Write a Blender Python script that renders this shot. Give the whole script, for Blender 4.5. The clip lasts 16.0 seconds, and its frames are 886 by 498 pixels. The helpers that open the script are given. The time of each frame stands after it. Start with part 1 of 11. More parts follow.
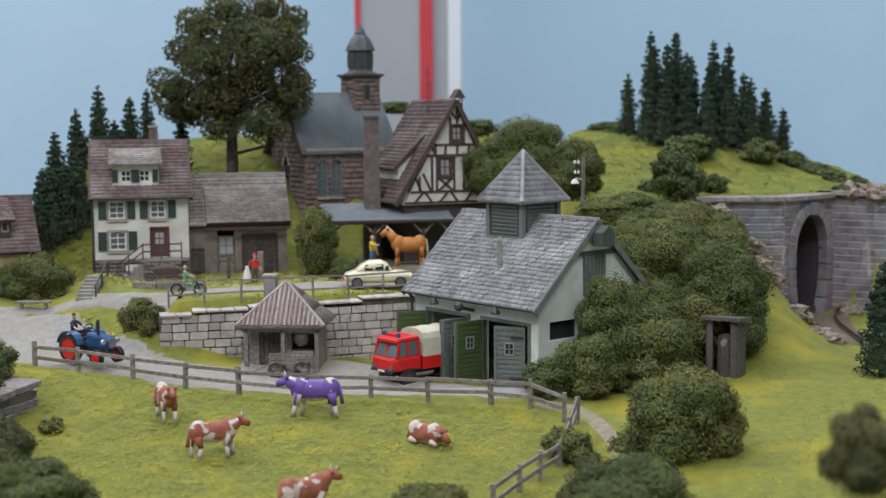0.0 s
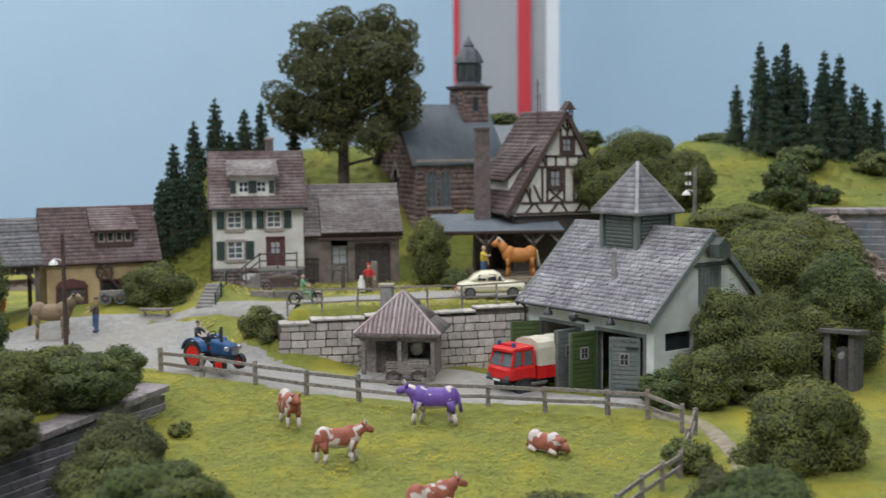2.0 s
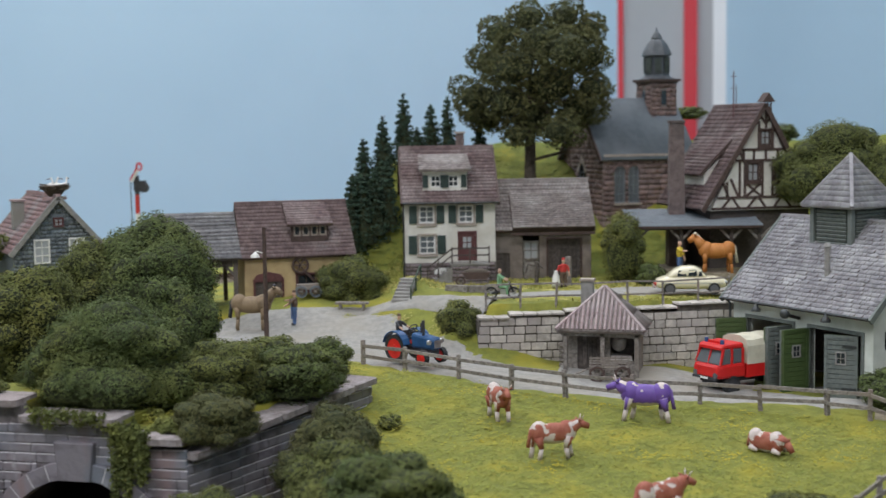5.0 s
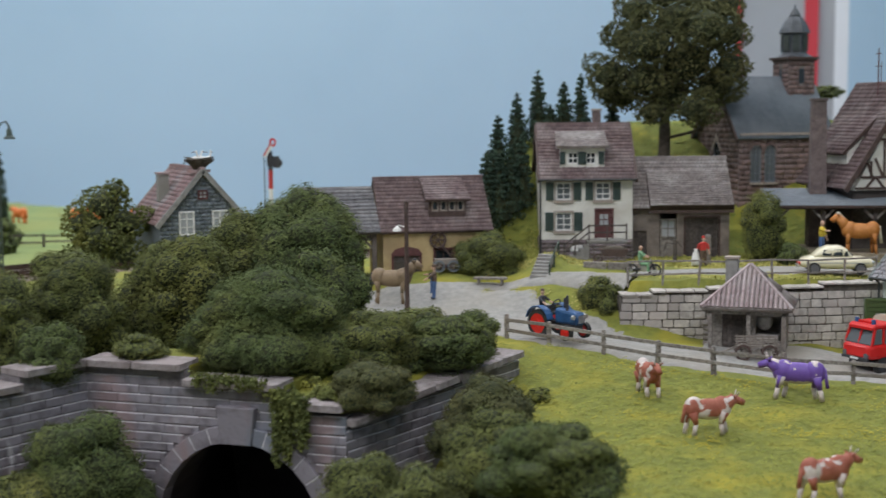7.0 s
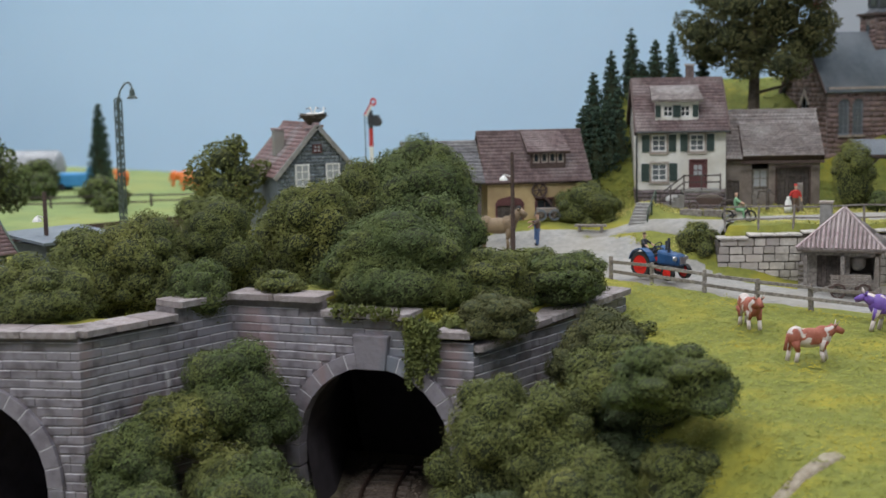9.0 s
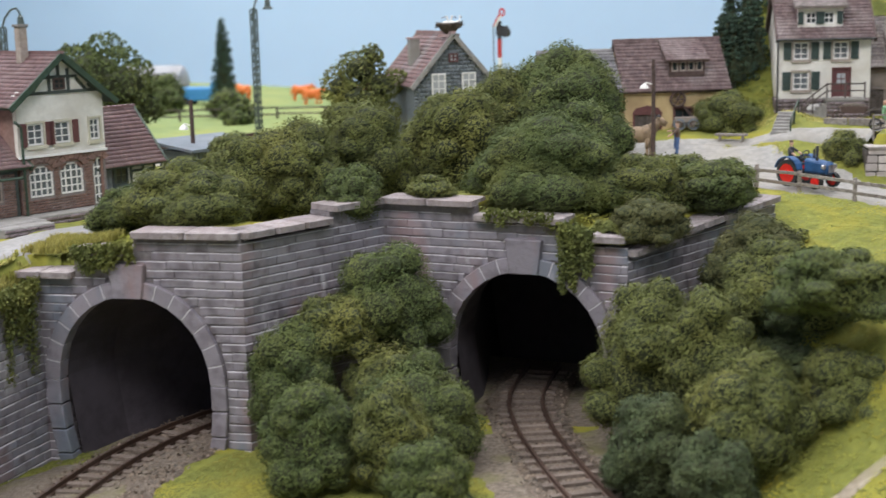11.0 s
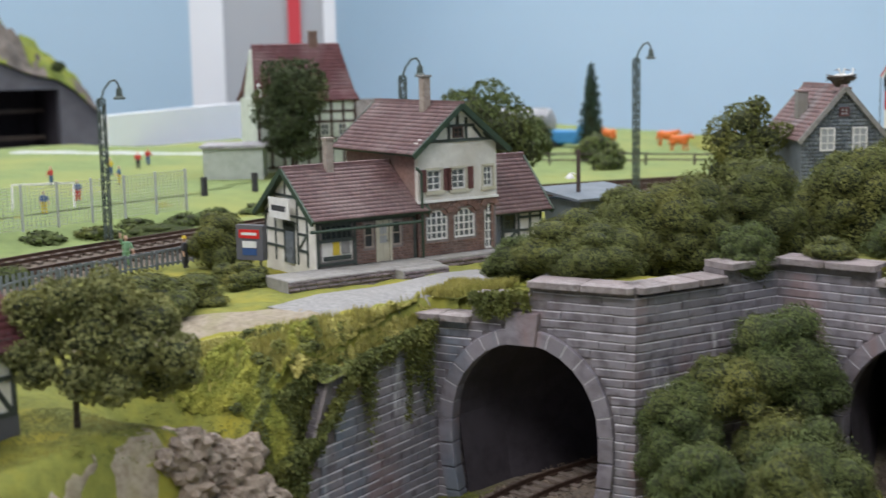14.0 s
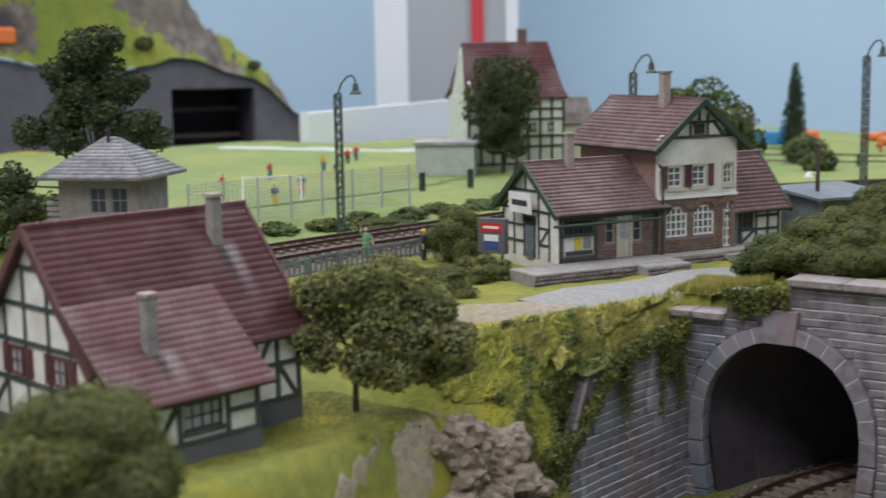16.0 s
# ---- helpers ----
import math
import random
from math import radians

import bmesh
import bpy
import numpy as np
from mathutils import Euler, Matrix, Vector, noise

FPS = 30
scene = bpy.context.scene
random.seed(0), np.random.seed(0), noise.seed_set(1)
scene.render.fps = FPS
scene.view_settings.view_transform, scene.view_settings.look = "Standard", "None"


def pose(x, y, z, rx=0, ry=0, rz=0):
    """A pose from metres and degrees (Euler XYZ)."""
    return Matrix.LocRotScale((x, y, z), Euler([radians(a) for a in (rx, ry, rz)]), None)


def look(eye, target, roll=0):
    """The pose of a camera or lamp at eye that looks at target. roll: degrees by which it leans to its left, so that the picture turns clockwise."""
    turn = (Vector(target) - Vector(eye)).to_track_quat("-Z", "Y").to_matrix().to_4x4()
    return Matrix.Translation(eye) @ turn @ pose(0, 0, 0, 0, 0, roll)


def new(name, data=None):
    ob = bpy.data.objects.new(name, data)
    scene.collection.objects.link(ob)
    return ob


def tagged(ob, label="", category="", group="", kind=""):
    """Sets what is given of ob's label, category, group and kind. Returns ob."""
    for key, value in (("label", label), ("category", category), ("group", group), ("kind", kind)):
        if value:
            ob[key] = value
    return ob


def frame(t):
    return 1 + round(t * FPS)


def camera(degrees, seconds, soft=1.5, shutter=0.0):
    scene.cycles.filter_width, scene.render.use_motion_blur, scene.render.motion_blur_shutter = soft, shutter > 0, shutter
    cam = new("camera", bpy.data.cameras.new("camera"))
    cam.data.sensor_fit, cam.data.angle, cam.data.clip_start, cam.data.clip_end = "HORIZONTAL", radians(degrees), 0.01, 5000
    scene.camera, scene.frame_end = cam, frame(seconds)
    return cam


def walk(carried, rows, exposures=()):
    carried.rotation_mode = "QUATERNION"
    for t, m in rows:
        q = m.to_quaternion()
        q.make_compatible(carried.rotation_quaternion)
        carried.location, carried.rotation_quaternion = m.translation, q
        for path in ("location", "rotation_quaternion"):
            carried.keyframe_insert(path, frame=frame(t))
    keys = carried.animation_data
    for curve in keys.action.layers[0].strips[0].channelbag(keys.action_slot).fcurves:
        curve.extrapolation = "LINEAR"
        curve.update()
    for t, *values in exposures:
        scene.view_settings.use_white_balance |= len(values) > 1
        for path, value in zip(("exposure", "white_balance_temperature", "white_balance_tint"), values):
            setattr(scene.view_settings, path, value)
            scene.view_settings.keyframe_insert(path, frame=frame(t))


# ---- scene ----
cam = camera(36.8, 16.0, soft=1.4, shutter=0.5)
cam.data.dof.use_dof, cam.data.dof.focus_distance, cam.data.dof.aperture_fstop = True, 0.76, 14
PATH = [
    (0, (0.025, -0.001, 0.235), (-0.03, 1.989, 0.034), -0.4),
    (0.5, (0.023, -0.004, 0.235), (-0.055, 1.985, 0.04), -0.4),
    (1, (0.021, -0.008, 0.236), (-0.084, 1.98, 0.042), -0.4),
    (1.5, (0.016, -0.01, 0.237), (-0.12, 1.977, 0.048), -0.4),
    (2, (0.01, -0.012, 0.237), (-0.179, 1.97, 0.051), -0.5),
    (2.5, (0.007, -0.013, 0.235), (-0.224, 1.963, 0.036), -0.7),
    (3, (-0.003, -0.013, 0.235), (-0.274, 1.959, 0.042), -0.6),
    (3.5, (-0.009, -0.011, 0.233), (-0.321, 1.956, 0.047), -0.7),
    (6, (-0.04, -0.006, 0.231), (-0.497, 1.931, 0.043), -0.4),
    (6.5, (-0.047, -0.009, 0.229), (-0.54, 1.92, 0.035), -0.2),
    (7, (-0.052, -0.015, 0.227), (-0.6, 1.898, 0.022), -0.5),
    (7.5, (-0.058, -0.023, 0.227), (-0.648, 1.875, 0.009), -0.3),
    (8, (-0.058, -0.04, 0.225), (-0.69, 1.842, -0.012), -0.8),
    (8.2, (-0.056, -0.048, 0.223), (-0.691, 1.834, -0.012), -0.9),
    (10.3, (-0.084, -0.087, 0.213), (-0.778, 1.762, -0.104), -1.7),
    (11, (-0.088, -0.085, 0.21), (-0.864, 1.722, -0.152), -1.5),
    (11.5, (-0.09, -0.086, 0.207), (-0.914, 1.701, -0.153), -1.3),
    (12, (-0.097, -0.084, 0.207), (-0.99, 1.668, -0.154), -1.1),
    (12.5, (-0.098, -0.086, 0.206), (-1.084, 1.619, -0.145), -0.9),
    (13, (-0.099, -0.094, 0.21), (-1.16, 1.568, -0.125), -0.8),
    (13.5, (-0.103, -0.093, 0.216), (-1.249, 1.516, -0.101), -1.0),
    (14, (-0.111, -0.101, 0.22), (-1.325, 1.461, -0.076), -1.1),
    (14.5, (-0.119, -0.107, 0.222), (-1.372, 1.427, -0.059), -1.0),
    (15, (-0.131, -0.112, 0.221), (-1.426, 1.388, -0.052), -0.9),
    (15.5, (-0.141, -0.124, 0.22), (-1.481, 1.334, -0.061), -0.8),
    (16, (-0.147, -0.136, 0.217), (-1.539, 1.271, -0.072), -1.0),
]
walk(cam, [(t, look(eye, target, roll)) for t, eye, target, roll in PATH], [(0, -0.28, 6500, 10), (3.7, -0.3, 6500, 10), (7, -0.42, 6500, 10), (8.2, -0.45, 6500, 10), (10.3, 0.12, 6600, 12), (12.5, 0.2, 6750, 14), (13.5, 0.05, 6700, 13), (14.5, -0.25, 6550, 12), (16, -0.3, 6550, 12)])

# ---- light: an exhibition hall with soft ceiling panels ----
hall_world = bpy.data.worlds.new("hall_air")
hall_world.use_nodes = True
hall_world.node_tree.nodes["Background"].inputs[0].default_value = (0.75, 0.83, 0.95, 1)
hall_world.node_tree.nodes["Background"].inputs[1].default_value = 0.35
scene.world = hall_world


def ceiling_panel_lamp(x, y, power, sx=1.5, sy=1.1):
    lamp = bpy.data.lights.new("ceiling_panel", "AREA")
    lamp.shape, lamp.size, lamp.size_y, lamp.energy = "RECTANGLE", sx, sy, power
    lamp.color = (0.95, 0.955, 1.0)
    ob = new("ceiling_panel_light", lamp)
    ob.matrix_basis = pose(x, y, 2.35)
    return ob


for lamp_x, lamp_y, lamp_power in ((0.6, -1.3, 52), (-1.2, -1.2, 52), (0.9, 0.9, 12), (-1.0, 0.8, 12), (-0.2, 2.2, 46), (-2.4, 1.7, 46), (-2.8, -0.2, 26)):
    ceiling_panel_lamp(lamp_x, lamp_y, lamp_power)

# ---- tools: all builders take centimetres ----
CM = 0.01
rng = random.Random(7)


def place(x, y, z, rz=0, rx=0, ry=0):
    return pose(x * CM, y * CM, z * CM, rx, ry, rz)


def as_mesh(name, bm, material):
    me = bpy.data.meshes.new(name)
    bmesh.ops.recalc_face_normals(bm, faces=bm.faces)
    bm.to_mesh(me)
    bm.free()
    me.transform(Matrix.Scale(CM, 4))
    for m in material if isinstance(material, (list, tuple)) else [material]:
        me.materials.append(m)
    return me


def part(name, bm, material, parent=None, label="", at=None, smooth=False):
    """Links a bmesh as one mesh object under a thing or a part."""
    me = as_mesh(name, bm, material)
    if smooth:
        me.shade_smooth()
    ob = new(name, me)
    ob.parent = parent
    if at is not None:
        ob.matrix_basis = at
    return tagged(ob, label)


def thing(name, at, label, category, group="", kind=""):
    ob = new(name)
    ob.empty_display_size = 0.01
    ob.matrix_basis = at
    return tagged(ob, label, category, group, kind)


def box(bm, x0, x1, y0, y1, z0, z1, m=None, mi=0):
    v = [bm.verts.new((x, y, z)) for z in (z0, z1) for y in (y0, y1) for x in (x0, x1)]
    for f in ((0, 1, 3, 2), (4, 6, 7, 5), (0, 4, 5, 1), (1, 5, 7, 3), (3, 7, 6, 2), (2, 6, 4, 0)):
        bm.faces.new([v[i] for i in f]).material_index = mi
    if m is not None:
        for p in v:
            p.co = m @ p.co
    return v


def prism(bm, pts, d, mi=0):
    """Closes the loop of 3D points pts, carried along the vector d."""
    d = Vector(d)
    a = [bm.verts.new(p) for p in pts]
    b = [bm.verts.new(Vector(p) + d) for p in pts]
    n = len(a)
    fs = [bm.faces.new(a), bm.faces.new(b[::-1])]
    for i in range(n):
        fs.append(bm.faces.new((a[i], b[i], b[(i + 1) % n], a[(i + 1) % n])))
    for f in fs:
        f.material_index = mi


def rod(bm, p0, p1, r0, r1=None, n=8, mi=0):
    r1 = r0 if r1 is None else r1
    p0, p1 = Vector(p0), Vector(p1)
    q = (p1 - p0).to_track_quat("Z", "Y")
    ring = [[bm.verts.new(p + q @ Vector((r * math.cos(6.2832 * i / n), r * math.sin(6.2832 * i / n), 0))) for i in range(n)] for p, r in ((p0, r0), (p1, max(r1, 0.005)))]
    for i in range(n):
        bm.faces.new((ring[0][i], ring[0][(i + 1) % n], ring[1][(i + 1) % n], ring[1][i])).material_index = mi
    bm.faces.new(ring[0][::-1]).material_index = mi
    bm.faces.new(ring[1]).material_index = mi


def ball(bm, c, r, n=2, turn=(0, 0, 0), mi=0):
    r = (r, r, r) if isinstance(r, (int, float)) else r
    m = Matrix.LocRotScale(c, Euler([radians(a) for a in turn]), r)
    res = bmesh.ops.create_icosphere(bm, subdivisions=n, radius=1, matrix=m)
    for v in res["verts"]:
        for f in v.link_faces:
            f.material_index = mi


def lathe(bm, profile, n=12, centre=(0, 0), mi=0):
    rings = []
    for r, z in profile:
        rings.append([bm.verts.new((centre[0] + r * math.cos(6.2832 * i / n), centre[1] + r * math.sin(6.2832 * i / n), z)) for i in range(n)])
    for a, b in zip(rings, rings[1:]):
        for i in range(n):
            bm.faces.new((a[i], a[(i + 1) % n], b[(i + 1) % n], b[i])).material_index = mi
    bm.faces.new(rings[0][::-1]).material_index = mi
    bm.faces.new(rings[-1]).material_index = mi


UNIT = {}


def unit_mesh(shape, material):
    """A shared 1 cm mesh: a cube, or a block with worn edges."""
    key = (shape, material.name)
    if key not in UNIT:
        bm = bmesh.new()
        box(bm, -0.5, 0.5, -0.5, 0.5, -0.5, 0.5)
        if shape == "block":
            bmesh.ops.bevel(bm, geom=list(bm.edges), offset=0.07, segments=1, affect="EDGES")
        if shape == "stone":
            bmesh.ops.bevel(bm, geom=list(bm.edges), offset=0.1, segments=2, affect="EDGES")
            for v in bm.verts:
                v.co.x = math.copysign(0.5 - (0.5 - abs(v.co.x)) * 0.22, v.co.x)
        UNIT[key] = as_mesh(shape + "_" + material.name, bm, material)
    return UNIT[key]


def block(name, material, parent, centre, size, rz=0, rx=0, ry=0, shape="cube", label=""):
    ob = new(name, unit_mesh(shape, material))
    ob.parent = parent
    ob.matrix_basis = place(*centre, rz, rx, ry) @ Matrix.Diagonal((*size, 1))
    return tagged(ob, label)


def bar(name, material, parent, p0, p1, w, h, label="", shape="cube"):
    """A square bar from p0 to p1, w across and h high."""
    p0, p1 = Vector(p0), Vector(p1)
    d = p1 - p0
    if abs(d.z) < 0.999 * d.length:
        x = d.normalized()
        y = Vector((0, 0, 1)).cross(x).normalized()
        z = x.cross(y)
    else:
        z, x, y = Vector((1, 0, 0)), Vector((0, 0, 1)), Vector((0, 1, 0))
    rot = Matrix((x, y, z)).transposed().to_4x4()
    ob = new(name, unit_mesh(shape, material))
    ob.parent = parent
    ob.matrix_basis = Matrix.Translation((p0 + p1) * (0.5 * CM)) @ rot @ Matrix.Diagonal((d.length, w, h, 1))
    return tagged(ob, label)


def mesh_from_arrays(name, verts, faces, material, parent=None, label="", at=None):
    """verts (n, 3) in centimetres, faces (m, k)."""
    verts, faces = np.asarray(verts, dtype=np.float32) * CM, np.asarray(faces, dtype=np.int32)
    me = bpy.data.meshes.new(name)
    me.vertices.add(len(verts))
    me.vertices.foreach_set("co", verts.ravel())
    k = faces.shape[1]
    me.loops.add(faces.size)
    me.loops.foreach_set("vertex_index", faces.ravel())
    me.polygons.add(len(faces))
    me.polygons.foreach_set("loop_start", np.arange(0, faces.size, k, dtype=np.int32))
    me.update(calc_edges=True)
    me.validate()
    me.materials.append(material)
    ob = new(name, me)
    ob.parent = parent
    if at is not None:
        ob.matrix_basis = at
    return tagged(ob, label)


def drawn_in(m, k):
    """The placement m, scaled by k about a fixed point before the layout's edge."""
    c = Vector((-0.147, -0.136, 0.217))
    return Matrix.Translation(c) @ Matrix.Scale(k, 4) @ Matrix.Translation(-c) @ m


def S(a, b, v):
    """A smooth step from 0 at a to 1 at b."""
    t = np.clip((v - a) / (b - a), 0, 1)
    return t * t * (3 - 2 * t)

# ---- materials ----
def surface(name, colours, size=0.4, rough=0.8, bump=0.3, metal=0.0, island=0.0, single=0.0, fine=0.05, coarse=3.0, wave=None, coat=0.0):
    """A mottled surface: three colours mixed by noise at two scales (in cm), fine relief, and a shift of tone from piece to piece."""
    m = bpy.data.materials.new(name)
    m.use_nodes = True
    t = m.node_tree
    N, L = t.nodes, t.links
    bsdf = N["Principled BSDF"]
    geo = N.new("ShaderNodeNewGeometry")
    n1 = N.new("ShaderNodeTexNoise")
    n1.inputs["Scale"].default_value, n1.inputs["Detail"].default_value, n1.inputs["Roughness"].default_value = 100 / size, 4, 0.65
    n2 = N.new("ShaderNodeTexNoise")
    n2.inputs["Scale"].default_value, n2.inputs["Detail"].default_value = 100 / coarse, 3
    n3 = N.new("ShaderNodeTexNoise")
    n3.inputs["Scale"].default_value, n3.inputs["Detail"].default_value = 100 / fine, 2
    for n in (n1, n2, n3):
        L.new(geo.outputs["Position"], n.inputs["Vector"])
    r1 = N.new("ShaderNodeValToRGB")
    r1.color_ramp.elements[0].position, r1.color_ramp.elements[1].position = 0.36, 0.64
    r1.color_ramp.elements[0].color, r1.color_ramp.elements[1].color = (*colours[0], 1), (*colours[1], 1)
    L.new(n1.outputs["Fac"], r1.inputs["Fac"])
    mix = N.new("ShaderNodeMix")
    mix.data_type = "RGBA"
    r2 = N.new("ShaderNodeMapRange")
    r2.inputs["From Min"].default_value, r2.inputs["From Max"].default_value = 0.48, 0.72
    L.new(n2.outputs["Fac"], r2.inputs["Value"])
    L.new(r2.outputs["Result"], mix.inputs["Factor"])
    L.new(r1.outputs["Color"], mix.inputs["A"])
    mix.inputs["B"].default_value = (*(colours[2] if len(colours) > 2 else colours[1]), 1)
    out = mix.outputs["Result"]
    if island or single:
        hsv = N.new("ShaderNodeHueSaturation")
        mr = N.new("ShaderNodeMapRange")
        k = island or single
        mr.inputs["To Min"].default_value, mr.inputs["To Max"].default_value = 1 - k, 1 + k
        if island:
            L.new(geo.outputs["Random Per Island"], mr.inputs["Value"])
        else:
            oi = N.new("ShaderNodeObjectInfo")
            L.new(oi.outputs["Random"], mr.inputs["Value"])
        L.new(mr.outputs["Result"], hsv.inputs["Value"])
        L.new(out, hsv.inputs["Color"])
        out = hsv.outputs["Color"]
    L.new(out, bsdf.inputs["Base Color"])
    bsdf.inputs["Roughness"].default_value, bsdf.inputs["Metallic"].default_value = rough, metal
    bsdf.inputs["Coat Weight"].default_value = coat
    if bump:
        add = N.new("ShaderNodeMath")
        add.operation = "MULTIPLY_ADD"
        add.inputs[1].default_value = 0.5
        L.new(n3.outputs["Fac"], add.inputs[0])
        L.new(n1.outputs["Fac"], add.inputs[2])
        b = N.new("ShaderNodeBump")
        b.inputs["Strength"].default_value, b.inputs["Distance"].default_value = bump, 0.0006
        L.new(add.outputs[0], b.inputs["Height"])
        L.new(b.outputs["Normal"], bsdf.inputs["Normal"])
    return m


def masonry(name, base, pale, stain, rust, dark, worn=1.0):
    """Cast and painted block stone: mottled faces, stains that run down over the courses, pale dry-brushed upper edges
    that also heighten the light from above.
    """
    m = bpy.data.materials.new(name)
    m.use_nodes = True
    N, L = m.node_tree.nodes, m.node_tree.links
    bsdf = N["Principled BSDF"]
    geo, tc, oi = N.new("ShaderNodeNewGeometry"), N.new("ShaderNodeTexCoord"), N.new("ShaderNodeObjectInfo")
    runs = N.new("ShaderNodeVectorMath")
    runs.operation = "MULTIPLY"
    runs.inputs[1].default_value = (1.0, 1.0, 0.3)
    L.new(geo.outputs["Position"], runs.inputs[0])

    def mottle(size, vec, lo, hi, detail=4):
        n = N.new("ShaderNodeTexNoise")
        n.inputs["Scale"].default_value, n.inputs["Detail"].default_value = 100 / size, detail
        L.new(vec, n.inputs["Vector"])
        r = N.new("ShaderNodeMapRange")
        r.interpolation_type = "SMOOTHSTEP"
        r.inputs["From Min"].default_value, r.inputs["From Max"].default_value = lo, hi
        L.new(n.outputs["Fac"], r.inputs["Value"])
        return r.outputs["Result"]

    def times(a, b):
        t = N.new("ShaderNodeMath")
        t.operation = "MULTIPLY"
        L.new(a, t.inputs[0])
        if isinstance(b, float):
            t.inputs[1].default_value = b
        else:
            L.new(b, t.inputs[1])
        return t.outputs[0]

    def blend(a, colour, fac):
        x = N.new("ShaderNodeMix")
        x.data_type = "RGBA"
        L.new(fac, x.inputs["Factor"])
        if isinstance(a, tuple):
            x.inputs["A"].default_value = (*a, 1)
        else:
            L.new(a, x.inputs["A"])
        x.inputs["B"].default_value = (*colour, 1)
        return x.outputs["Result"]

    pos = geo.outputs["Position"]
    col = blend(base, dark, mottle(0.9, pos, 0.45, 0.7))
    col = blend(col, rust, times(mottle(2.6, runs.outputs["Vector"], 0.5, 0.66), 0.75))
    shifted = N.new("ShaderNodeVectorMath")
    shifted.inputs[1].default_value = (3.1, 1.7, 0.4)
    L.new(runs.outputs["Vector"], shifted.inputs[0])
    col = blend(col, stain, times(mottle(3.2, shifted.outputs["Vector"], 0.5, 0.64), 0.8))
    col = blend(col, pale, times(mottle(1.5, shifted.outputs["Vector"], 0.62, 0.74), 0.55))
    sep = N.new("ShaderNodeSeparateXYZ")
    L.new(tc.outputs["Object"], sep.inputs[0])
    # Paler top of each stone: dry-brushed paint that also stands in for top light.
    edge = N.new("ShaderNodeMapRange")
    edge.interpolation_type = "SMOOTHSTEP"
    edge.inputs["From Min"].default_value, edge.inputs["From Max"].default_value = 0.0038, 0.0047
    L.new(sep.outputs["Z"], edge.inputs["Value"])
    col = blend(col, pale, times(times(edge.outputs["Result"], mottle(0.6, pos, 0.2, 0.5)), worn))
    hsv, tone = N.new("ShaderNodeHueSaturation"), N.new("ShaderNodeMapRange")
    tone.inputs["To Min"].default_value, tone.inputs["To Max"].default_value = 0.86, 1.14
    L.new(oi.outputs["Random"], tone.inputs["Value"])
    L.new(tone.outputs["Result"], hsv.inputs["Value"])
    L.new(col, hsv.inputs["Color"])
    L.new(hsv.outputs["Color"], bsdf.inputs["Base Color"])
    bsdf.inputs["Roughness"].default_value = 0.72
    n = N.new("ShaderNodeTexNoise")
    n.inputs["Scale"].default_value, n.inputs["Detail"].default_value = 420, 4
    L.new(pos, n.inputs["Vector"])
    b = N.new("ShaderNodeBump")
    b.inputs["Strength"].default_value, b.inputs["Distance"].default_value = 0.8, 0.0005
    L.new(n.outputs["Fac"], b.inputs["Height"])
    L.new(b.outputs["Normal"], bsdf.inputs["Normal"])
    return m


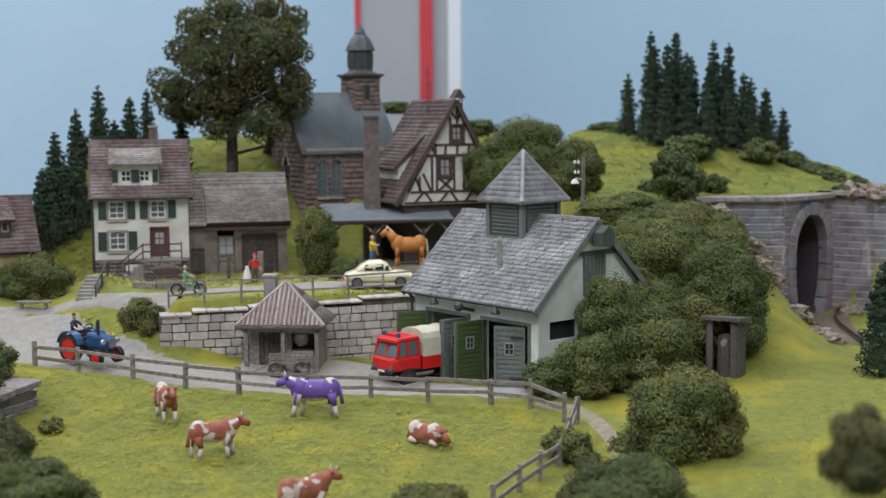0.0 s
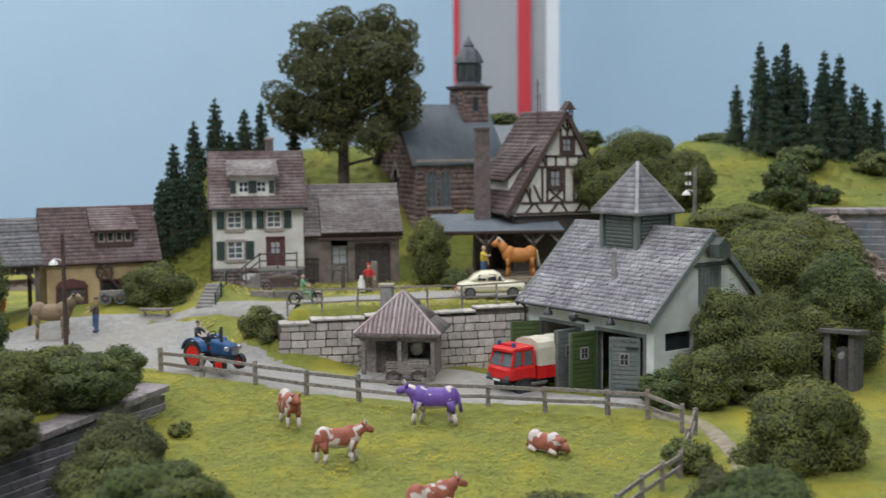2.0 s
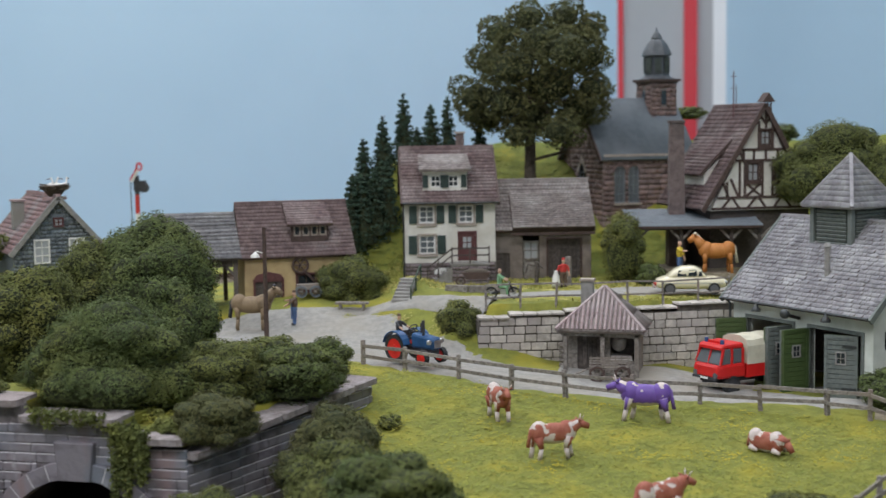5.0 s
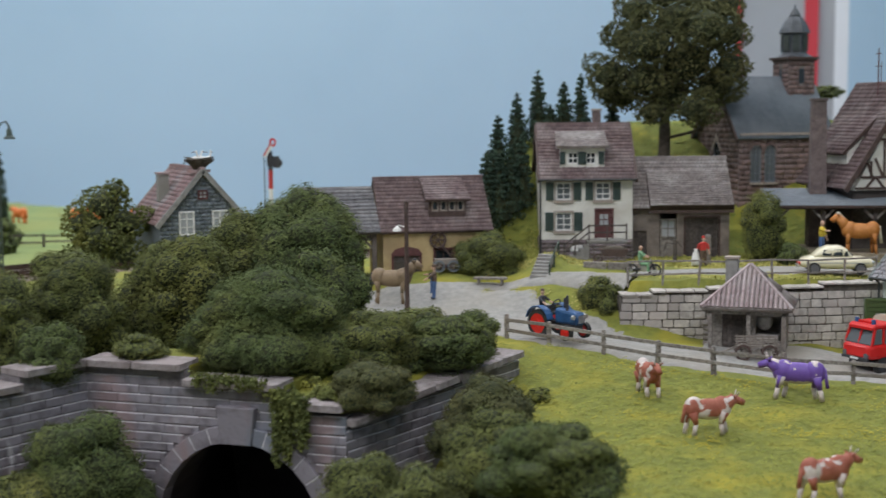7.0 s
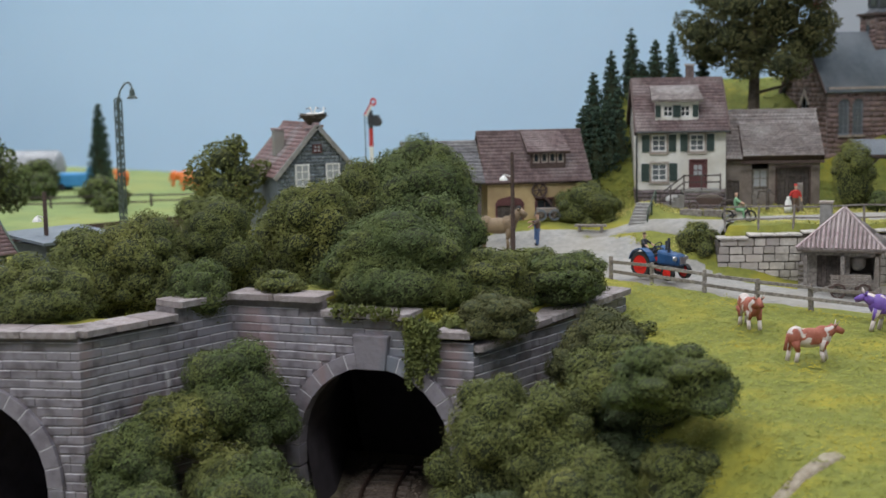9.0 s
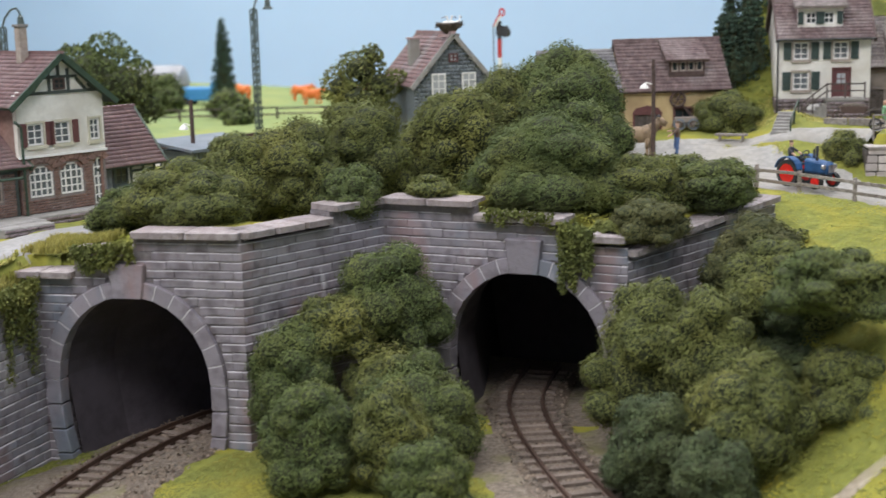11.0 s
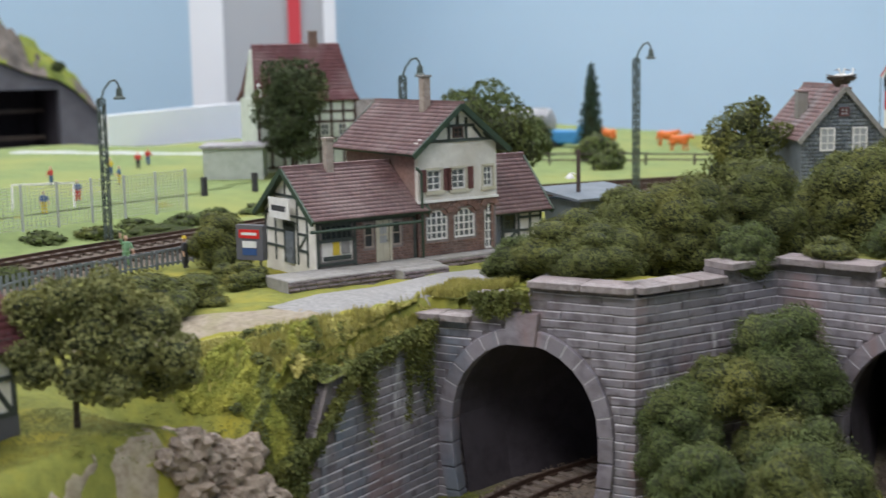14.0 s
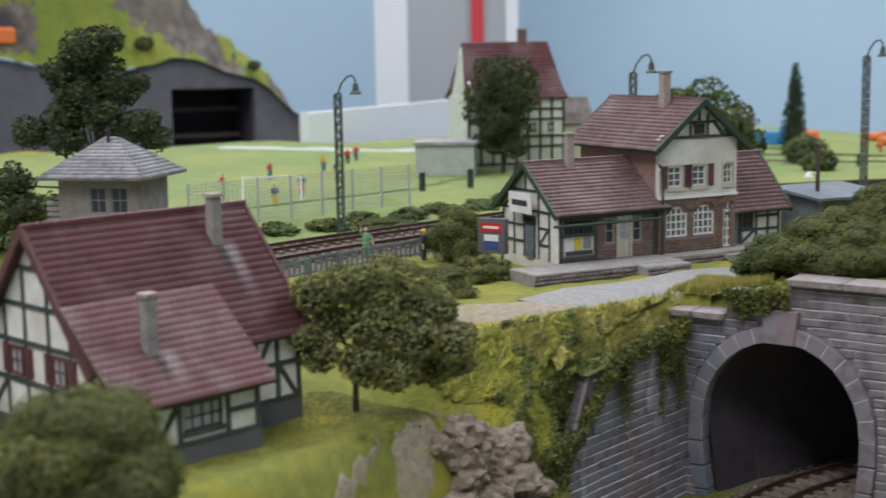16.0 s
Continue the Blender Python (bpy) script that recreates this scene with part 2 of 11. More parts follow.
M = {
    "grass": surface("turf", [(0.15, 0.165, 0.03), (0.21, 0.22, 0.038), (0.31, 0.27, 0.026)], 0.6, 0.95, 1.0, fine=0.12, coarse=3.4),
    "tuft": surface("grass_fibre", [(0.15, 0.175, 0.03), (0.24, 0.245, 0.04), (0.36, 0.30, 0.026)], 0.8, 0.95, 0, island=0.2, coarse=2.6),
    "dry": surface("dry_grass", [(0.32, 0.297, 0.077), (0.443, 0.399, 0.121), (0.259, 0.266, 0.055)], 0.8, 0.95, 0, island=0.3, coarse=4),
    "leaf": surface("foliage_green", [(0.068, 0.094, 0.031), (0.108, 0.14, 0.04), (0.136, 0.15, 0.04)], 0.9, 0.95, 0, island=0.15, coarse=4),
    "leaf2": surface("foliage_olive", [(0.093, 0.108, 0.032), (0.146, 0.162, 0.043), (0.178, 0.178, 0.044)], 0.9, 0.95, 0, island=0.15, coarse=4),
    "leaf3": surface("foliage_brown_green", [(0.072, 0.078, 0.03), (0.11, 0.115, 0.04), (0.132, 0.125, 0.044)], 0.9, 0.95, 0, island=0.15, coarse=4),
    "ivy": surface("ivy_green", [(0.081, 0.098, 0.028), (0.138, 0.155, 0.037), (0.19, 0.19, 0.041)], 0.8, 0.95, 0, island=0.3, coarse=3),
    "cover": surface("creeping_cover", [(0.198, 0.222, 0.038), (0.305, 0.316, 0.053), (0.397, 0.361, 0.057)], 0.9, 0.95, 0, island=0.24, coarse=3),
    # Olive bank tufts, coloured darker to dim the brightly lit foreground.
    "dimmedbankgrass": surface("dimmed_bank_grass", [(0.115, 0.13, 0.028), (0.16, 0.17, 0.034), (0.21, 0.19, 0.03)], 1.2, 0.95, 0, island=0.14, coarse=3),
    "palewall": surface("pale_grey_green_render", [(0.40, 0.43, 0.39), (0.50, 0.53, 0.49)], 0.8, 0.9, 0.2),
    "tank": surface("dull_silver", [(0.26, 0.27, 0.28), (0.36, 0.37, 0.38)], 0.8, 0.5, 0.0, metal=0.3),
    "stack": surface("sooty_brown_render", [(0.12, 0.09, 0.085), (0.2, 0.155, 0.145), (0.09, 0.075, 0.07)], 0.4, 0.9, 0.4),
    "trackbed": surface("track_gravel", [(0.11, 0.088, 0.066), (0.24, 0.20, 0.155), (0.16, 0.15, 0.06)], 0.25, 0.95, 1.2, fine=0.1, coarse=2.2),
    "leafolive": surface("foliage_pale_olive", [(0.15, 0.16, 0.058), (0.235, 0.24, 0.085), (0.28, 0.27, 0.09)], 0.9, 0.95, 0, island=0.15, coarse=4),
    "leafdark": surface("foliage_dark_green", [(0.04, 0.058, 0.024), (0.068, 0.092, 0.034), (0.085, 0.1, 0.034)], 0.9, 0.95, 0, island=0.15, coarse=4),
    "hillgrass": surface("green_hill_turf", [(0.125, 0.165, 0.03), (0.18, 0.22, 0.04), (0.24, 0.24, 0.035)], 1.2, 0.95, 0, island=0.12, coarse=5),
    "hillmoss": surface("bright_hill_moss", [(0.112, 0.144, 0.02), (0.157, 0.197, 0.026), (0.197, 0.21, 0.033)], 2.0, 0.95, 0.6, coarse=7),
    "leafblue": surface("foliage_blue_green", [(0.052, 0.074, 0.033), (0.085, 0.113, 0.046), (0.105, 0.127, 0.046)], 0.9, 0.95, 0, island=0.15, coarse=4),
    "netgrey": surface("pale_net", [(0.42, 0.44, 0.42), (0.5, 0.52, 0.5)], 1.0, 0.8, 0.0),
    "needle": surface("conifer_needles", [(0.025, 0.05, 0.032), (0.045, 0.08, 0.05), (0.05, 0.085, 0.045)], 0.6, 0.95, 0, island=0.4, coarse=3),
    # Dark filling of the foliage: the shade in its gaps, put into colour.
    "core": surface("foliage_shade", [(0.026, 0.032, 0.014), (0.045, 0.054, 0.022)], 0.5, 1.0, 0.4),
    "bark": surface("bark", [(0.05, 0.04, 0.03), (0.11, 0.09, 0.07)], 0.3, 0.95, 0.8),
    "road": surface("grey_road", [(0.235, 0.23, 0.215), (0.33, 0.32, 0.295), (0.29, 0.265, 0.22)], 0.5, 0.9, 0.5, coarse=5),
    "cobble": surface("cobble_stone", [(0.20, 0.198, 0.195), (0.315, 0.308, 0.298), (0.255, 0.248, 0.235)], 0.3, 0.8, 0.4, island=0.2),
    "earth": surface("earth_path", [(0.235, 0.192, 0.135), (0.36, 0.31, 0.235), (0.25, 0.235, 0.11)], 0.4, 0.95, 0.7),
    "ballast": surface("ballast_bed", [(0.09, 0.072, 0.056), (0.22, 0.18, 0.14), (0.15, 0.11, 0.08)], 0.18, 0.95, 1.2, fine=0.1),
    "stonechip": surface("ballast_chip", [(0.105, 0.08, 0.058), (0.22, 0.172, 0.128)], 0.2, 0.95, 0, island=0.5),
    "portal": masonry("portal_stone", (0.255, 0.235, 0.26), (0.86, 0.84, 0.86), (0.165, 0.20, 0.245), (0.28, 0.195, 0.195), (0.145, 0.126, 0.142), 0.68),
    "ring": masonry("arch_stone", (0.245, 0.225, 0.25), (0.50, 0.49, 0.51), (0.155, 0.185, 0.225), (0.275, 0.18, 0.175), (0.165, 0.145, 0.165), 0.0),
    "ringmortar": surface("pale_ring_mortar", [(0.42, 0.40, 0.42), (0.58, 0.56, 0.58)], 0.3, 0.9, 0.2),
    "joint": surface("portal_joint", [(0.12, 0.103, 0.107), (0.22, 0.198, 0.203)], 0.3, 0.9, 0.4),
    "coping": surface("coping_stone", [(0.21, 0.18, 0.175), (0.36, 0.32, 0.315), (0.26, 0.215, 0.21)], 0.4, 0.8, 1.0, single=0.12),
    # Also colours the flat panel that stands for the upper mouth's shade.
    "dark": surface("tunnel_lining_and_shade", [(0.05, 0.042, 0.05), (0.07, 0.06, 0.07)], 0.8, 0.9, 0.2),
    "rail": surface("rusty_rail", [(0.06, 0.04, 0.032), (0.12, 0.075, 0.055)], 0.2, 0.5, 0.3, metal=0.5),
    "sleeper": surface("sleeper_wood", [(0.10, 0.075, 0.06), (0.2, 0.16, 0.13)], 0.15, 0.9, 0.5, single=0.2),
    "white": surface("white_render", [(0.66, 0.64, 0.58), (0.80, 0.78, 0.72), (0.58, 0.54, 0.46)], 0.9, 0.85, 0.25, coarse=3),
    "whitepaint": surface("white_paint", [(0.72, 0.71, 0.67), (0.82, 0.81, 0.78)], 0.4, 0.6, 0.1),
    "fwhite": surface("greenish_white_render", [(0.60, 0.64, 0.58), (0.72, 0.76, 0.70), (0.5, 0.52, 0.45)], 0.9, 0.85, 0.25, coarse=4),
    "cream": surface("yellow_render", [(0.45, 0.33, 0.16), (0.58, 0.44, 0.23), (0.36, 0.26, 0.14)], 0.8, 0.85, 0.3),
    "signalwall": surface("grey_brown_boards", [(0.21, 0.185, 0.165), (0.30, 0.27, 0.245), (0.24, 0.21, 0.185)], 0.5, 0.9, 0.3),
    "graywall": surface("grey_brown_render", [(0.17, 0.14, 0.12), (0.26, 0.215, 0.185), (0.13, 0.115, 0.10)], 0.7, 0.9, 0.3),
    "timber": surface("dark_timber", [(0.055, 0.035, 0.03), (0.10, 0.065, 0.055)], 0.25, 0.8, 0.3),
    "gtimber": surface("dark_green_timber", [(0.035, 0.045, 0.04), (0.07, 0.085, 0.075)], 0.25, 0.8, 0.3),
    "oldwood": surface("weathered_wood", [(0.16, 0.14, 0.125), (0.32, 0.29, 0.26), (0.22, 0.18, 0.15)], 0.2, 0.9, 0.6, single=0.15),
    "oldplank": surface("silvery_old_plank", [(0.11, 0.105, 0.11), (0.22, 0.215, 0.22), (0.28, 0.27, 0.265)], 0.3, 0.85, 0.6, island=0.2, coarse=1.5),
    "plank": surface("dark_plank", [(0.06, 0.05, 0.045), (0.12, 0.10, 0.088)], 0.2, 0.9, 0.4, single=0.2),
    "tile_brown": surface("brown_roof_tile", [(0.115, 0.076, 0.074), (0.20, 0.138, 0.135), (0.285, 0.23, 0.22)], 0.5, 0.75, 0.3, island=0.18, coarse=2.5),
    "tile_grey": surface("grey_slate_tile", [(0.21, 0.20, 0.215), (0.33, 0.32, 0.335), (0.43, 0.42, 0.43)], 0.7, 0.7, 0.4, island=0.16, coarse=2),
    "tile_old": surface("old_grey_brown_tile", [(0.19, 0.16, 0.15), (0.29, 0.25, 0.235), (0.36, 0.33, 0.31)], 0.5, 0.8, 0.4, island=0.18, coarse=2.5),
    "tile_station": surface("plum_roof_tile", [(0.15, 0.085, 0.085), (0.21, 0.125, 0.12), (0.28, 0.2, 0.19)], 0.5, 0.5, 0.2, island=0.12, coarse=3),
    "tile_red": surface("dark_red_roof_tile", [(0.115, 0.036, 0.041), (0.16, 0.055, 0.06), (0.235, 0.135, 0.14)], 1.6, 0.5, 0.2, island=0.05, coarse=3.4),
    "tile_palered": surface("pale_worn_red_tile", [(0.165, 0.07, 0.074), (0.225, 0.105, 0.108), (0.29, 0.20, 0.20)], 1.6, 0.5, 0.3, island=0.05, coarse=2.5),
    "tile_pink": surface("faded_red_tile", [(0.240, 0.147, 0.145), (0.336, 0.221, 0.213), (0.384, 0.331, 0.330)], 0.5, 0.7, 0.3, island=0.15),
    "slate": surface("blue_grey_slate", [(0.125, 0.148, 0.17), (0.165, 0.188, 0.21), (0.205, 0.228, 0.25)], 0.8, 0.6, 0.2, coarse=4),
    "darkslate": surface("dark_lead_sheet", [(0.045, 0.052, 0.06), (0.085, 0.095, 0.105)], 0.5, 0.5, 0.2),
    "privy": surface("dark_weathered_plank", [(0.05, 0.046, 0.044), (0.12, 0.11, 0.105)], 0.2, 0.9, 0.5, single=0.25),
    "slatewall": surface("slate_shingle", [(0.10, 0.12, 0.135), (0.19, 0.215, 0.23)], 0.3, 0.6, 0.3, island=0.3),
    "brick": surface("red_brown_brick", [(0.17, 0.095, 0.075), (0.26, 0.155, 0.125), (0.2, 0.14, 0.12)], 0.25, 0.85, 0.4, single=0.2),
    "brickisle": surface("red_brown_brick_course", [(0.17, 0.095, 0.075), (0.26, 0.155, 0.125), (0.2, 0.14, 0.12)], 0.25, 0.85, 0.4, island=0.2),
    "church": surface("red_sandstone", [(0.15, 0.10, 0.09), (0.26, 0.175, 0.155), (0.2, 0.15, 0.14)], 0.5, 0.85, 0.6, island=0.25),
    "mortar": surface("mortar", [(0.16, 0.14, 0.13), (0.24, 0.21, 0.195)], 0.3, 0.95, 0.3),
    "basestone": surface("plinth_stone", [(0.14, 0.11, 0.115), (0.24, 0.195, 0.2)], 0.3, 0.85, 0.4, island=0.25),
    "fieldstone": surface("pale_wall_stone", [(0.40, 0.37, 0.335), (0.60, 0.56, 0.51), (0.46, 0.41, 0.385)], 0.4, 0.85, 0.7, single=0.16, coarse=2),
    "darkjoint": surface("dark_joint", [(0.075, 0.066, 0.058), (0.16, 0.14, 0.12)], 0.3, 0.95, 0.3),
    "shutter": surface("dark_green_shutter", [(0.028, 0.05, 0.045), (0.05, 0.08, 0.07)], 0.2, 0.6, 0.2),
    "greendoor": surface("grey_green_door", [(0.105, 0.125, 0.115), (0.165, 0.185, 0.17)], 0.25, 0.7, 0.3),
    "brightgreen": surface("moss_green_paint", [(0.045, 0.08, 0.022), (0.07, 0.11, 0.034)], 0.3, 0.6, 0.2),
    "trimgreen": surface("dark_green_trim", [(0.02, 0.042, 0.026), (0.038, 0.068, 0.042)], 0.3, 0.55, 0.1),
    "stonetrim": surface("sandstone_trim", [(0.30, 0.25, 0.21), (0.42, 0.36, 0.31)], 0.3, 0.85, 0.3),
    "redtrim": surface("dark_red_wood", [(0.085, 0.03, 0.03), (0.135, 0.052, 0.05)], 0.25, 0.7, 0.2),
    "concrete": surface("platform_concrete", [(0.22, 0.21, 0.2), (0.33, 0.32, 0.30), (0.26, 0.25, 0.22)], 0.5, 0.9, 0.4),
    "hillrock": surface("hill_rock", [(0.062, 0.053, 0.044), (0.162, 0.14, 0.119), (0.1, 0.084, 0.069)], 2.5, 0.9, 1.0, coarse=8),
    "rock": surface("rock", [(0.14, 0.105, 0.08), (0.37, 0.305, 0.245), (0.25, 0.195, 0.145)], 0.35, 0.9, 1.0, coarse=2.5),
    "metal": surface("dark_metal", [(0.04, 0.045, 0.045), (0.08, 0.085, 0.085)], 0.3, 0.5, 0.1, metal=0.6),
    "lampgreen": surface("lamp_green_paint", [(0.045, 0.065, 0.055), (0.085, 0.11, 0.095)], 0.3, 0.5, 0.2),
    "red": surface("red_enamel", [(0.56, 0.012, 0.012), (0.66, 0.02, 0.018)], 1.0, 0.35, 0.02),
    "blue": surface("blue_enamel", [(0.015, 0.06, 0.16), (0.03, 0.10, 0.24)], 0.6, 0.4, 0.05),
    "cloth": surface("canvas_beige", [(0.50, 0.47, 0.36), (0.60, 0.57, 0.45)], 0.6, 0.9, 0.15),
    "carcream": surface("cream_enamel", [(0.76, 0.70, 0.50), (0.80, 0.745, 0.55)], 1.0, 0.25, 0.0, coat=0.4),
    "tyre": surface("black_rubber", [(0.015, 0.015, 0.016), (0.03, 0.03, 0.03)], 0.3, 0.8, 0.1),
    "chrome": surface("silver_metal", [(0.45, 0.45, 0.45), (0.6, 0.6, 0.6)], 0.4, 0.3, 0.0, metal=0.8),
    "orange": surface("orange_enamel", [(0.65, 0.13, 0.02), (0.75, 0.2, 0.04)], 0.6, 0.6, 0.05),
    "purple": surface("purple_gloss", [(0.12, 0.06, 0.30), (0.16, 0.08, 0.36)], 0.5, 0.5, 0.05),
    "cowbrown": surface("red_brown_hide", [(0.28, 0.075, 0.045), (0.38, 0.13, 0.085)], 0.3, 0.7, 0.1),
    "cowwhite": surface("white_hide", [(0.52, 0.44, 0.40), (0.66, 0.58, 0.54)], 0.3, 0.7, 0.1),
    "horse": surface("chestnut_hide", [(0.42, 0.15, 0.03), (0.52, 0.21, 0.05)], 0.4, 0.6, 0.1),
    "brownhorse": surface("dun_hide", [(0.153, 0.105, 0.064), (0.270, 0.193, 0.115)], 0.4, 0.7, 0.1),
    "skin": surface("painted_skin", [(0.55, 0.33, 0.23), (0.62, 0.4, 0.29)], 0.3, 0.7, 0.0),
    "fred": surface("painted_red", [(0.5, 0.03, 0.025), (0.56, 0.05, 0.04)], 0.3, 0.7, 0.0),
    "fyellow": surface("painted_yellow", [(0.62, 0.45, 0.03), (0.7, 0.52, 0.06)], 0.3, 0.7, 0.0),
    "fblue": surface("painted_blue", [(0.05, 0.10, 0.22), (0.08, 0.14, 0.28)], 0.3, 0.7, 0.0),
    "fbrown": surface("painted_brown", [(0.10, 0.065, 0.045), (0.15, 0.10, 0.07)], 0.3, 0.8, 0.0),
    "fgreen": surface("painted_green", [(0.16, 0.32, 0.18), (0.25, 0.45, 0.26)], 0.3, 0.7, 0.0),
    "fdark": surface("painted_dark", [(0.03, 0.03, 0.035), (0.05, 0.05, 0.055)], 0.3, 0.8, 0.0),
    "sky": surface("sky_blue_wall", [(0.445, 0.615, 0.735), (0.465, 0.635, 0.755), (0.50, 0.67, 0.78)], 40, 0.9, 0, coarse=160, fine=5),
    "hallwhite": surface("white_board", [(0.72, 0.74, 0.77), (0.78, 0.8, 0.82)], 20, 0.8, 0, coarse=60),
    "hallgrey": surface("grey_board", [(0.36, 0.38, 0.40), (0.40, 0.42, 0.44)], 20, 0.7, 0, coarse=60),
    "hallred": surface("red_stripe", [(0.55, 0.035, 0.05), (0.6, 0.05, 0.065)], 20, 0.6, 0, coarse=60),
    "greyface": surface("grey_painted_board", [(0.10, 0.10, 0.11), (0.13, 0.13, 0.14)], 3, 0.85, 0.1, coarse=10),
    "field": surface("smooth_field_green", [(0.16, 0.215, 0.075), (0.21, 0.275, 0.09), (0.26, 0.285, 0.085)], 2.0, 0.95, 0.4, coarse=14),
    "signblue": surface("sign_blue", [(0.03, 0.08, 0.22), (0.04, 0.1, 0.26)], 0.4, 0.5, 0.0),
}


def glass(name, tint, rough=0.08):
    m = bpy.data.materials.new(name)
    m.use_nodes = True
    b = m.node_tree.nodes["Principled BSDF"]
    b.inputs["Base Color"].default_value = (*tint, 1)
    b.inputs["Roughness"].default_value = rough
    b.inputs["Transmission Weight"].default_value = 0.25
    b.inputs["IOR"].default_value = 1.45
    return m


M["glass"] = glass("window_glass", (0.16, 0.18, 0.19))
M["palepane"] = glass("curtained_glass", (0.52, 0.54, 0.55), 0.2)
M["darkpane"] = glass("dark_glass", (0.035, 0.045, 0.05))

def sooted(m, streaks):
    """Soot and chalk washed down a roof below each stack: (x, y, length) in cm, running towards +x."""
    N, L = m.node_tree.nodes, m.node_tree.links
    bsdf = N["Principled BSDF"]
    sep = N.new("ShaderNodeSeparateXYZ")
    L.new(N.new("ShaderNodeNewGeometry").outputs["Position"], sep.inputs[0])

    def ramp(value, a, b):
        r = N.new("ShaderNodeMapRange")
        r.interpolation_type = "SMOOTHSTEP"
        r.inputs["From Min"].default_value, r.inputs["From Max"].default_value = a * CM, b * CM
        L.new(value, r.inputs["Value"])
        return r.outputs["Result"]

    def times(a, b):
        t = N.new("ShaderNodeMath")
        t.operation = "MULTIPLY"
        L.new(a, t.inputs[0])
        L.new(b, t.inputs[1])
        return t.outputs[0]

    X, Y = sep.outputs["X"], sep.outputs["Y"]
    for x, y, n in streaks:
        for off, half, colour in ((0.5, 0.55, (0.36, 0.29, 0.30)), (0.0, 0.34, (0.075, 0.06, 0.065))):
            fac = times(times(ramp(Y, y + off - half, y + off), ramp(Y, y + off + half, y + off)), times(ramp(X, x - 0.2, x + 0.2), ramp(X, x + n, x + 0.3)))
            mix = N.new("ShaderNodeMix")
            mix.data_type = "RGBA"
            old = bsdf.inputs["Base Color"].links[0].from_socket
            L.new(fac, mix.inputs["Factor"])
            L.new(old, mix.inputs["A"])
            mix.inputs["B"].default_value = (*colour, 1)
            L.new(mix.outputs["Result"], bsdf.inputs["Base Color"])


sooted(M["tile_red"], [(-60.2, 19.0, 2.2)])
sooted(M["tile_palered"], [(-56.7, 13.4, 1.7)])


# ---- the ground of the layout ----
CUT = [(-54.3, 20), (-54.3, 33), (-55.1, 45.0), (-43.7, 47.0), (-40.2, 55.9), (-26.5, 55.6), (-24.9, 60.3), (-21.9, 69.4), (-19.5, 69.4), (60, 69.4), (60, -60), (-54.3, -60)]


def inside(poly, x, y):
    hit = np.zeros(np.shape(x), dtype=bool)
    for (x0, y0), (x1, y1) in zip(poly, poly[1:] + poly[:1]):
        if y0 != y1:
            hit ^= ((y0 > y) != (y1 > y)) & (x < (x1 - x0) * (y - y0) / (y1 - y0) + x0)
    return hit


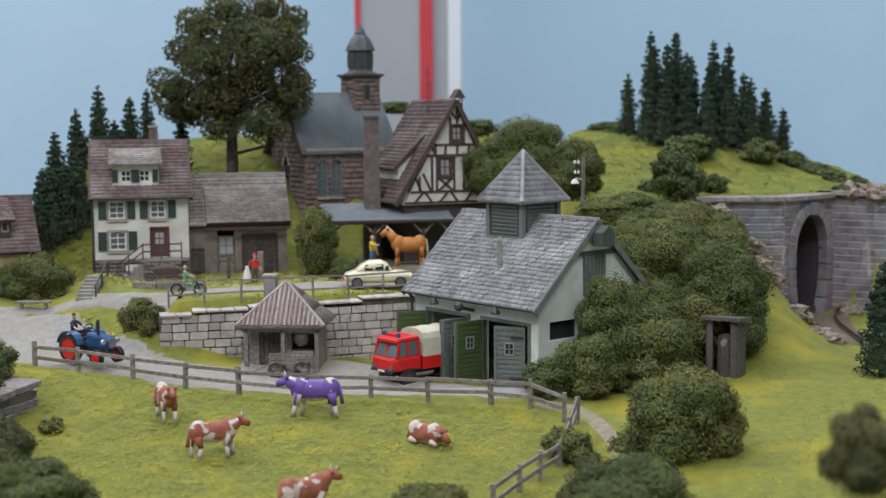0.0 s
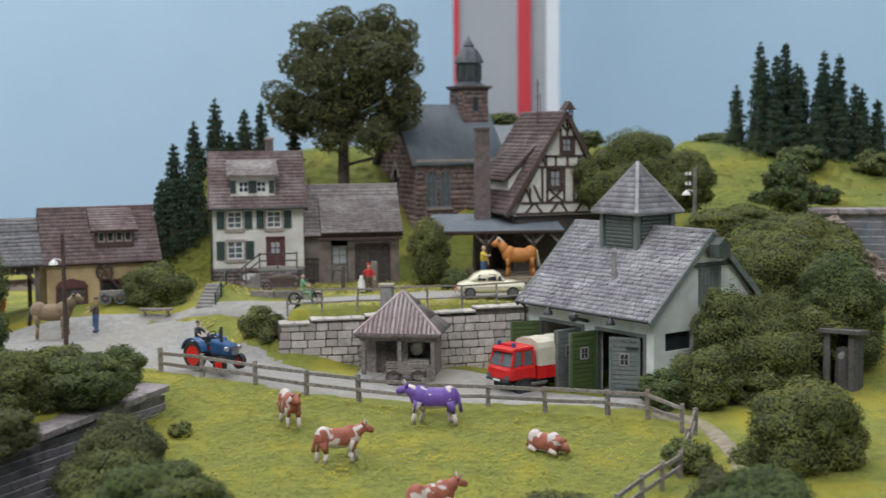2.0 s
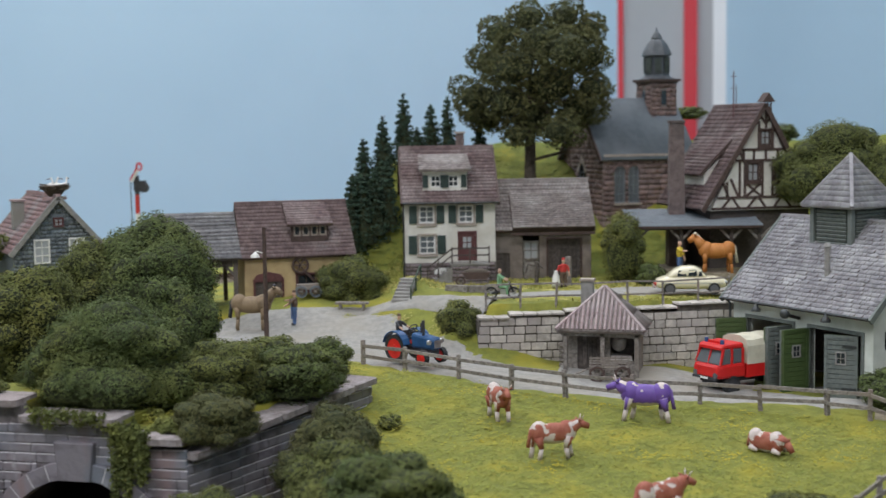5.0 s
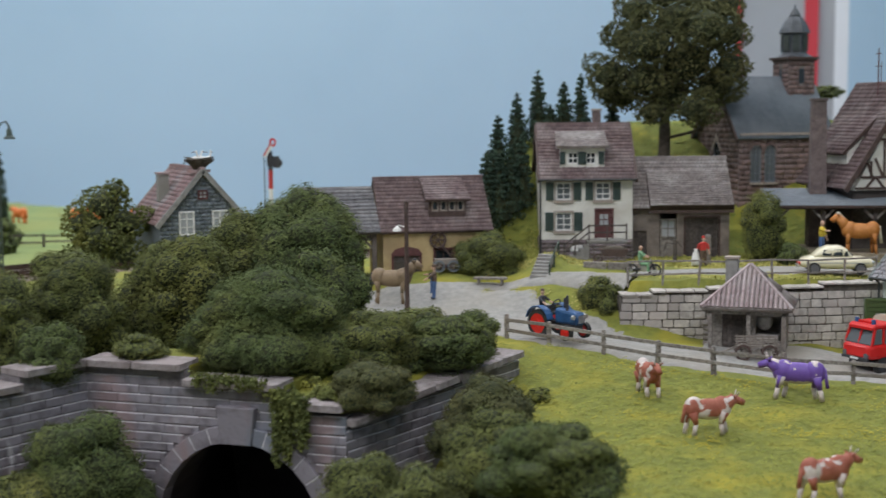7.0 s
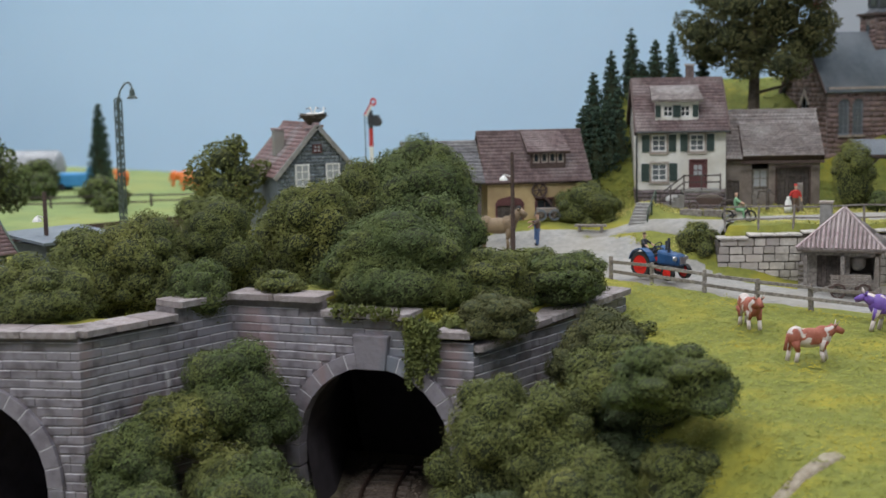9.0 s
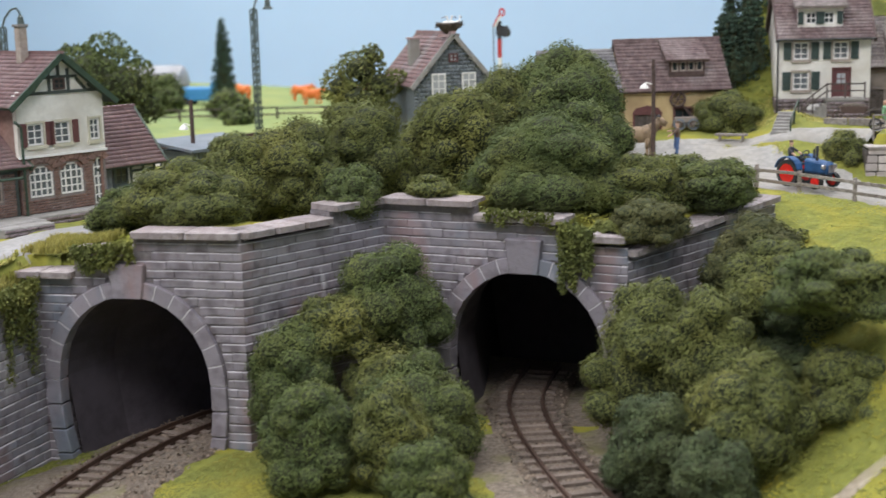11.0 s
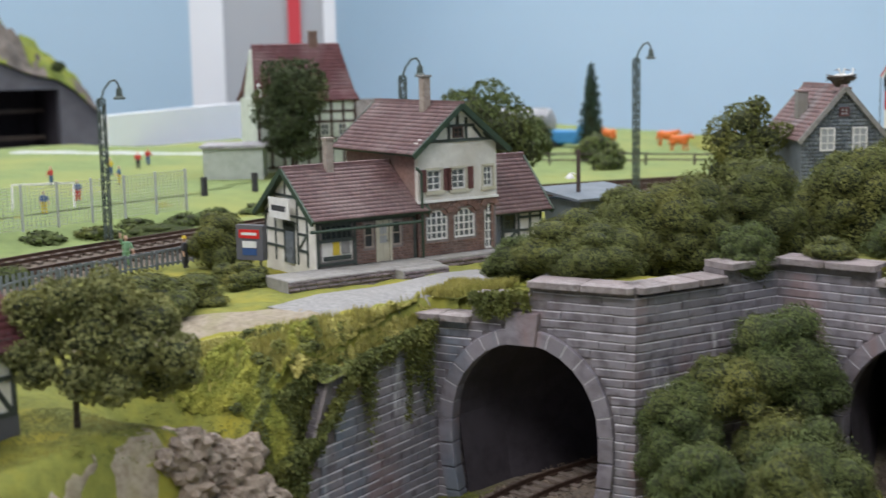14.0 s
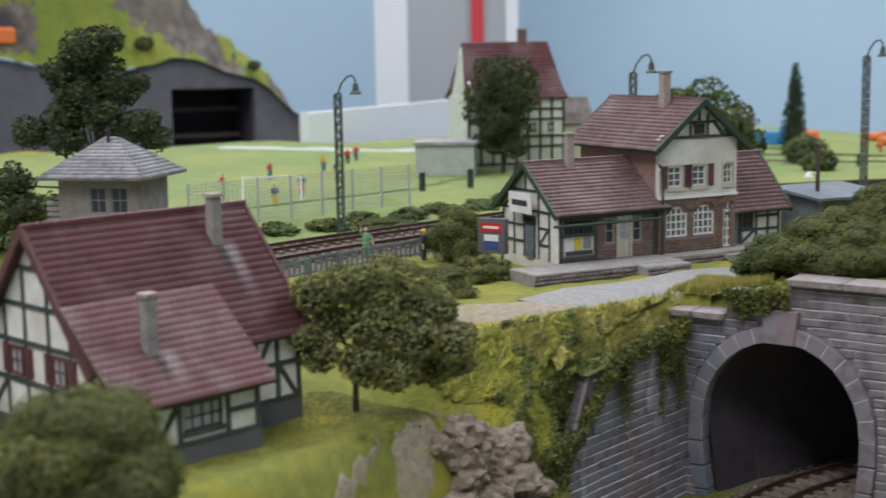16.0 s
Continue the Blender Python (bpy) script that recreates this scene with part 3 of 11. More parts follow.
def height(x, y):
    """The ground's height in cm; the railway cutting lies near 0."""
    x, y = np.asarray(x, dtype=float), np.asarray(y, dtype=float)
    floor = np.clip(-1.0 + 0.13 * (x + 48), -1.8, -0.7)
    meadow = np.clip(7.2 + 0.07 * (y - 64), 5.6, 8.1) + 0.06 * np.clip(-8 - x, 0, 14) * S(60, 72, y)
    s = S(0, 1, (x + 26 - 4.5 * S(54, 46, y) + (y - 45) * 0.25) / np.clip(16 - (y - 45) * 0.38, 5, 20))
    low = floor * (1 - s) + meadow * s
    left = 6.7 + 1.8 * S(25, 37, y) + 0.6 * S(45, 50, y) * S(-58, -50, x)
    left = left - 3.1 * S(-62.5, -58, x) * np.exp(-((y - 29.4 - 0.2 * (x + 57)) / 2.8) ** 2)
    left = left - 1.2 * S(-55.5, -54.1, x) * S(33, 36, y) * S(45, 42.5, y)
    bank = np.interp(y, [5, 15, 22, 28, 31.5, 33.2], [-47.5, -49.3, -50.8, -50.7, -50.6, -51.4])
    low = low + (left - low) * S(0, 3.6, bank - x) * (1 - S(33, 33.5, y) * (x > -54.3))
    # roads and farmyards
    road = 8.0 + 0.07 * np.clip(-8 - x, 0, 22) + 0.045 * np.clip(y - 80, 0, 15) * S(-14, -22, x)
    plain = 8.6 + 0.9 * S(-58, -48, x) * S(90, 70, y)
    mid = plain + (road - plain) * S(-42, -32, x) * S(68, 74, y)
    mid = mid + 1.5 * S(82, 90, y) * S(-20, -25, x) * S(-47, -42, x)
    mid = np.where((y < 74) & (x < -19), np.maximum(mid, 9.0 + 0 * x) * S(-64, -52, x) + mid * (1 - S(-64, -52, x)), mid)
    mid = np.where(x < -54.3, left + (mid - left) * S(36, 46, y), mid)
    mid = mid - 0.45 * S(-7, -2.5, x) * S(73.5, 76.5, y)
    # upper village behind its retaining wall
    wall_y = np.interp(x, [-18, -9, -1.5, 10], [81.6, 84.1, 87.1, 97])
    up = np.where(x > -17.3, (y > wall_y) * 1.0, S(82.5, 89, y) * S(-27, -22.5, x))
    z = mid + (11.9 - mid) * up * (1 - S(6, 10, x))
    z = z + 1.0 * np.exp(-((x + 24.0) / 1.5) ** 2 - ((y - 90.6) / 1.7) ** 2)
    z = z + 1.5 * S(-12.5, -17.5, x) * S(-22, -18.5, x) * np.exp(-((y - 82.0) / 1.25) ** 2) * (1 - up)
    # hills behind
    back = S(97 + 6.5 * S(-16, -12.5, x) * (1 - S(-2, 4, x)), 122, y) * (1 - S(130, 165, y))
    z = z + 9.6 * back * S(-31, -25, x) * (1 - S(4, 12, x))
    z = z + 9.0 * S(93, 107, y) * S(-36, -28, x) * (1 - S(-27, -22, x)) * (1 - S(130, 165, y)) * (1 - back * S(-31, -25, x))
    right = 8 + S(76, 104, y) * 9.2 * (1 - S(20, 27, x) * (y < np.interp(x, [19, 25, 29.6, 34], [100.3, 100.3, 105.0, 101.5]))) + S(102, 121, y) * 4.6 * (1 - S(20, 36, x) * 0.7)
    right = 8 + (right - 8) * (1 - S(130, 165, y)) * (1 - S(33, 50, x))
    z = z + (right - z) * S(5, 12, x) * (y > 69)
    z = np.where(inside(CUT, x, y), low, z)
    z = z + 1.15 * S(-90, -97, x) * S(24, 40, y) * S(118, 104, y)
    # join of the meadow to the fence line
    m = (y > 68) & (y < 75.5) & (x > -21.9)
    k = S(69, 75, y)
    z = np.where(m, meadow * (1 - k) + z * k, z)
    # mound at the near right
    return z + 5.0 * np.exp(-((x - 31) / 10) ** 2 - ((y - 53) / 13) ** 2)


# ---- the exhibition hall round the layout ----
def build_hall():
    n = 48
    bm = bmesh.new()
    lo, hi = [], []
    for i in range(n + 1):
        t = math.radians(-20 + 220 * i / n)
        x, y = -60 + 400 * math.cos(t), -20 + 360 * math.sin(t)
        lo.append(bm.verts.new((x, y, -100)))
        hi.append(bm.verts.new((x, y, 260)))
    for i in range(n):
        bm.faces.new((lo[i], lo[i + 1], hi[i + 1], hi[i]))
    tagged(part("backdrop", bm, M["sky"], smooth=True), "plain sky-blue wall behind the layout", "backdrop", kind="structure")
    for name, mat, b in (("floor", "hallgrey", (-520, 420, -420, 400, -104, -100)), ("ceiling", "hallwhite", (-520, 420, -420, 400, 256, 260)),
                         ("wall_south", "hallwhite", (-520, 420, -424, -420, -100, 260)), ("wall_west", "hallwhite", (-524, -520, -420, 400, -100, 260)),
                         ("wall_east", "hallwhite", (420, 424, -420, 400, -100, 260))):
        bm = bmesh.new()
        box(bm, *b)
        tagged(part(name, bm, M[mat]), "plain painted hall " + name.split("_")[0], name.split("_")[0], kind="structure")
    # pillars with red and white edge strips
    for x, y, rz, strips in ((-12, 272, 0, ((-10.5, -9.4, "hallred", -0.6), (-9.4, 2.6, "hallgrey", 0), (2.6, 5.2, "hallred", -0.6), (5.2, 8.3, "hallgrey", 0.6), (8.3, 10.9, "hallwhite", -0.3))),
                             (-244.6, 221.3, 45, ((-17.5, -9.5, "hallwhite", 0), (-9.5, 6.0, "hallgrey", 0.6), (6.0, 9.0, "hallred", -0.6), (9.0, 14.5, "hallgrey", 0.6), (14.5, 17.5, "hallwhite", 0)))):
        col = thing("pillar", place(x, y, -100, rz), "grey hall pillar with red and white edge strips", "pillar", kind="structure")
        for a, b, mat, d in strips:
            bm = bmesh.new()
            box(bm, a, b, d, 18, 0, 356)
            part("edge_strip" if b - a < 9 else "shaft", bm, M[mat], col)


build_hall()


def rough_noise(x, y, size, amp, seed=0):
    """Cheap rolling relief from a few crossed waves."""
    r = np.random.RandomState(seed)
    z = np.zeros(np.shape(x))
    for i in range(6):
        a, p, f = r.uniform(0, 6.28), r.uniform(0, 6.28), r.uniform(0.6, 1.7) * 6.28 / size
        z += np.sin((x * math.cos(a) + y * math.sin(a)) * f + p)
    return z * amp / 3


def axis(stops):
    out = []
    for a, b, step in stops:
        out += list(np.arange(a, b, step))
    return np.array(out + [stops[-1][1]])


def build_ground():
    xs = axis([(-330, -130, 5), (-130, -66, 1.5), (-66, -60, 1.0), (-60, 36, 0.6), (36, 90, 3)])
    ys = axis([(2, 24, 1.2), (24, 100, 0.6), (100, 132, 1.2), (132, 250, 5)])
    X, Y = np.meshgrid(xs, ys)
    Z = height(X, Y)
    Z = Z + rough_noise(X, Y, 9, 0.10, 1) + rough_noise(X, Y, 2.2, 0.05, 2)
    ny, nx = X.shape
    v = np.stack([X, Y, Z], -1).reshape(-1, 3)
    i = np.arange(ny * nx).reshape(ny, nx)
    f = np.stack([i[:-1, :-1], i[:-1, 1:], i[1:, 1:], i[1:, :-1]], -1).reshape(-1, 4)
    span = v[f][:, :, 2].max(1) - v[f][:, :, 2].min(1)
    c = v[f].mean(1)
    bore = ((c[:, 0] > -53.2) & (c[:, 0] < -43.4) & (c[:, 1] > 43) & (c[:, 1] < 49)) | ((c[:, 0] > -36.3) & (c[:, 0] < -27.0) & (c[:, 1] > 53) & (c[:, 1] < 57.5)) | ((c[:, 0] > 25.0) & (c[:, 0] < 31.5) & (c[:, 1] > 98) & (c[:, 1] < 107))
    end = c[:, 1] > np.interp(c[:, 0], [-330, -160, -119, -60, 90], [212, 206, 178, 160, 150])
    end |= (c[:, 0] + 176.2) * -0.929 + (c[:, 1] - 79.4) * 0.37 > -0.5
    end |= (c[:, 1] > 108) & (c[:, 0] < -165.5 - 0.37 * (c[:, 1] - 111))
    f = f[~(bore & (span > np.where(c[:, 0] > 0, 1.2, 3)) | end)]
    ob = mesh_from_arrays("ground", v, f, M["grass"])
    ob.data.shade_smooth()
    tagged(ob, "rolling model landscape covered with yellow-green turf", "ground", kind="structure")
    # plinth of the layout under the front edge
    bm = bmesh.new()
    box(bm, -330, 90, 1.0, 1.9, -14, 5)
    tagged(part("fascia", bm, M["greyface"]), "grey painted board along the edge of the layout", "board", kind="structure")

    bm = bmesh.new()
    box(bm, -328, 88, 3, 148, -100, -14)
    tagged(part("layout_base", bm, M["greyface"]), "dark grey board base that carries the layout", "base", kind="structure")

build_ground()


def ribbon(name, material, pts, widths, label, lift=0.12, sub=0.7, kind="structure", cat="road", wobble=0.25, seed=3):
    """A strip laid on the ground along a bent line, with an uneven edge."""
    P = [Vector((*p, 0)) for p in pts]
    line, w = [], []
    for k in range(len(P) - 1):
        p0, p1, p2, p3 = P[max(k - 1, 0)], P[k], P[k + 1], P[min(k + 2, len(P) - 1)]
        n = max(2, int((p2 - p1).length / sub))
        for j in range(n):
            t = j / n
            line.append(0.5 * (2 * p1 + (p2 - p0) * t + (2 * p0 - 5 * p1 + 4 * p2 - p3) * t * t + (3 * p1 - p0 - 3 * p2 + p3) * t ** 3))
            w.append(widths[k] * (1 - t) + widths[k + 1] * t)
    r = np.random.RandomState(seed)
    across = 9
    vs = []
    for k, p in enumerate(line):
        d = (line[min(k + 1, len(line) - 1)] - line[max(k - 1, 0)]).normalized()
        nrm = Vector((-d.y, d.x, 0))
        j0, j1 = r.uniform(-wobble, wobble, 2)
        for a in range(across):
            s = a / (across - 1) - 0.5
            q = p + nrm * (s * (w[k] + (j0 if s < 0 else j1)))
            edge = 1 - (abs(s) * 2) ** 6
            vs.append((q.x, q.y, float(height(q.x, q.y)) + rough_noise(q.x, q.y, 9, 0.10, 1) + lift * edge - 0.1 * (1 - edge)))
    n = len(line)
    i = np.arange(n * across).reshape(n, across)
    f = np.stack([i[:-1, :-1], i[:-1, 1:], i[1:, 1:], i[1:, :-1]], -1).reshape(-1, 4)
    ob = mesh_from_arrays(name, vs, f, material)
    ob.data.shade_smooth()
    return tagged(ob, label, cat, kind=kind)


ribbon("road", M["road"], [(-75, 84), (-55, 82), (-40, 82.5), (-31, 83), (-25, 81.2), (-19.4, 78.0), (-12, 76.0), (-5, 76.2), (2, 74.5), (6, 72)], [5, 6, 7, 8.6, 10.5, 7.0, 6, 8, 5.5, 2], "pale grey village road with gravelly edges")
ribbon("lane", M["road"], [(-31.5, 86.0), (-26.5, 86.6), (-22.5, 87.0), (-15, 87.4), (-8, 89.8), (0, 92.6)], [1.6, 1.5, 1.7, 2.4, 4.6, 5], "pale grey village lane above the stone wall", seed=4)
ribbon("yard", M["road"], [(-12, 79.5), (-6, 79.5), (0, 79.2)], [7, 8.5, 7], "grey forecourt before the fire station", seed=5, lift=0.16)
ribbon("station_road", M["cobble"], [(-54.4, 59), (-55.5, 52.5), (-57.3, 47), (-58.7, 42.8), (-59.6, 38.6)], [6.8, 7.8, 7.0, 7.2, 5.6], "grey cobbled station road", seed=6)
ribbon("station_track", M["earth"], [(-58.9, 39.6), (-60.5, 36.0), (-63.5, 33.0), (-69, 30.5)], [5.2, 4.5, 4.2, 3.8], "sandy dirt road beside the station", seed=7)
ribbon("path", M["earth"], [(5.5, 70.9), (7.7, 70.2), (8.7, 68.0), (9.1, 64), (9.0, 60), (8.6, 53)], [0.9, 1.1, 1.1, 1.0, 1.0, 0.9], "trodden dirt path along the pasture fence", cat="path", seed=8)
ribbon("scree", M["earth"], [(-53.9, 25.2), (-53.3, 23.8), (-52.7, 22.6), (-51.6, 20.6)], [0.9, 1.5, 1.3, 0.8], "sandy scree on the bank beside the rocks", cat="scree", seed=14, sub=0.25, lift=0.03, wobble=0.5)
ribbon("bank_trail", M["earth"], [(-53.7, 21.9), (-53.2, 20.6), (-52.5, 18.8), (-51.6, 16.6)], [0.2, 0.3, 0.5, 0.7], "sandy trodden trail on the bank", cat="path", seed=15, sub=0.25, lift=0.03, wobble=0.25)
ribbon("lower_path", M["earth"], [(-22, 37.5), (-17, 40.5), (-12, 45), (-8, 49)], [0.9, 1.0, 0.9, 0.8], "narrow dirt path on the grassy bank", cat="path", seed=9)
ribbon("track_gravel", M["trackbed"], [(-45.8, 24), (-47.9, 32), (-49.1, 38), (-49.4, 43.6)], [7.6, 9.0, 9.6, 8.4], "brown gravel and earth round the west track", cat="gravel", seed=10, wobble=0.7, lift=0.13)
ribbon("east_gravel", M["trackbed"], [(-19.5, 37), (-24.6, 44.2), (-28.2, 49.4), (-30.3, 53.4)], [7.4, 8.2, 9.2, 9.6], "brown gravel and earth round the east track", cat="gravel", seed=11, wobble=0.6, lift=0.13)


# ---- tunnel walls ----
def stone_wall(name, a, b, tops, label, z0=-2.6, thick=1.5, course=0.46, length=1.5, arch=None, bases=None, seed=1, mats=("portal", "joint"), proud=0.07, joint=0.042, cope="coping", slab=(0.6, 0.36)):
    """A wall of stone blocks from a to b (plan), seen from its right-hand side; tops: (from, to, height) along it; arch: (centre, half width, spring, rise)."""
    a, b = Vector((*a, 0)), Vector((*b, 0))
    d = b - a
    L, rz = d.length, math.degrees(math.atan2(d.y, d.x))
    wall = thing(name, place(a.x, a.y, 0, rz), label, "wall", kind="structure")
    r = random.Random(seed)

    def top_at(u):
        for u0, u1, z in tops:
            if u0 - 1e-6 <= u <= u1 + 1e-6:
                return z if not isinstance(z, tuple) else z[0] + (z[1] - z[0]) * (u - u0) / (u1 - u0)
        return tops[-1][2] if not isinstance(tops[-1][2], tuple) else tops[-1][2][1]

    def open_half(z):
        if arch is None:
            return None
        c, hw, spring, rise = arch
        if z <= spring:
            return hw - 0.75 * min(1.0, max(0, (spring - 1.5 - z) / 4)) ** 1.5
        q = (z - spring) / rise
        return hw * math.sqrt(max(0.0, 1 - q * q)) if q < 1 else None

    # backing in thin layers, so that the opening goes through
    bm = bmesh.new()
    z = z0
    step = 0.31
    top = max(max(t[2]) if isinstance(t[2], tuple) else t[2] for t in tops)
    while z < top:
        z1 = min(z + step, top)
        us = []
        oh = open_half(0.5 * (z + z1) - 0.2)
        for u0, u1, tz in tops:
            e0, e1 = u0, u1
            if isinstance(tz, tuple):
                if tz[1] > tz[0]:
                    e0 = u0 + (u1 - u0) * min(1, max(0, (z1 - tz[0]) / (tz[1] - tz[0])))
                elif tz[0] > tz[1]:
                    e1 = u0 + (u1 - u0) * min(1, max(0, (tz[0] - z1) / (tz[0] - tz[1])))
                if e1 - e0 < 0.02:
                    continue
            elif tz < z1 - 1e-6:
                continue
            us.append((e0, e1))
        for u0, u1 in us:
            spans = [(u0, u1)]
            if oh is not None:
                c = arch[0]
                spans = [(u0, min(u1, c - oh - 0.3)), (max(u0, c + oh + 0.3), u1)]
            for s0, s1 in spans:
                if s1 - s0 > 0.03:
                    box(bm, s0, s1, 0, thick, z, z1)
        z = z1
    part("wall_core", bm, M[mats[1]], wall)
    # face stones
    z = z0
    row = 0
    while z < top - 0.2:
        h = course * (r.uniform(0.98, 1.02) if mats[0] == "portal" else r.uniform(0.94, 1.06))
        zc = z + h / 2
        u = -r.uniform(0, length)
        while u < L:
            w = length * r.uniform(0.7, 1.25)
            spans = [(max(u, -0.04), min(u + w, L + 0.04))]
            if arch is not None:
                c, hw, spring, rise = arch
                ring = 0.85
                hh = None
                q = (zc - spring) / (rise + ring)
                if q < 0:
                    hh = (open_half(zc) or hw) + ring * 0.95
                elif q < 1:
                    hh = (hw + ring) * math.sqrt(1 - q * q)
                if hh is not None:
                    spans = [(s0, min(s1, c - hh)) for s0, s1 in spans] + [(max(s0, c + hh), s1) for s0, s1 in spans]
            for s0, s1 in spans:
                if s1 - s0 > 0.22 and min(top_at(s0 + 0.05), top_at(s1 - 0.05)) > z + h * 0.8 and z + h > (bases or -9):
                    dz = r.uniform(-0.02, 0.02)
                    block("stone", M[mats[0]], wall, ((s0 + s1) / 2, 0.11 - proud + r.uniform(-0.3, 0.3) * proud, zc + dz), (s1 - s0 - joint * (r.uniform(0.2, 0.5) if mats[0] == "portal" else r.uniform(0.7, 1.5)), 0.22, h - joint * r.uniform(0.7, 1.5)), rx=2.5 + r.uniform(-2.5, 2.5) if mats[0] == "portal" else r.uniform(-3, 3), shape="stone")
            u += w
        z += h
        row += 1
    # coping slabs
    for u0, u1, tz in tops:
        za, zb = tz if isinstance(tz, tuple) else (tz, tz)
        n = max(1, round((u1 - u0) / (2.3 if slab[0] > 0.5 else 0.9)))
        for k in range(n):
            s0, s1 = u0 + (u1 - u0) * k / n, u0 + (u1 - u0) * (k + 1) / n
            q0, q1 = za + (zb - za) * k / n, za + (zb - za) * (k + 1) / n
            if zb - za > 2:
                bar("edge_stone", M["coping"], wall, (s0, 0.0, q0), (s1, 0.0, q1), 0.2, 0.1, shape="block")
                continue
            bar("coping_slab", M[cope], wall, (s0 + 0.03, thick / 2 - 0.2, q0 + slab[1] / 2), (s1 - 0.03, thick / 2 - 0.2, q1 + slab[1] / 2), thick + slab[0], slab[1], shape="block")
    # ring of arch stones and keystone
    if arch is not None:
        c, hw, spring, rise = arch
        ring = 0.82
        n = 15
        for k in range(n):
            t0, t1 = math.pi * k / n + 0.004, math.pi * (k + 1) / n - 0.004
            if k == n // 2:
                continue
            pts = []
            for rr, t in ((0, t0), (0, t1), (ring, t1), (ring, t0)):
                pts.append((c + (hw + rr) * math.cos(t), -0.32, spring + (rise + rr) * math.sin(t)))
            bm = bmesh.new()
            prism(bm, pts, (0, 0.9, 0))
            bmesh.ops.bevel(bm, geom=list(bm.edges), offset=0.03, segments=1, affect="EDGES")
            part("arch_stone", bm, M["ring"], wall)
        bm = bmesh.new()
        for k in range(30):
            t0, t1 = math.pi * k / 30, math.pi * (k + 1) / 30
            prism(bm, [(c + (hw + rr) * math.cos(t), -0.3, spring + (rise + rr) * math.sin(t)) for rr, t in ((0.03, t0), (0.03, t1), (ring - 0.03, t1), (ring - 0.03, t0))], (0, 0.7, 0))
        bmesh.ops.remove_doubles(bm, verts=bm.verts, dist=0.001)
        part("ring_mortar", bm, M["ringmortar"], wall)
        bm = bmesh.new()
        zt = spring + rise
        w = hw / 4.2
        prism(bm, [(c - 0.78 * w, -0.45, zt - 0.1), (c + 0.78 * w, -0.45, zt - 0.1), (c + 1.0 * w, -0.45, zt + 1.7 * w), (c - 1.0 * w, -0.45, zt + 1.7 * w)], (0, 1.0, 0))
        bmesh.ops.bevel(bm, geom=list(bm.edges), offset=0.05, segments=1, affect="EDGES")
        part("keystone", bm, M["ring"], wall)
        zz = spring
        while zz > z0:
            h = 1.25 * r.uniform(0.9, 1.1)
            for sgn in (-1, 1):
                o0, o1 = open_half(zz), open_half(zz - h)
                bm = bmesh.new()
                prism(bm, [(c + sgn * o0, -0.32, zz - 0.03), (c + sgn * (o0 + ring), -0.32, zz - 0.03), (c + sgn * (o1 + ring), -0.32, zz - h + 0.03), (c + sgn * o1, -0.32, zz - h + 0.03)], (0, 0.9, 0))
                bmesh.ops.bevel(bm, geom=list(bm.edges), offset=0.05, segments=1, affect="EDGES")
                part("jamb_stone", bm, M["ring"], wall)
            zz -= h
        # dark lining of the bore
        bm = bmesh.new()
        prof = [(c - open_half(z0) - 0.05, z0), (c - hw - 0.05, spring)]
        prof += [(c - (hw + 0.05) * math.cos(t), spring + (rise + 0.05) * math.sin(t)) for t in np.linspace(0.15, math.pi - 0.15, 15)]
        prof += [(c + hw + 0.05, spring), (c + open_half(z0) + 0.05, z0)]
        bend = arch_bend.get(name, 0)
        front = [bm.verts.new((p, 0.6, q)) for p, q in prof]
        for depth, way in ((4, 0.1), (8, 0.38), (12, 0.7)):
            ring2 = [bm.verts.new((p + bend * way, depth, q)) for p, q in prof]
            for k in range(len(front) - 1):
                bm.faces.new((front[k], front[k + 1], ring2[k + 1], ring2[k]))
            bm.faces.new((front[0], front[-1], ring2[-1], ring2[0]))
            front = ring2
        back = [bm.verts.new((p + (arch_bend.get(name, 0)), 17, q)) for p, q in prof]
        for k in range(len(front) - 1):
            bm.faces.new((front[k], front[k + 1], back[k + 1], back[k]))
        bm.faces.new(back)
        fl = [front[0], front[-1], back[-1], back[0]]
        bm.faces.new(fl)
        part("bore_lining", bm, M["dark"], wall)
        if hw > 3:
            bend = arch_bend.get(name, 0)
            q = wall.matrix_basis @ Vector((c * CM, -1.5 * CM, 0))
            zf = min(float(height(q.x / CM + e, q.y / CM)) for e in (-4, 0, 4)) - 0.12
            bm = bmesh.new()
            rows = [[bm.verts.new((c + bend * way + e * (hw + 0.3), depth, zf)) for e in (-1, -0.3, 0.3, 1)] for depth, way in ((-0.9, 0), (0.6, 0), (4, 0.1), (8, 0.38), (12, 0.7))]
            for p, q in zip(rows, rows[1:]):
                for k in range(3):
                    bm.faces.new((p[k], p[k + 1], q[k + 1], q[k]))
            part("bore_floor", bm, M["trackbed"], wall)
            for u0, u1, tz in tops:
                bm = bmesh.new()
                e0, e1, zb = max(u0, 0.3), min(u1, L - 0.3), spring + rise + 0.2
                prism(bm, [(e0, 0.5, zb), (e0, 4.4, zb), (e0, 4.4, max(tz, 9.0) + 0.14), (e0, 2.0, max(tz, 9.0) + 0.14), (e0, 1.1, tz + 0.14), (e0, 0.5, tz + 0.14)], (e1 - e0, 0, 0))
                part("earth_fill", bm, M["grass"], wall)
    return wall


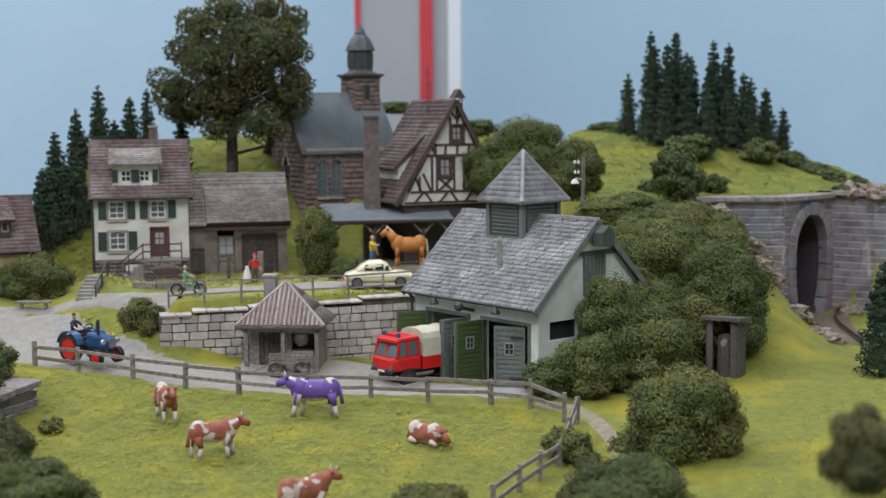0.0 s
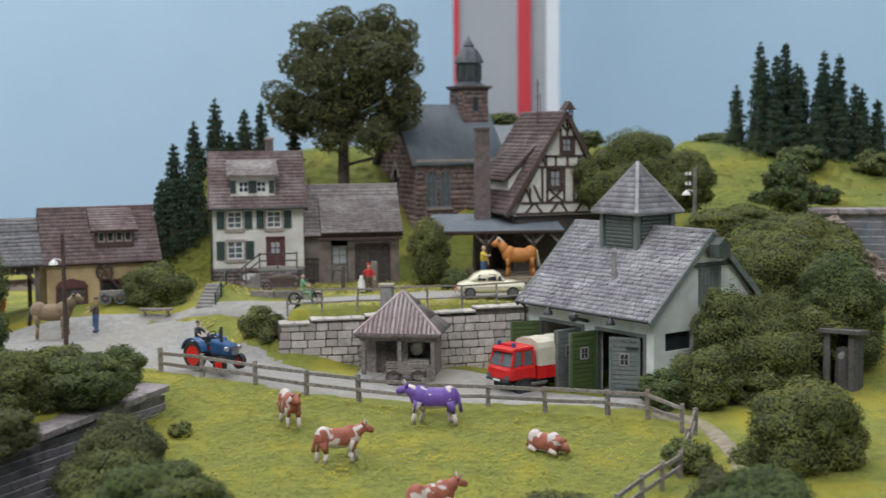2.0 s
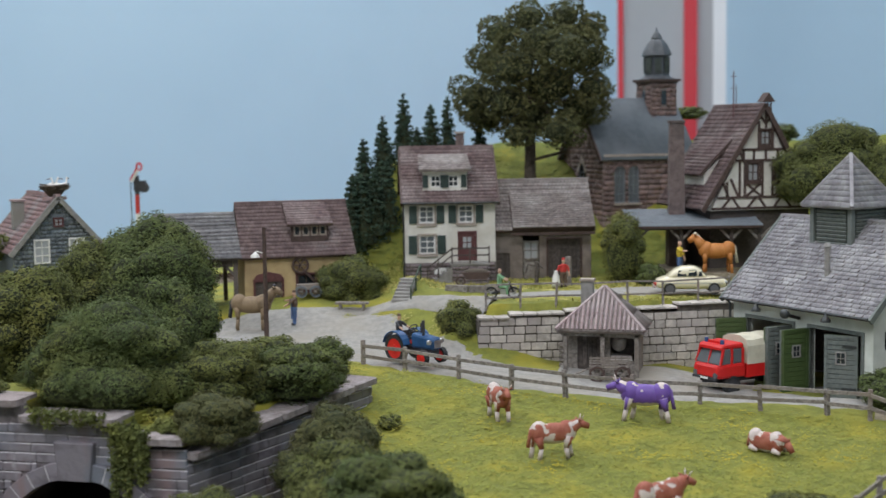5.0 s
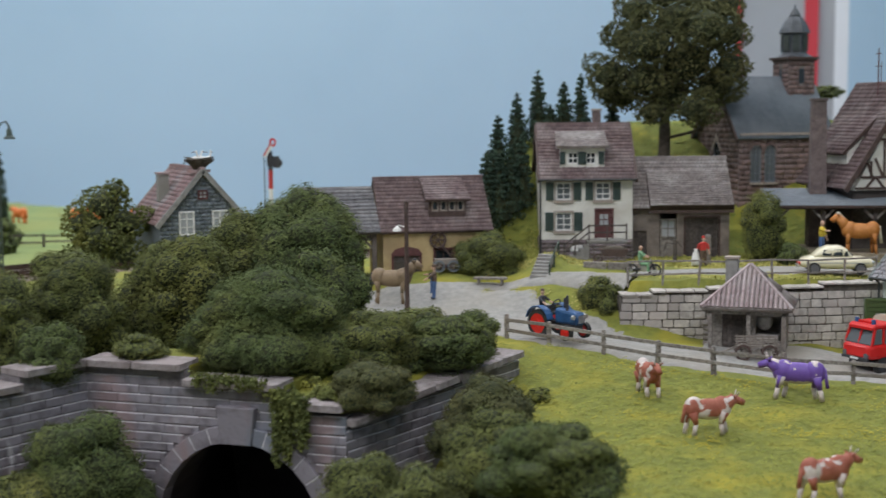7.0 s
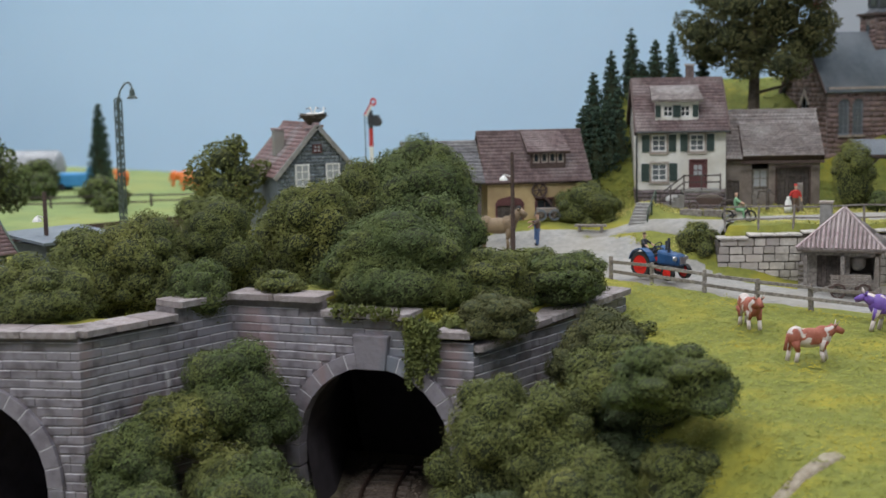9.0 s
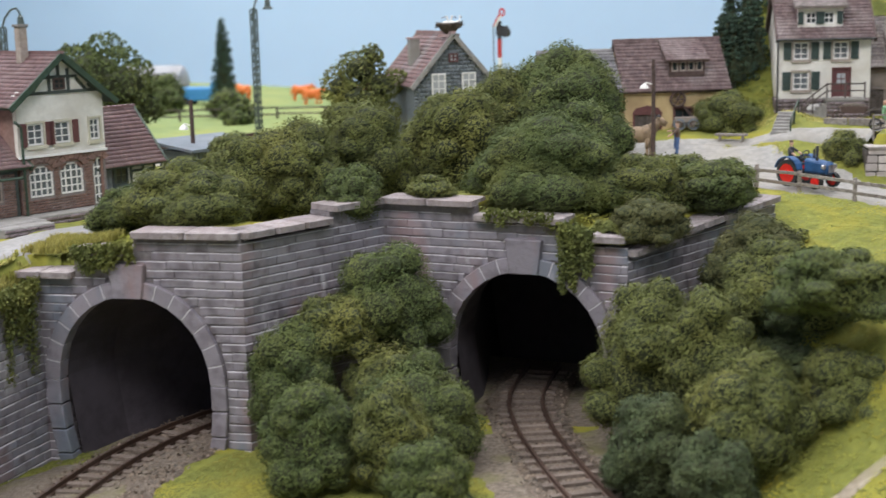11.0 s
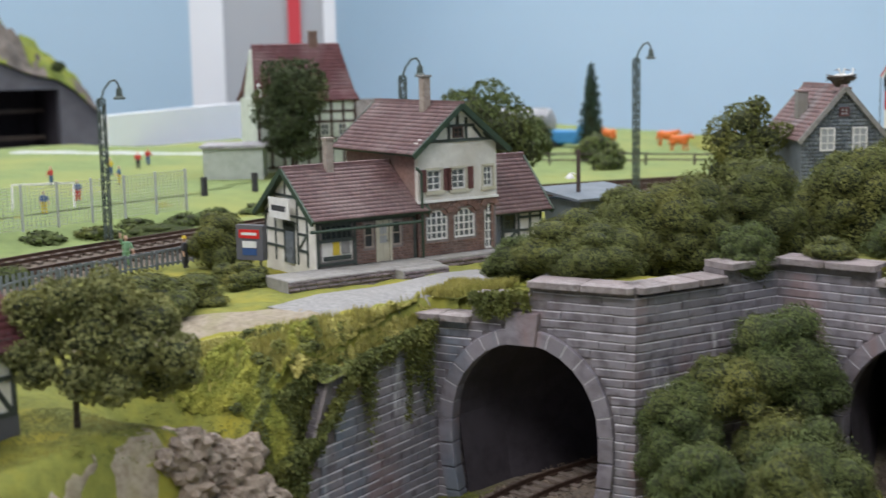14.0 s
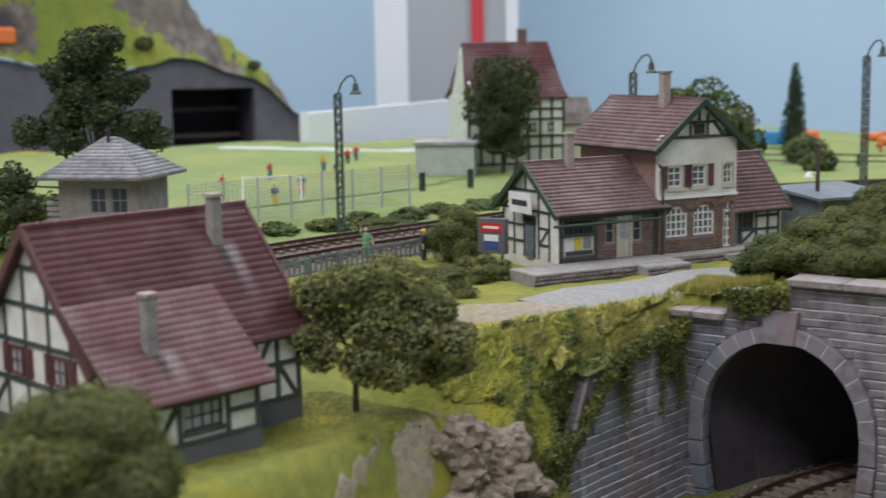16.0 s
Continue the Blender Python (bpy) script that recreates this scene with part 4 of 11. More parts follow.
arch_bend = {"portal_west": 9, "portal_east": -5}
stone_wall("portal_west", (-55.4, 44.1), (-43.0, 46.2), [(0, 3.6, 7.9), (3.6, 6.9, 9.1), (6.9, 12.6, 10.0)], "grey-mauve stone tunnel portal with a single arched opening", arch=(6.58, 4.12, 2.6, 4.45), seed=11)
stone_wall("wall_return", (-43.0, 46.2), (-39.6, 55.2), [(0, 5.8, 10.0), (5.8, 9.62, 10.6)], "grey-mauve stone wall between two tunnel portals", seed=12)
stone_wall("portal_east", (-39.6, 55.2), (-26.0, 54.7), [(0, 5.4, 10.6), (5.4, 10.4, 9.9), (10.4, 13.6, 9.1)], "grey-mauve stone tunnel portal with ivy over its edge", arch=(8.2, 4.25, 3.0, 4.35), seed=13)
stone_wall("wall_wing_east", (-26.0, 54.7), (-21.2, 69.2), [(0, 4.6, (8.4, 8.6)), (4.6, 15.27, (8.8, 9.3))], "grey stone wing wall with pale limewash runs", z0=-1.5, seed=14)
stone_wall("wall_wing_west", (-53.2, 33.2), (-54.0, 44.3), [(0, 1.9, (2.2, 6.5)), (1.9, 11.1, (6.5, 7.5))], "grey-violet stone wing wall overgrown with ivy", seed=15, thick=0.6, slab=(0.02, 0.07), cope="portal")
stone_wall("wall_pier", (-53.05, 32.2), (-53.1, 33.2), [(0, 1.0, 1.5)], "short stone pier ending the wing wall", seed=16, thick=0.8, slab=(0.2, 0.2))
stone_wall("wall_terrace_west", (-17.3, 80.9), (-9.0, 83.3), [(0, 2.0, 11.15), (2.0, 5.5, 11.35), (5.5, 8.64, 11.5)], "pale field-stone retaining wall with dark joints", z0=7.6, course=0.52, length=0.95, seed=21, mats=("fieldstone", "darkjoint"), cope="fieldstone", joint=0.058, proud=0.09, slab=(0.1, 0.12))
stone_wall("wall_terrace_east", (-9.0, 83.3), (-1.3, 86.4), [(0, 4.2, 11.5), (4.2, 8.3, 11.7)], "pale field-stone retaining wall with dark joints", z0=7.6, course=0.52, length=0.95, seed=22, mats=("fieldstone", "darkjoint"), cope="fieldstone", joint=0.058, proud=0.09, slab=(0.1, 0.12))
stone_wall("wall_viaduct_west", (18.6, 99.6), (25.2, 99.4), [(0, 6.6, 16.9)], "grey-mauve stone wall on the hillside", z0=7.5, course=0.55, length=1.4, seed=23)
stone_wall("portal_hill", (25.2, 99.4), (29.8, 103.8), [(0, 6.37, 16.9)], "grey-mauve stone portal with a tall arch", z0=7.0, course=0.5, length=1.8, seed=24, arch=(3.4, 2.15, 13.0, 2.8))
stone_wall("wall_viaduct_east", (29.8, 103.8), (37, 99.0), [(0, 8.66, 17.1)], "grey-mauve stone wall beside the hill portal", z0=7.0, course=0.55, length=1.4, seed=25)


# ---- pieces of houses ----
def wall(name, mat, parent, a, b, z0, z1, openings=(), gable=None, thick=0.35, label=""):
    """A wall from a to b in plan, its outer face to the right-hand side, with openings (u0, u1, z0, z1) cut through, and a gable (apex u, apex z)."""
    a, b = Vector((*a, 0)), Vector((*b, 0))
    d = b - a
    L = d.length
    bm = bmesh.new()
    cross = abs(d.y) > abs(d.x)
    e = 0.02 if cross else 0.0
    us = sorted({e, L - e, *[o[0] for o in openings], *[o[1] for o in openings]})
    zs = sorted({z0, z1, *[o[2] for o in openings if z0 < o[2] < z1], *[o[3] for o in openings if z0 < o[3] < z1]})
    for u0, u1 in zip(us, us[1:]):
        for q0, q1 in zip(zs, zs[1:]):
            cu, cz = (u0 + u1) / 2, (q0 + q1) / 2
            if not any(o[0] < cu < o[1] and o[2] < cz < o[3] for o in openings):
                box(bm, u0, u1, 0, thick, q0, q1)
    if gable:
        prism(bm, [(e, 0, z1), (L - e, 0, z1), (gable[0], 0, gable[1])], (0, thick, 0))
    bmesh.ops.remove_doubles(bm, verts=bm.verts, dist=0.0005)
    if cross:
        bmesh.ops.translate(bm, verts=bm.verts, vec=(0, -0.02, 0))
    ob = part(name, bm, mat, parent, label, place(a.x, a.y, 0, math.degrees(math.atan2(d.y, d.x))))
    return ob


def ring_frame(bm, u0, u1, z0, z1, e, y0, y1):
    """A rectangular frame of width e as one closed ring."""
    loops = []
    for y in (y0, y1):
        for d in (0, e):
            loops.append([bm.verts.new(p) for p in ((u0 + d, y, z0 + d), (u1 - d, y, z0 + d), (u1 - d, y, z1 - d), (u0 + d, y, z1 - d))])
    for a, b in ((0, 1), (1, 3), (3, 2), (2, 0)):
        for k in range(4):
            bm.faces.new((loops[a][k], loops[a][(k + 1) % 4], loops[b][(k + 1) % 4], loops[b][k]))
    bmesh.ops.recalc_face_normals(bm, faces=bm.faces)


def window(w, u0, u1, z0, z1, cols=2, rows=2, frame=None, pane=None, trim=None, shutters=None, depth=0.12, bars=0.07, label=""):
    """A window in the wall w: a frame with glazing bars, its pane, a stone surround and shutters."""
    frame, pane = frame or M["whitepaint"], pane or M["glass"]
    bm = bmesh.new()
    e = 0.11
    ring_frame(bm, u0, u1, z0, z1, e, depth - 0.06, depth + 0.08)
    house, at = (w.parent, w.matrix_basis.copy()) if w.parent and w.parent.type == "EMPTY" else (w, None)
    ob = part("window", bm, frame, house, label, at)
    bm = bmesh.new()
    box(bm, u0 + e, u1 - e, depth + 0.01, depth + 0.03, z0 + e, z1 - e)
    part("pane", bm, pane, ob)
    for i in range(1, cols):
        u = u0 + (u1 - u0) * i / cols
        bm = bmesh.new()
        box(bm, u - bars / 2, u + bars / 2, depth - 0.04, depth + 0.06, z0 + e, z1 - e)
        part("glazing_bar", bm, frame, ob)
    for i in range(1, rows):
        z = z0 + (z1 - z0) * i / rows
        bm = bmesh.new()
        box(bm, u0 + e, u1 - e, depth - 0.035, depth + 0.055, z - bars / 2, z + bars / 2)
        part("glazing_bar", bm, frame, ob)
    if trim:
        bm = bmesh.new()
        t = 0.13
        for b in ((u0 - t, u0, z0 - t, z1 + t), (u1, u1 + t, z0 - t, z1 + t), (u0, u1, z1, z1 + t)):
            box(bm, b[0], b[1], -0.06, 0.1, b[2], b[3])
        box(bm, u0 - t - 0.04, u1 + t + 0.04, -0.12, 0.1, z0 - t - 0.08, z0)
        part("surround", bm, trim, ob)
    if shutters:
        sw = (u1 - u0) * 0.5
        for a in (u0 - sw - 0.16, u1 + 0.16):
            bm = bmesh.new()
            box(bm, a, a + sw, -0.1, -0.02, z0, z1)
            leaf = part("shutter", bm, shutters, ob)
            n = 8
            for k in range(n):
                q = z0 + 0.1 + (z1 - z0 - 0.2) * k / n
                block("slat", shutters, leaf, (a + sw / 2, -0.115, q + (z1 - z0) / n * 0.275), (sw - 0.12, 0.03, (z1 - z0) / n * 0.55))
    return ob


def door(w, u0, u1, z0, z1, mat, trim=None, panes=False, planks=5, depth=0.1, knob=True):
    bm = bmesh.new()
    box(bm, u0, u1, depth + 0.05, depth + 0.12, z0, z1)
    ob = part("door", bm, mat, w.parent, at=w.matrix_basis.copy())
    n = planks
    for k in range(n):
        a, b = u0 + (u1 - u0) * k / n, u0 + (u1 - u0) * (k + 1) / n
        block("plank", mat, ob, ((a + b) / 2, depth, (z0 + z1) / 2), (b - a - 0.03, 0.1, z1 - z0 - 0.02))
    if not panes:
        for z in (z0 + 0.2 * (z1 - z0), z0 + 0.78 * (z1 - z0)):
            block("ledge", mat, ob, ((u0 + u1) / 2, depth - 0.07, z), (u1 - u0 - 0.08, 0.05, 0.14))
    if panes:
        bm = bmesh.new()
        for i in range(2):
            for j in range(2):
                uu, zz = u0 + (u1 - u0) * (0.22 + 0.3 * i), z0 + (z1 - z0) * (0.45 + 0.22 * j)
                box(bm, uu, uu + (u1 - u0) * 0.24, depth - 0.08, depth - 0.06, zz, zz + (z1 - z0) * 0.18)
        part("door_pane", bm, M["palepane"], ob)
    if knob:
        bm = bmesh.new()
        ball(bm, (u1 - 0.16, depth - 0.1, (z0 + z1) / 2), 0.05, 1)
        part("door_handle", bm, M["metal"], ob)
    if trim:
        bm = bmesh.new()
        t = 0.14
        for b in ((u0 - t, u0, z0, z1 + t), (u1, u1 + t, z0, z1 + t), (u0, u1, z1, z1 + t)):
            box(bm, b[0], b[1], -0.06, 0.12, b[2], b[3])
        part("door_frame", bm, trim, ob)
    return ob


def roof(parent, e0, e1, r1, r0, mat, row=0.36, tile=0.3, thick=0.16, ripple=0.03, seed=1, name="roof", edge=None, label="", lift=0.085):
    """A roof plane with lapped tiles: eave from e0 to e1, ridge from r0 to r1 (seen from outside, e0 on the left)."""
    e0, e1, r0, r1 = (Vector(p) for p in (e0, e1, r0, r1))
    up = ((r0 + r1) / 2 - (e0 + e1) / 2)
    nrm = (e1 - e0).cross(up).normalized()
    bm = bmesh.new()
    pts = [e0, e1, r1, r0] if (r1 - r0).length > 0.05 else [e0, e1, r0]
    prism(bm, [p - nrm * thick for p in pts], nrm * thick)
    slab = part(name, bm, edge or mat, parent, label)
    r = random.Random(seed)
    rows = max(1, round(up.length / row))
    vs, fs = [], []
    for j in range(rows):
        v0, v1 = j / rows, min(1.0, (j + 1.12) / rows)
        a0, b0 = e0.lerp(r0, v0), e1.lerp(r1, v0)
        a1, b1 = e0.lerp(r0, v1), e1.lerp(r1, v1)
        w = (b0 - a0).length
        n = max(1, round(w / tile))
        off = 0.5 if j % 2 else 0.0
        ks = [max(0, (k - off) / n) for k in range(n + 2) if (k - off) / n < 1] + [1.0]
        ks = sorted(set(round(k, 5) for k in ks))
        for s0, s1 in zip(ks, ks[1:]):
            if s1 - s0 < 0.15 / n:
                continue
            g = 0.012 / max(w, 0.1)
            up_edge = lift + r.uniform(-1, 1) * ripple
            drop = up.normalized() * (r.uniform(-1, 1) * ripple * 0.6)
            p = [a0.lerp(b0, s0 + g) - drop, a0.lerp(b0, s1 - g) - drop, a1.lerp(b1, s1 - g), a1.lerp(b1, s0 + g)]
            i = len(vs)
            vs += [p[0] + nrm * 0.002, p[1] + nrm * 0.002, p[0] + nrm * up_edge, p[1] + nrm * (up_edge + r.uniform(-1, 1) * ripple * 0.5), p[2] + nrm * 0.03, p[3] + nrm * 0.03]
            fs += [(i, i + 1, i + 3, i + 2), (i + 2, i + 3, i + 4, i + 5), (i + 1, i + 4, i + 4, i + 3)[:4], (i, i + 2, i + 5, i + 5)[:4]]
    fs = [f if len(set(f)) == 4 else None for f in fs]
    fs = [f for f in fs if f]
    t = mesh_from_arrays("roof_tiles", [tuple(v) for v in vs], fs, mat, slab)
    tagged(t, kind="stuff")
    return slab


def gable_roof(parent, x0, x1, y0, y1, ze, zr, mat, over=(0.35, 0.45), along="x", row=0.36, tile=0.3, seed=1, ridge_tiles=True, ripple=0.03, edge=None, verge=None, thick=0.16, lift=0.085):
    """Two tiled planes over a rectangle; the ridge runs along x or y, the eaves hang over."""
    ov, oe = over
    if along == "x":
        ym = (y0 + y1) / 2
        k = (zr - ze) / (ym - y0)
        zl = ze - oe * k
        A, B = (x0 - ov, y0 - oe, zl), (x1 + ov, y0 - oe, zl)
        C, D = (x1 + ov, y1 + oe, zl), (x0 - ov, y1 + oe, zl)
        R0, R1 = (x0 - ov, ym, zr), (x1 + ov, ym, zr)
        roof(parent, A, B, R1, R0, mat, row, tile, seed=seed, ripple=ripple, edge=edge, thick=thick, lift=lift)
        roof(parent, C, D, R0, R1, mat, row, tile, seed=seed + 1, ripple=ripple, edge=edge, thick=thick, lift=lift)
    else:
        xm = (x0 + x1) / 2
        k = (zr - ze) / (xm - x0)
        zl = ze - oe * k
        A, B = (x0 - oe, y1 + ov, zl), (x0 - oe, y0 - ov, zl)
        C, D = (x1 + oe, y0 - ov, zl), (x1 + oe, y1 + ov, zl)
        R0, R1 = (xm, y1 + ov, zr), (xm, y0 - ov, zr)
        roof(parent, A, B, R1, R0, mat, row, tile, seed=seed, ripple=ripple, edge=edge, thick=thick, lift=lift)
        roof(parent, C, D, R0, R1, mat, row, tile, seed=seed + 1, ripple=ripple, edge=edge, thick=thick, lift=lift)
    if verge:
        lines = [(A, R0), (B, R1), (C, R1), (D, R0)] if along == "x" else [(A, R0), (B, R1), (C, R1), (D, R0)]
        for p, q in lines:
            bar("verge_board", verge, parent, Vector(p) - Vector((0, 0, 0.12)), Vector(q) - Vector((0, 0, 0.12)), 0.16, 0.34)
    if ridge_tiles:
        L = (Vector(R1) - Vector(R0)).length
        n = max(3, int(L / 0.42))
        for i in range(n):
            p, q = Vector(R0).lerp(Vector(R1), i / n), Vector(R0).lerp(Vector(R1), (i + 1.08) / n)
            bar("ridge_tile", mat, parent, p + Vector((0, 0, 0.02)), q + Vector((0, 0, 0.05)), 0.34, 0.17)


def coursed(parent, name, mat, L, H, at, course=0.32, length=0.75, seed=1, holes=(), proud=0.07, gable=None, joint=0.04, clip=None):
    """Small stones over a wall face (local x and z), joined into one mesh."""
    r = random.Random(seed)
    vs, fs = [], []
    top = gable[1] if gable else H
    z = 0
    while z < top - 0.08:
        h = min(course * r.uniform(0.85, 1.15), top - z)
        lo, hi = 0.0, L
        if z + h > H and gable:
            f = (gable[1] - z - h) / (gable[1] - H)
            lo, hi = gable[0] * (1 - f), gable[0] + (L - gable[0]) * f
        u = lo - r.uniform(0, length * 0.8)
        while u < hi:
            w = length * r.uniform(0.6, 1.4)
            s = [(max(u, lo), min(u + w, hi))]
            for o in holes:
                if o[2] < z + h and o[3] > z:
                    s = [(a, min(b, o[0])) for a, b in s] + [(max(a, o[1]), b) for a, b in s]
            for a, b in s:
                if b - a > 0.1:
                    y = -proud * r.uniform(0.5, 1.3)
                    j = joint / 2
                    k = len(vs)
                    vs += [(a + j, 0, z + j), (b - j, 0, z + j), (b - j, 0, z + h - j), (a + j, 0, z + h - j)]
                    vs += [(a + 1.8 * j, y, z + 1.8 * j), (b - 1.8 * j, y, z + 1.8 * j), (b - 1.8 * j, y, z + h - 1.8 * j), (a + 1.8 * j, y, z + h - 1.8 * j)]
                    fs += [(k + 4, k + 5, k + 6, k + 7), (k, k + 1, k + 5, k + 4), (k + 1, k + 2, k + 6, k + 5), (k + 2, k + 3, k + 7, k + 6), (k + 3, k, k + 4, k + 7)]
            u += w
        z += h
    return tagged(mesh_from_arrays(name, vs, fs, mat, parent, at=at), kind="stuff")


def chimney(parent, x, y, z0, z1, w=0.7, d=0.6, mat=None, cap=None):
    bm = bmesh.new()
    box(bm, x - w / 2, x + w / 2, y - d / 2, y + d / 2, z0, z1)
    bmesh.ops.bevel(bm, geom=list(bm.edges), offset=0.03, segments=1, affect="EDGES")
    c = part("chimney", bm, mat or M["brick"], parent)
    bm = bmesh.new()
    box(bm, x - w / 2 - 0.07, x + w / 2 + 0.07, y - d / 2 - 0.07, y + d / 2 + 0.07, z1, z1 + 0.14)
    part("chimney_cap", bm, cap or M["stonetrim"], c)
    return c


def frame_timbers(w, mat, lines, t=0.2, proud=0.06):
    """Half-timbering on the outer face of a wall: straight beams between (u, z) pairs."""
    for u0, z0, u1, z1 in lines:
        bar("timber", mat, w, (u0, -proud / 2 + 0.03, z0), (u1, -proud / 2 + 0.03, z1), proud + 0.1, t)


# ---- the village houses ----
def white_house():
    h = thing("village_house", place(-25.0, 94.0, 12.1, 15), "white rendered village house with dark green shutters and brown tiled roof", "house")
    W, D = 6.6, 8.2
    ops = [(1.02, 2.15, 4.1, 5.4), (3.9, 5.02, 4.1, 5.4), (1.0, 2.2, 1.85, 3.2), (3.98, 5.1, 1.3, 3.35)]
    f = wall("front_wall", M["white"], h, (0, 0), (W, 0), 1.2, 6.0, ops)
    window(f, *ops[0], 2, 3, trim=M["stonetrim"], shutters=M["shutter"])
    window(f, *ops[1], 2, 3, trim=M["stonetrim"], shutters=M["shutter"])
    window(f, *ops[2], 2, 3, trim=M["stonetrim"], shutters=M["shutter"])
    door(f, *ops[3], M["redtrim"], M["redtrim"], panes=True, planks=2)
    zr = 9.6
    wall("side_wall", M["white"], h, (0, D), (0, 0), 1.2, 6.1, gable=(D / 2, zr - 0.2))
    wall("side_wall", M["white"], h, (W, 0), (W, D), 1.2, 6.1, gable=(D / 2, zr - 0.2))
    wall("back_wall", M["white"], h, (W, D), (0, D), 1.2, 5.8)
    bm = bmesh.new()
    box(bm, -0.05, W + 0.05, -0.05, D, -0.6, 1.2)
    part("plinth", bm, M["mortar"], h)
    coursed(h, "plinth_masonry", M["basestone"], W + 0.1, 1.8, place(-0.05, -0.05, -0.6), 0.3, 0.6, 3, holes=[(2.1, 3.0, 0.95, 1.4)])
    coursed(h, "plinth_masonry", M["basestone"], D, 1.8, place(-0.05, D, -0.6, -90), 0.3, 0.6, 4)
    bm = bmesh.new()
    box(bm, 2.1, 3.0, -0.12, -0.05, 0.35, 0.8)
    part("cellar_grating", bm, M["whitepaint"], h)
    gable_roof(h, 0, W, 0, D, 6.1, zr, M["tile_brown"], (0.25, 0.55), "x", 0.36, 0.26, 21, ripple=0.045, lift=0.11, edge=M["timber"], verge=M["timber"])
    chimney(h, 4.4, 4.5, 8.6, 10.6, 0.62, 0.55, M["stack"])
    # shed dormer
    dn = [(0.55, 1.35, 0.35, 1.25), (1.85, 2.65, 0.35, 1.25)]
    dw = wall("dormer_front", M["white"], h, (1.35, 0.35), (4.6, 0.35), 6.35, 8.05, [(a, b, 6.35 + c, 6.35 + d) for a, b, c, d in dn], thick=0.25)
    for a, b, c, d in dn:
        window(dw, a, b, 6.35 + c, 6.35 + d, 2, 2, pane=M["darkpane"], shutters=M["shutter"])
    for x in (1.35, 4.4):
        bm = bmesh.new()
        prism(bm, [(x, 0.55, 6.6), (x, 0.55, 8.05), (x, 2.6, 8.6)], (0.2, 0, 0))
        part("dormer_cheek", bm, M["tile_brown"], h)
    roof(h, (1.05, -0.15, 8.0), (4.9, -0.15, 8.0), (4.8, 2.95, 9.05), (1.15, 2.95, 9.05), M["tile_old"], 0.4, 0.3, seed=5, name="dormer_roof")
    # porch with steps and railing
    bm = bmesh.new()
    box(bm, 3.3, 6.0, -1.7, -0.06, -0.6, 1.12)
    box(bm, 3.2, 6.05, -1.78, -0.06, 1.12, 1.26)
    for k in range(5):
        box(bm, 3.3 - 0.34 * (k + 1), 3.3 - 0.34 * k, -1.55, -0.4, -0.6, 1.12 - 0.24 * (k + 1))
    part("porch", bm, M["concrete"], h)
    coursed(h, "porch_masonry", M["basestone"], 2.7, 1.7, place(3.3, -1.72, -0.6), 0.28, 0.5, 6)
    for p, q in (((3.3, -1.6, 2.35), (6.0, -1.6, 2.35)), ((3.3, -1.6, 1.85), (6.0, -1.6, 1.85)), ((3.3, -1.6, 2.35), (1.5, -1.6, 0.95)), ((3.3, -1.6, 1.85), (1.5, -1.6, 0.45))):
        bar("handrail", M["plank"], h, p, q, 0.08, 0.1)
    for x, z0, z1 in ((3.3, 1.2, 2.45), (4.6, 1.2, 2.4), (6.0, 1.2, 2.5), (2.3, 0.2, 1.65), (1.5, -0.5, 1.0)):
        bar("rail_post", M["plank"], h, (x, -1.6, z0), (x, -1.6, z1), 0.1, 0.1)
    bm = bmesh.new()
    rod(bm, (-0.12, -0.12, -0.3), (-0.12, -0.12, 5.3), 0.07, n=6)
    rod(bm, (-0.12, -0.12, 5.3), (-0.12, -0.55, 5.6), 0.07, n=6)
    part("downpipe", bm, M["metal"], h)
    bm = bmesh.new()
    rod(bm, (-0.25, -0.6, 5.6), (W + 0.25, -0.6, 5.6), 0.08, n=6)
    part("gutter", bm, M["metal"], h)


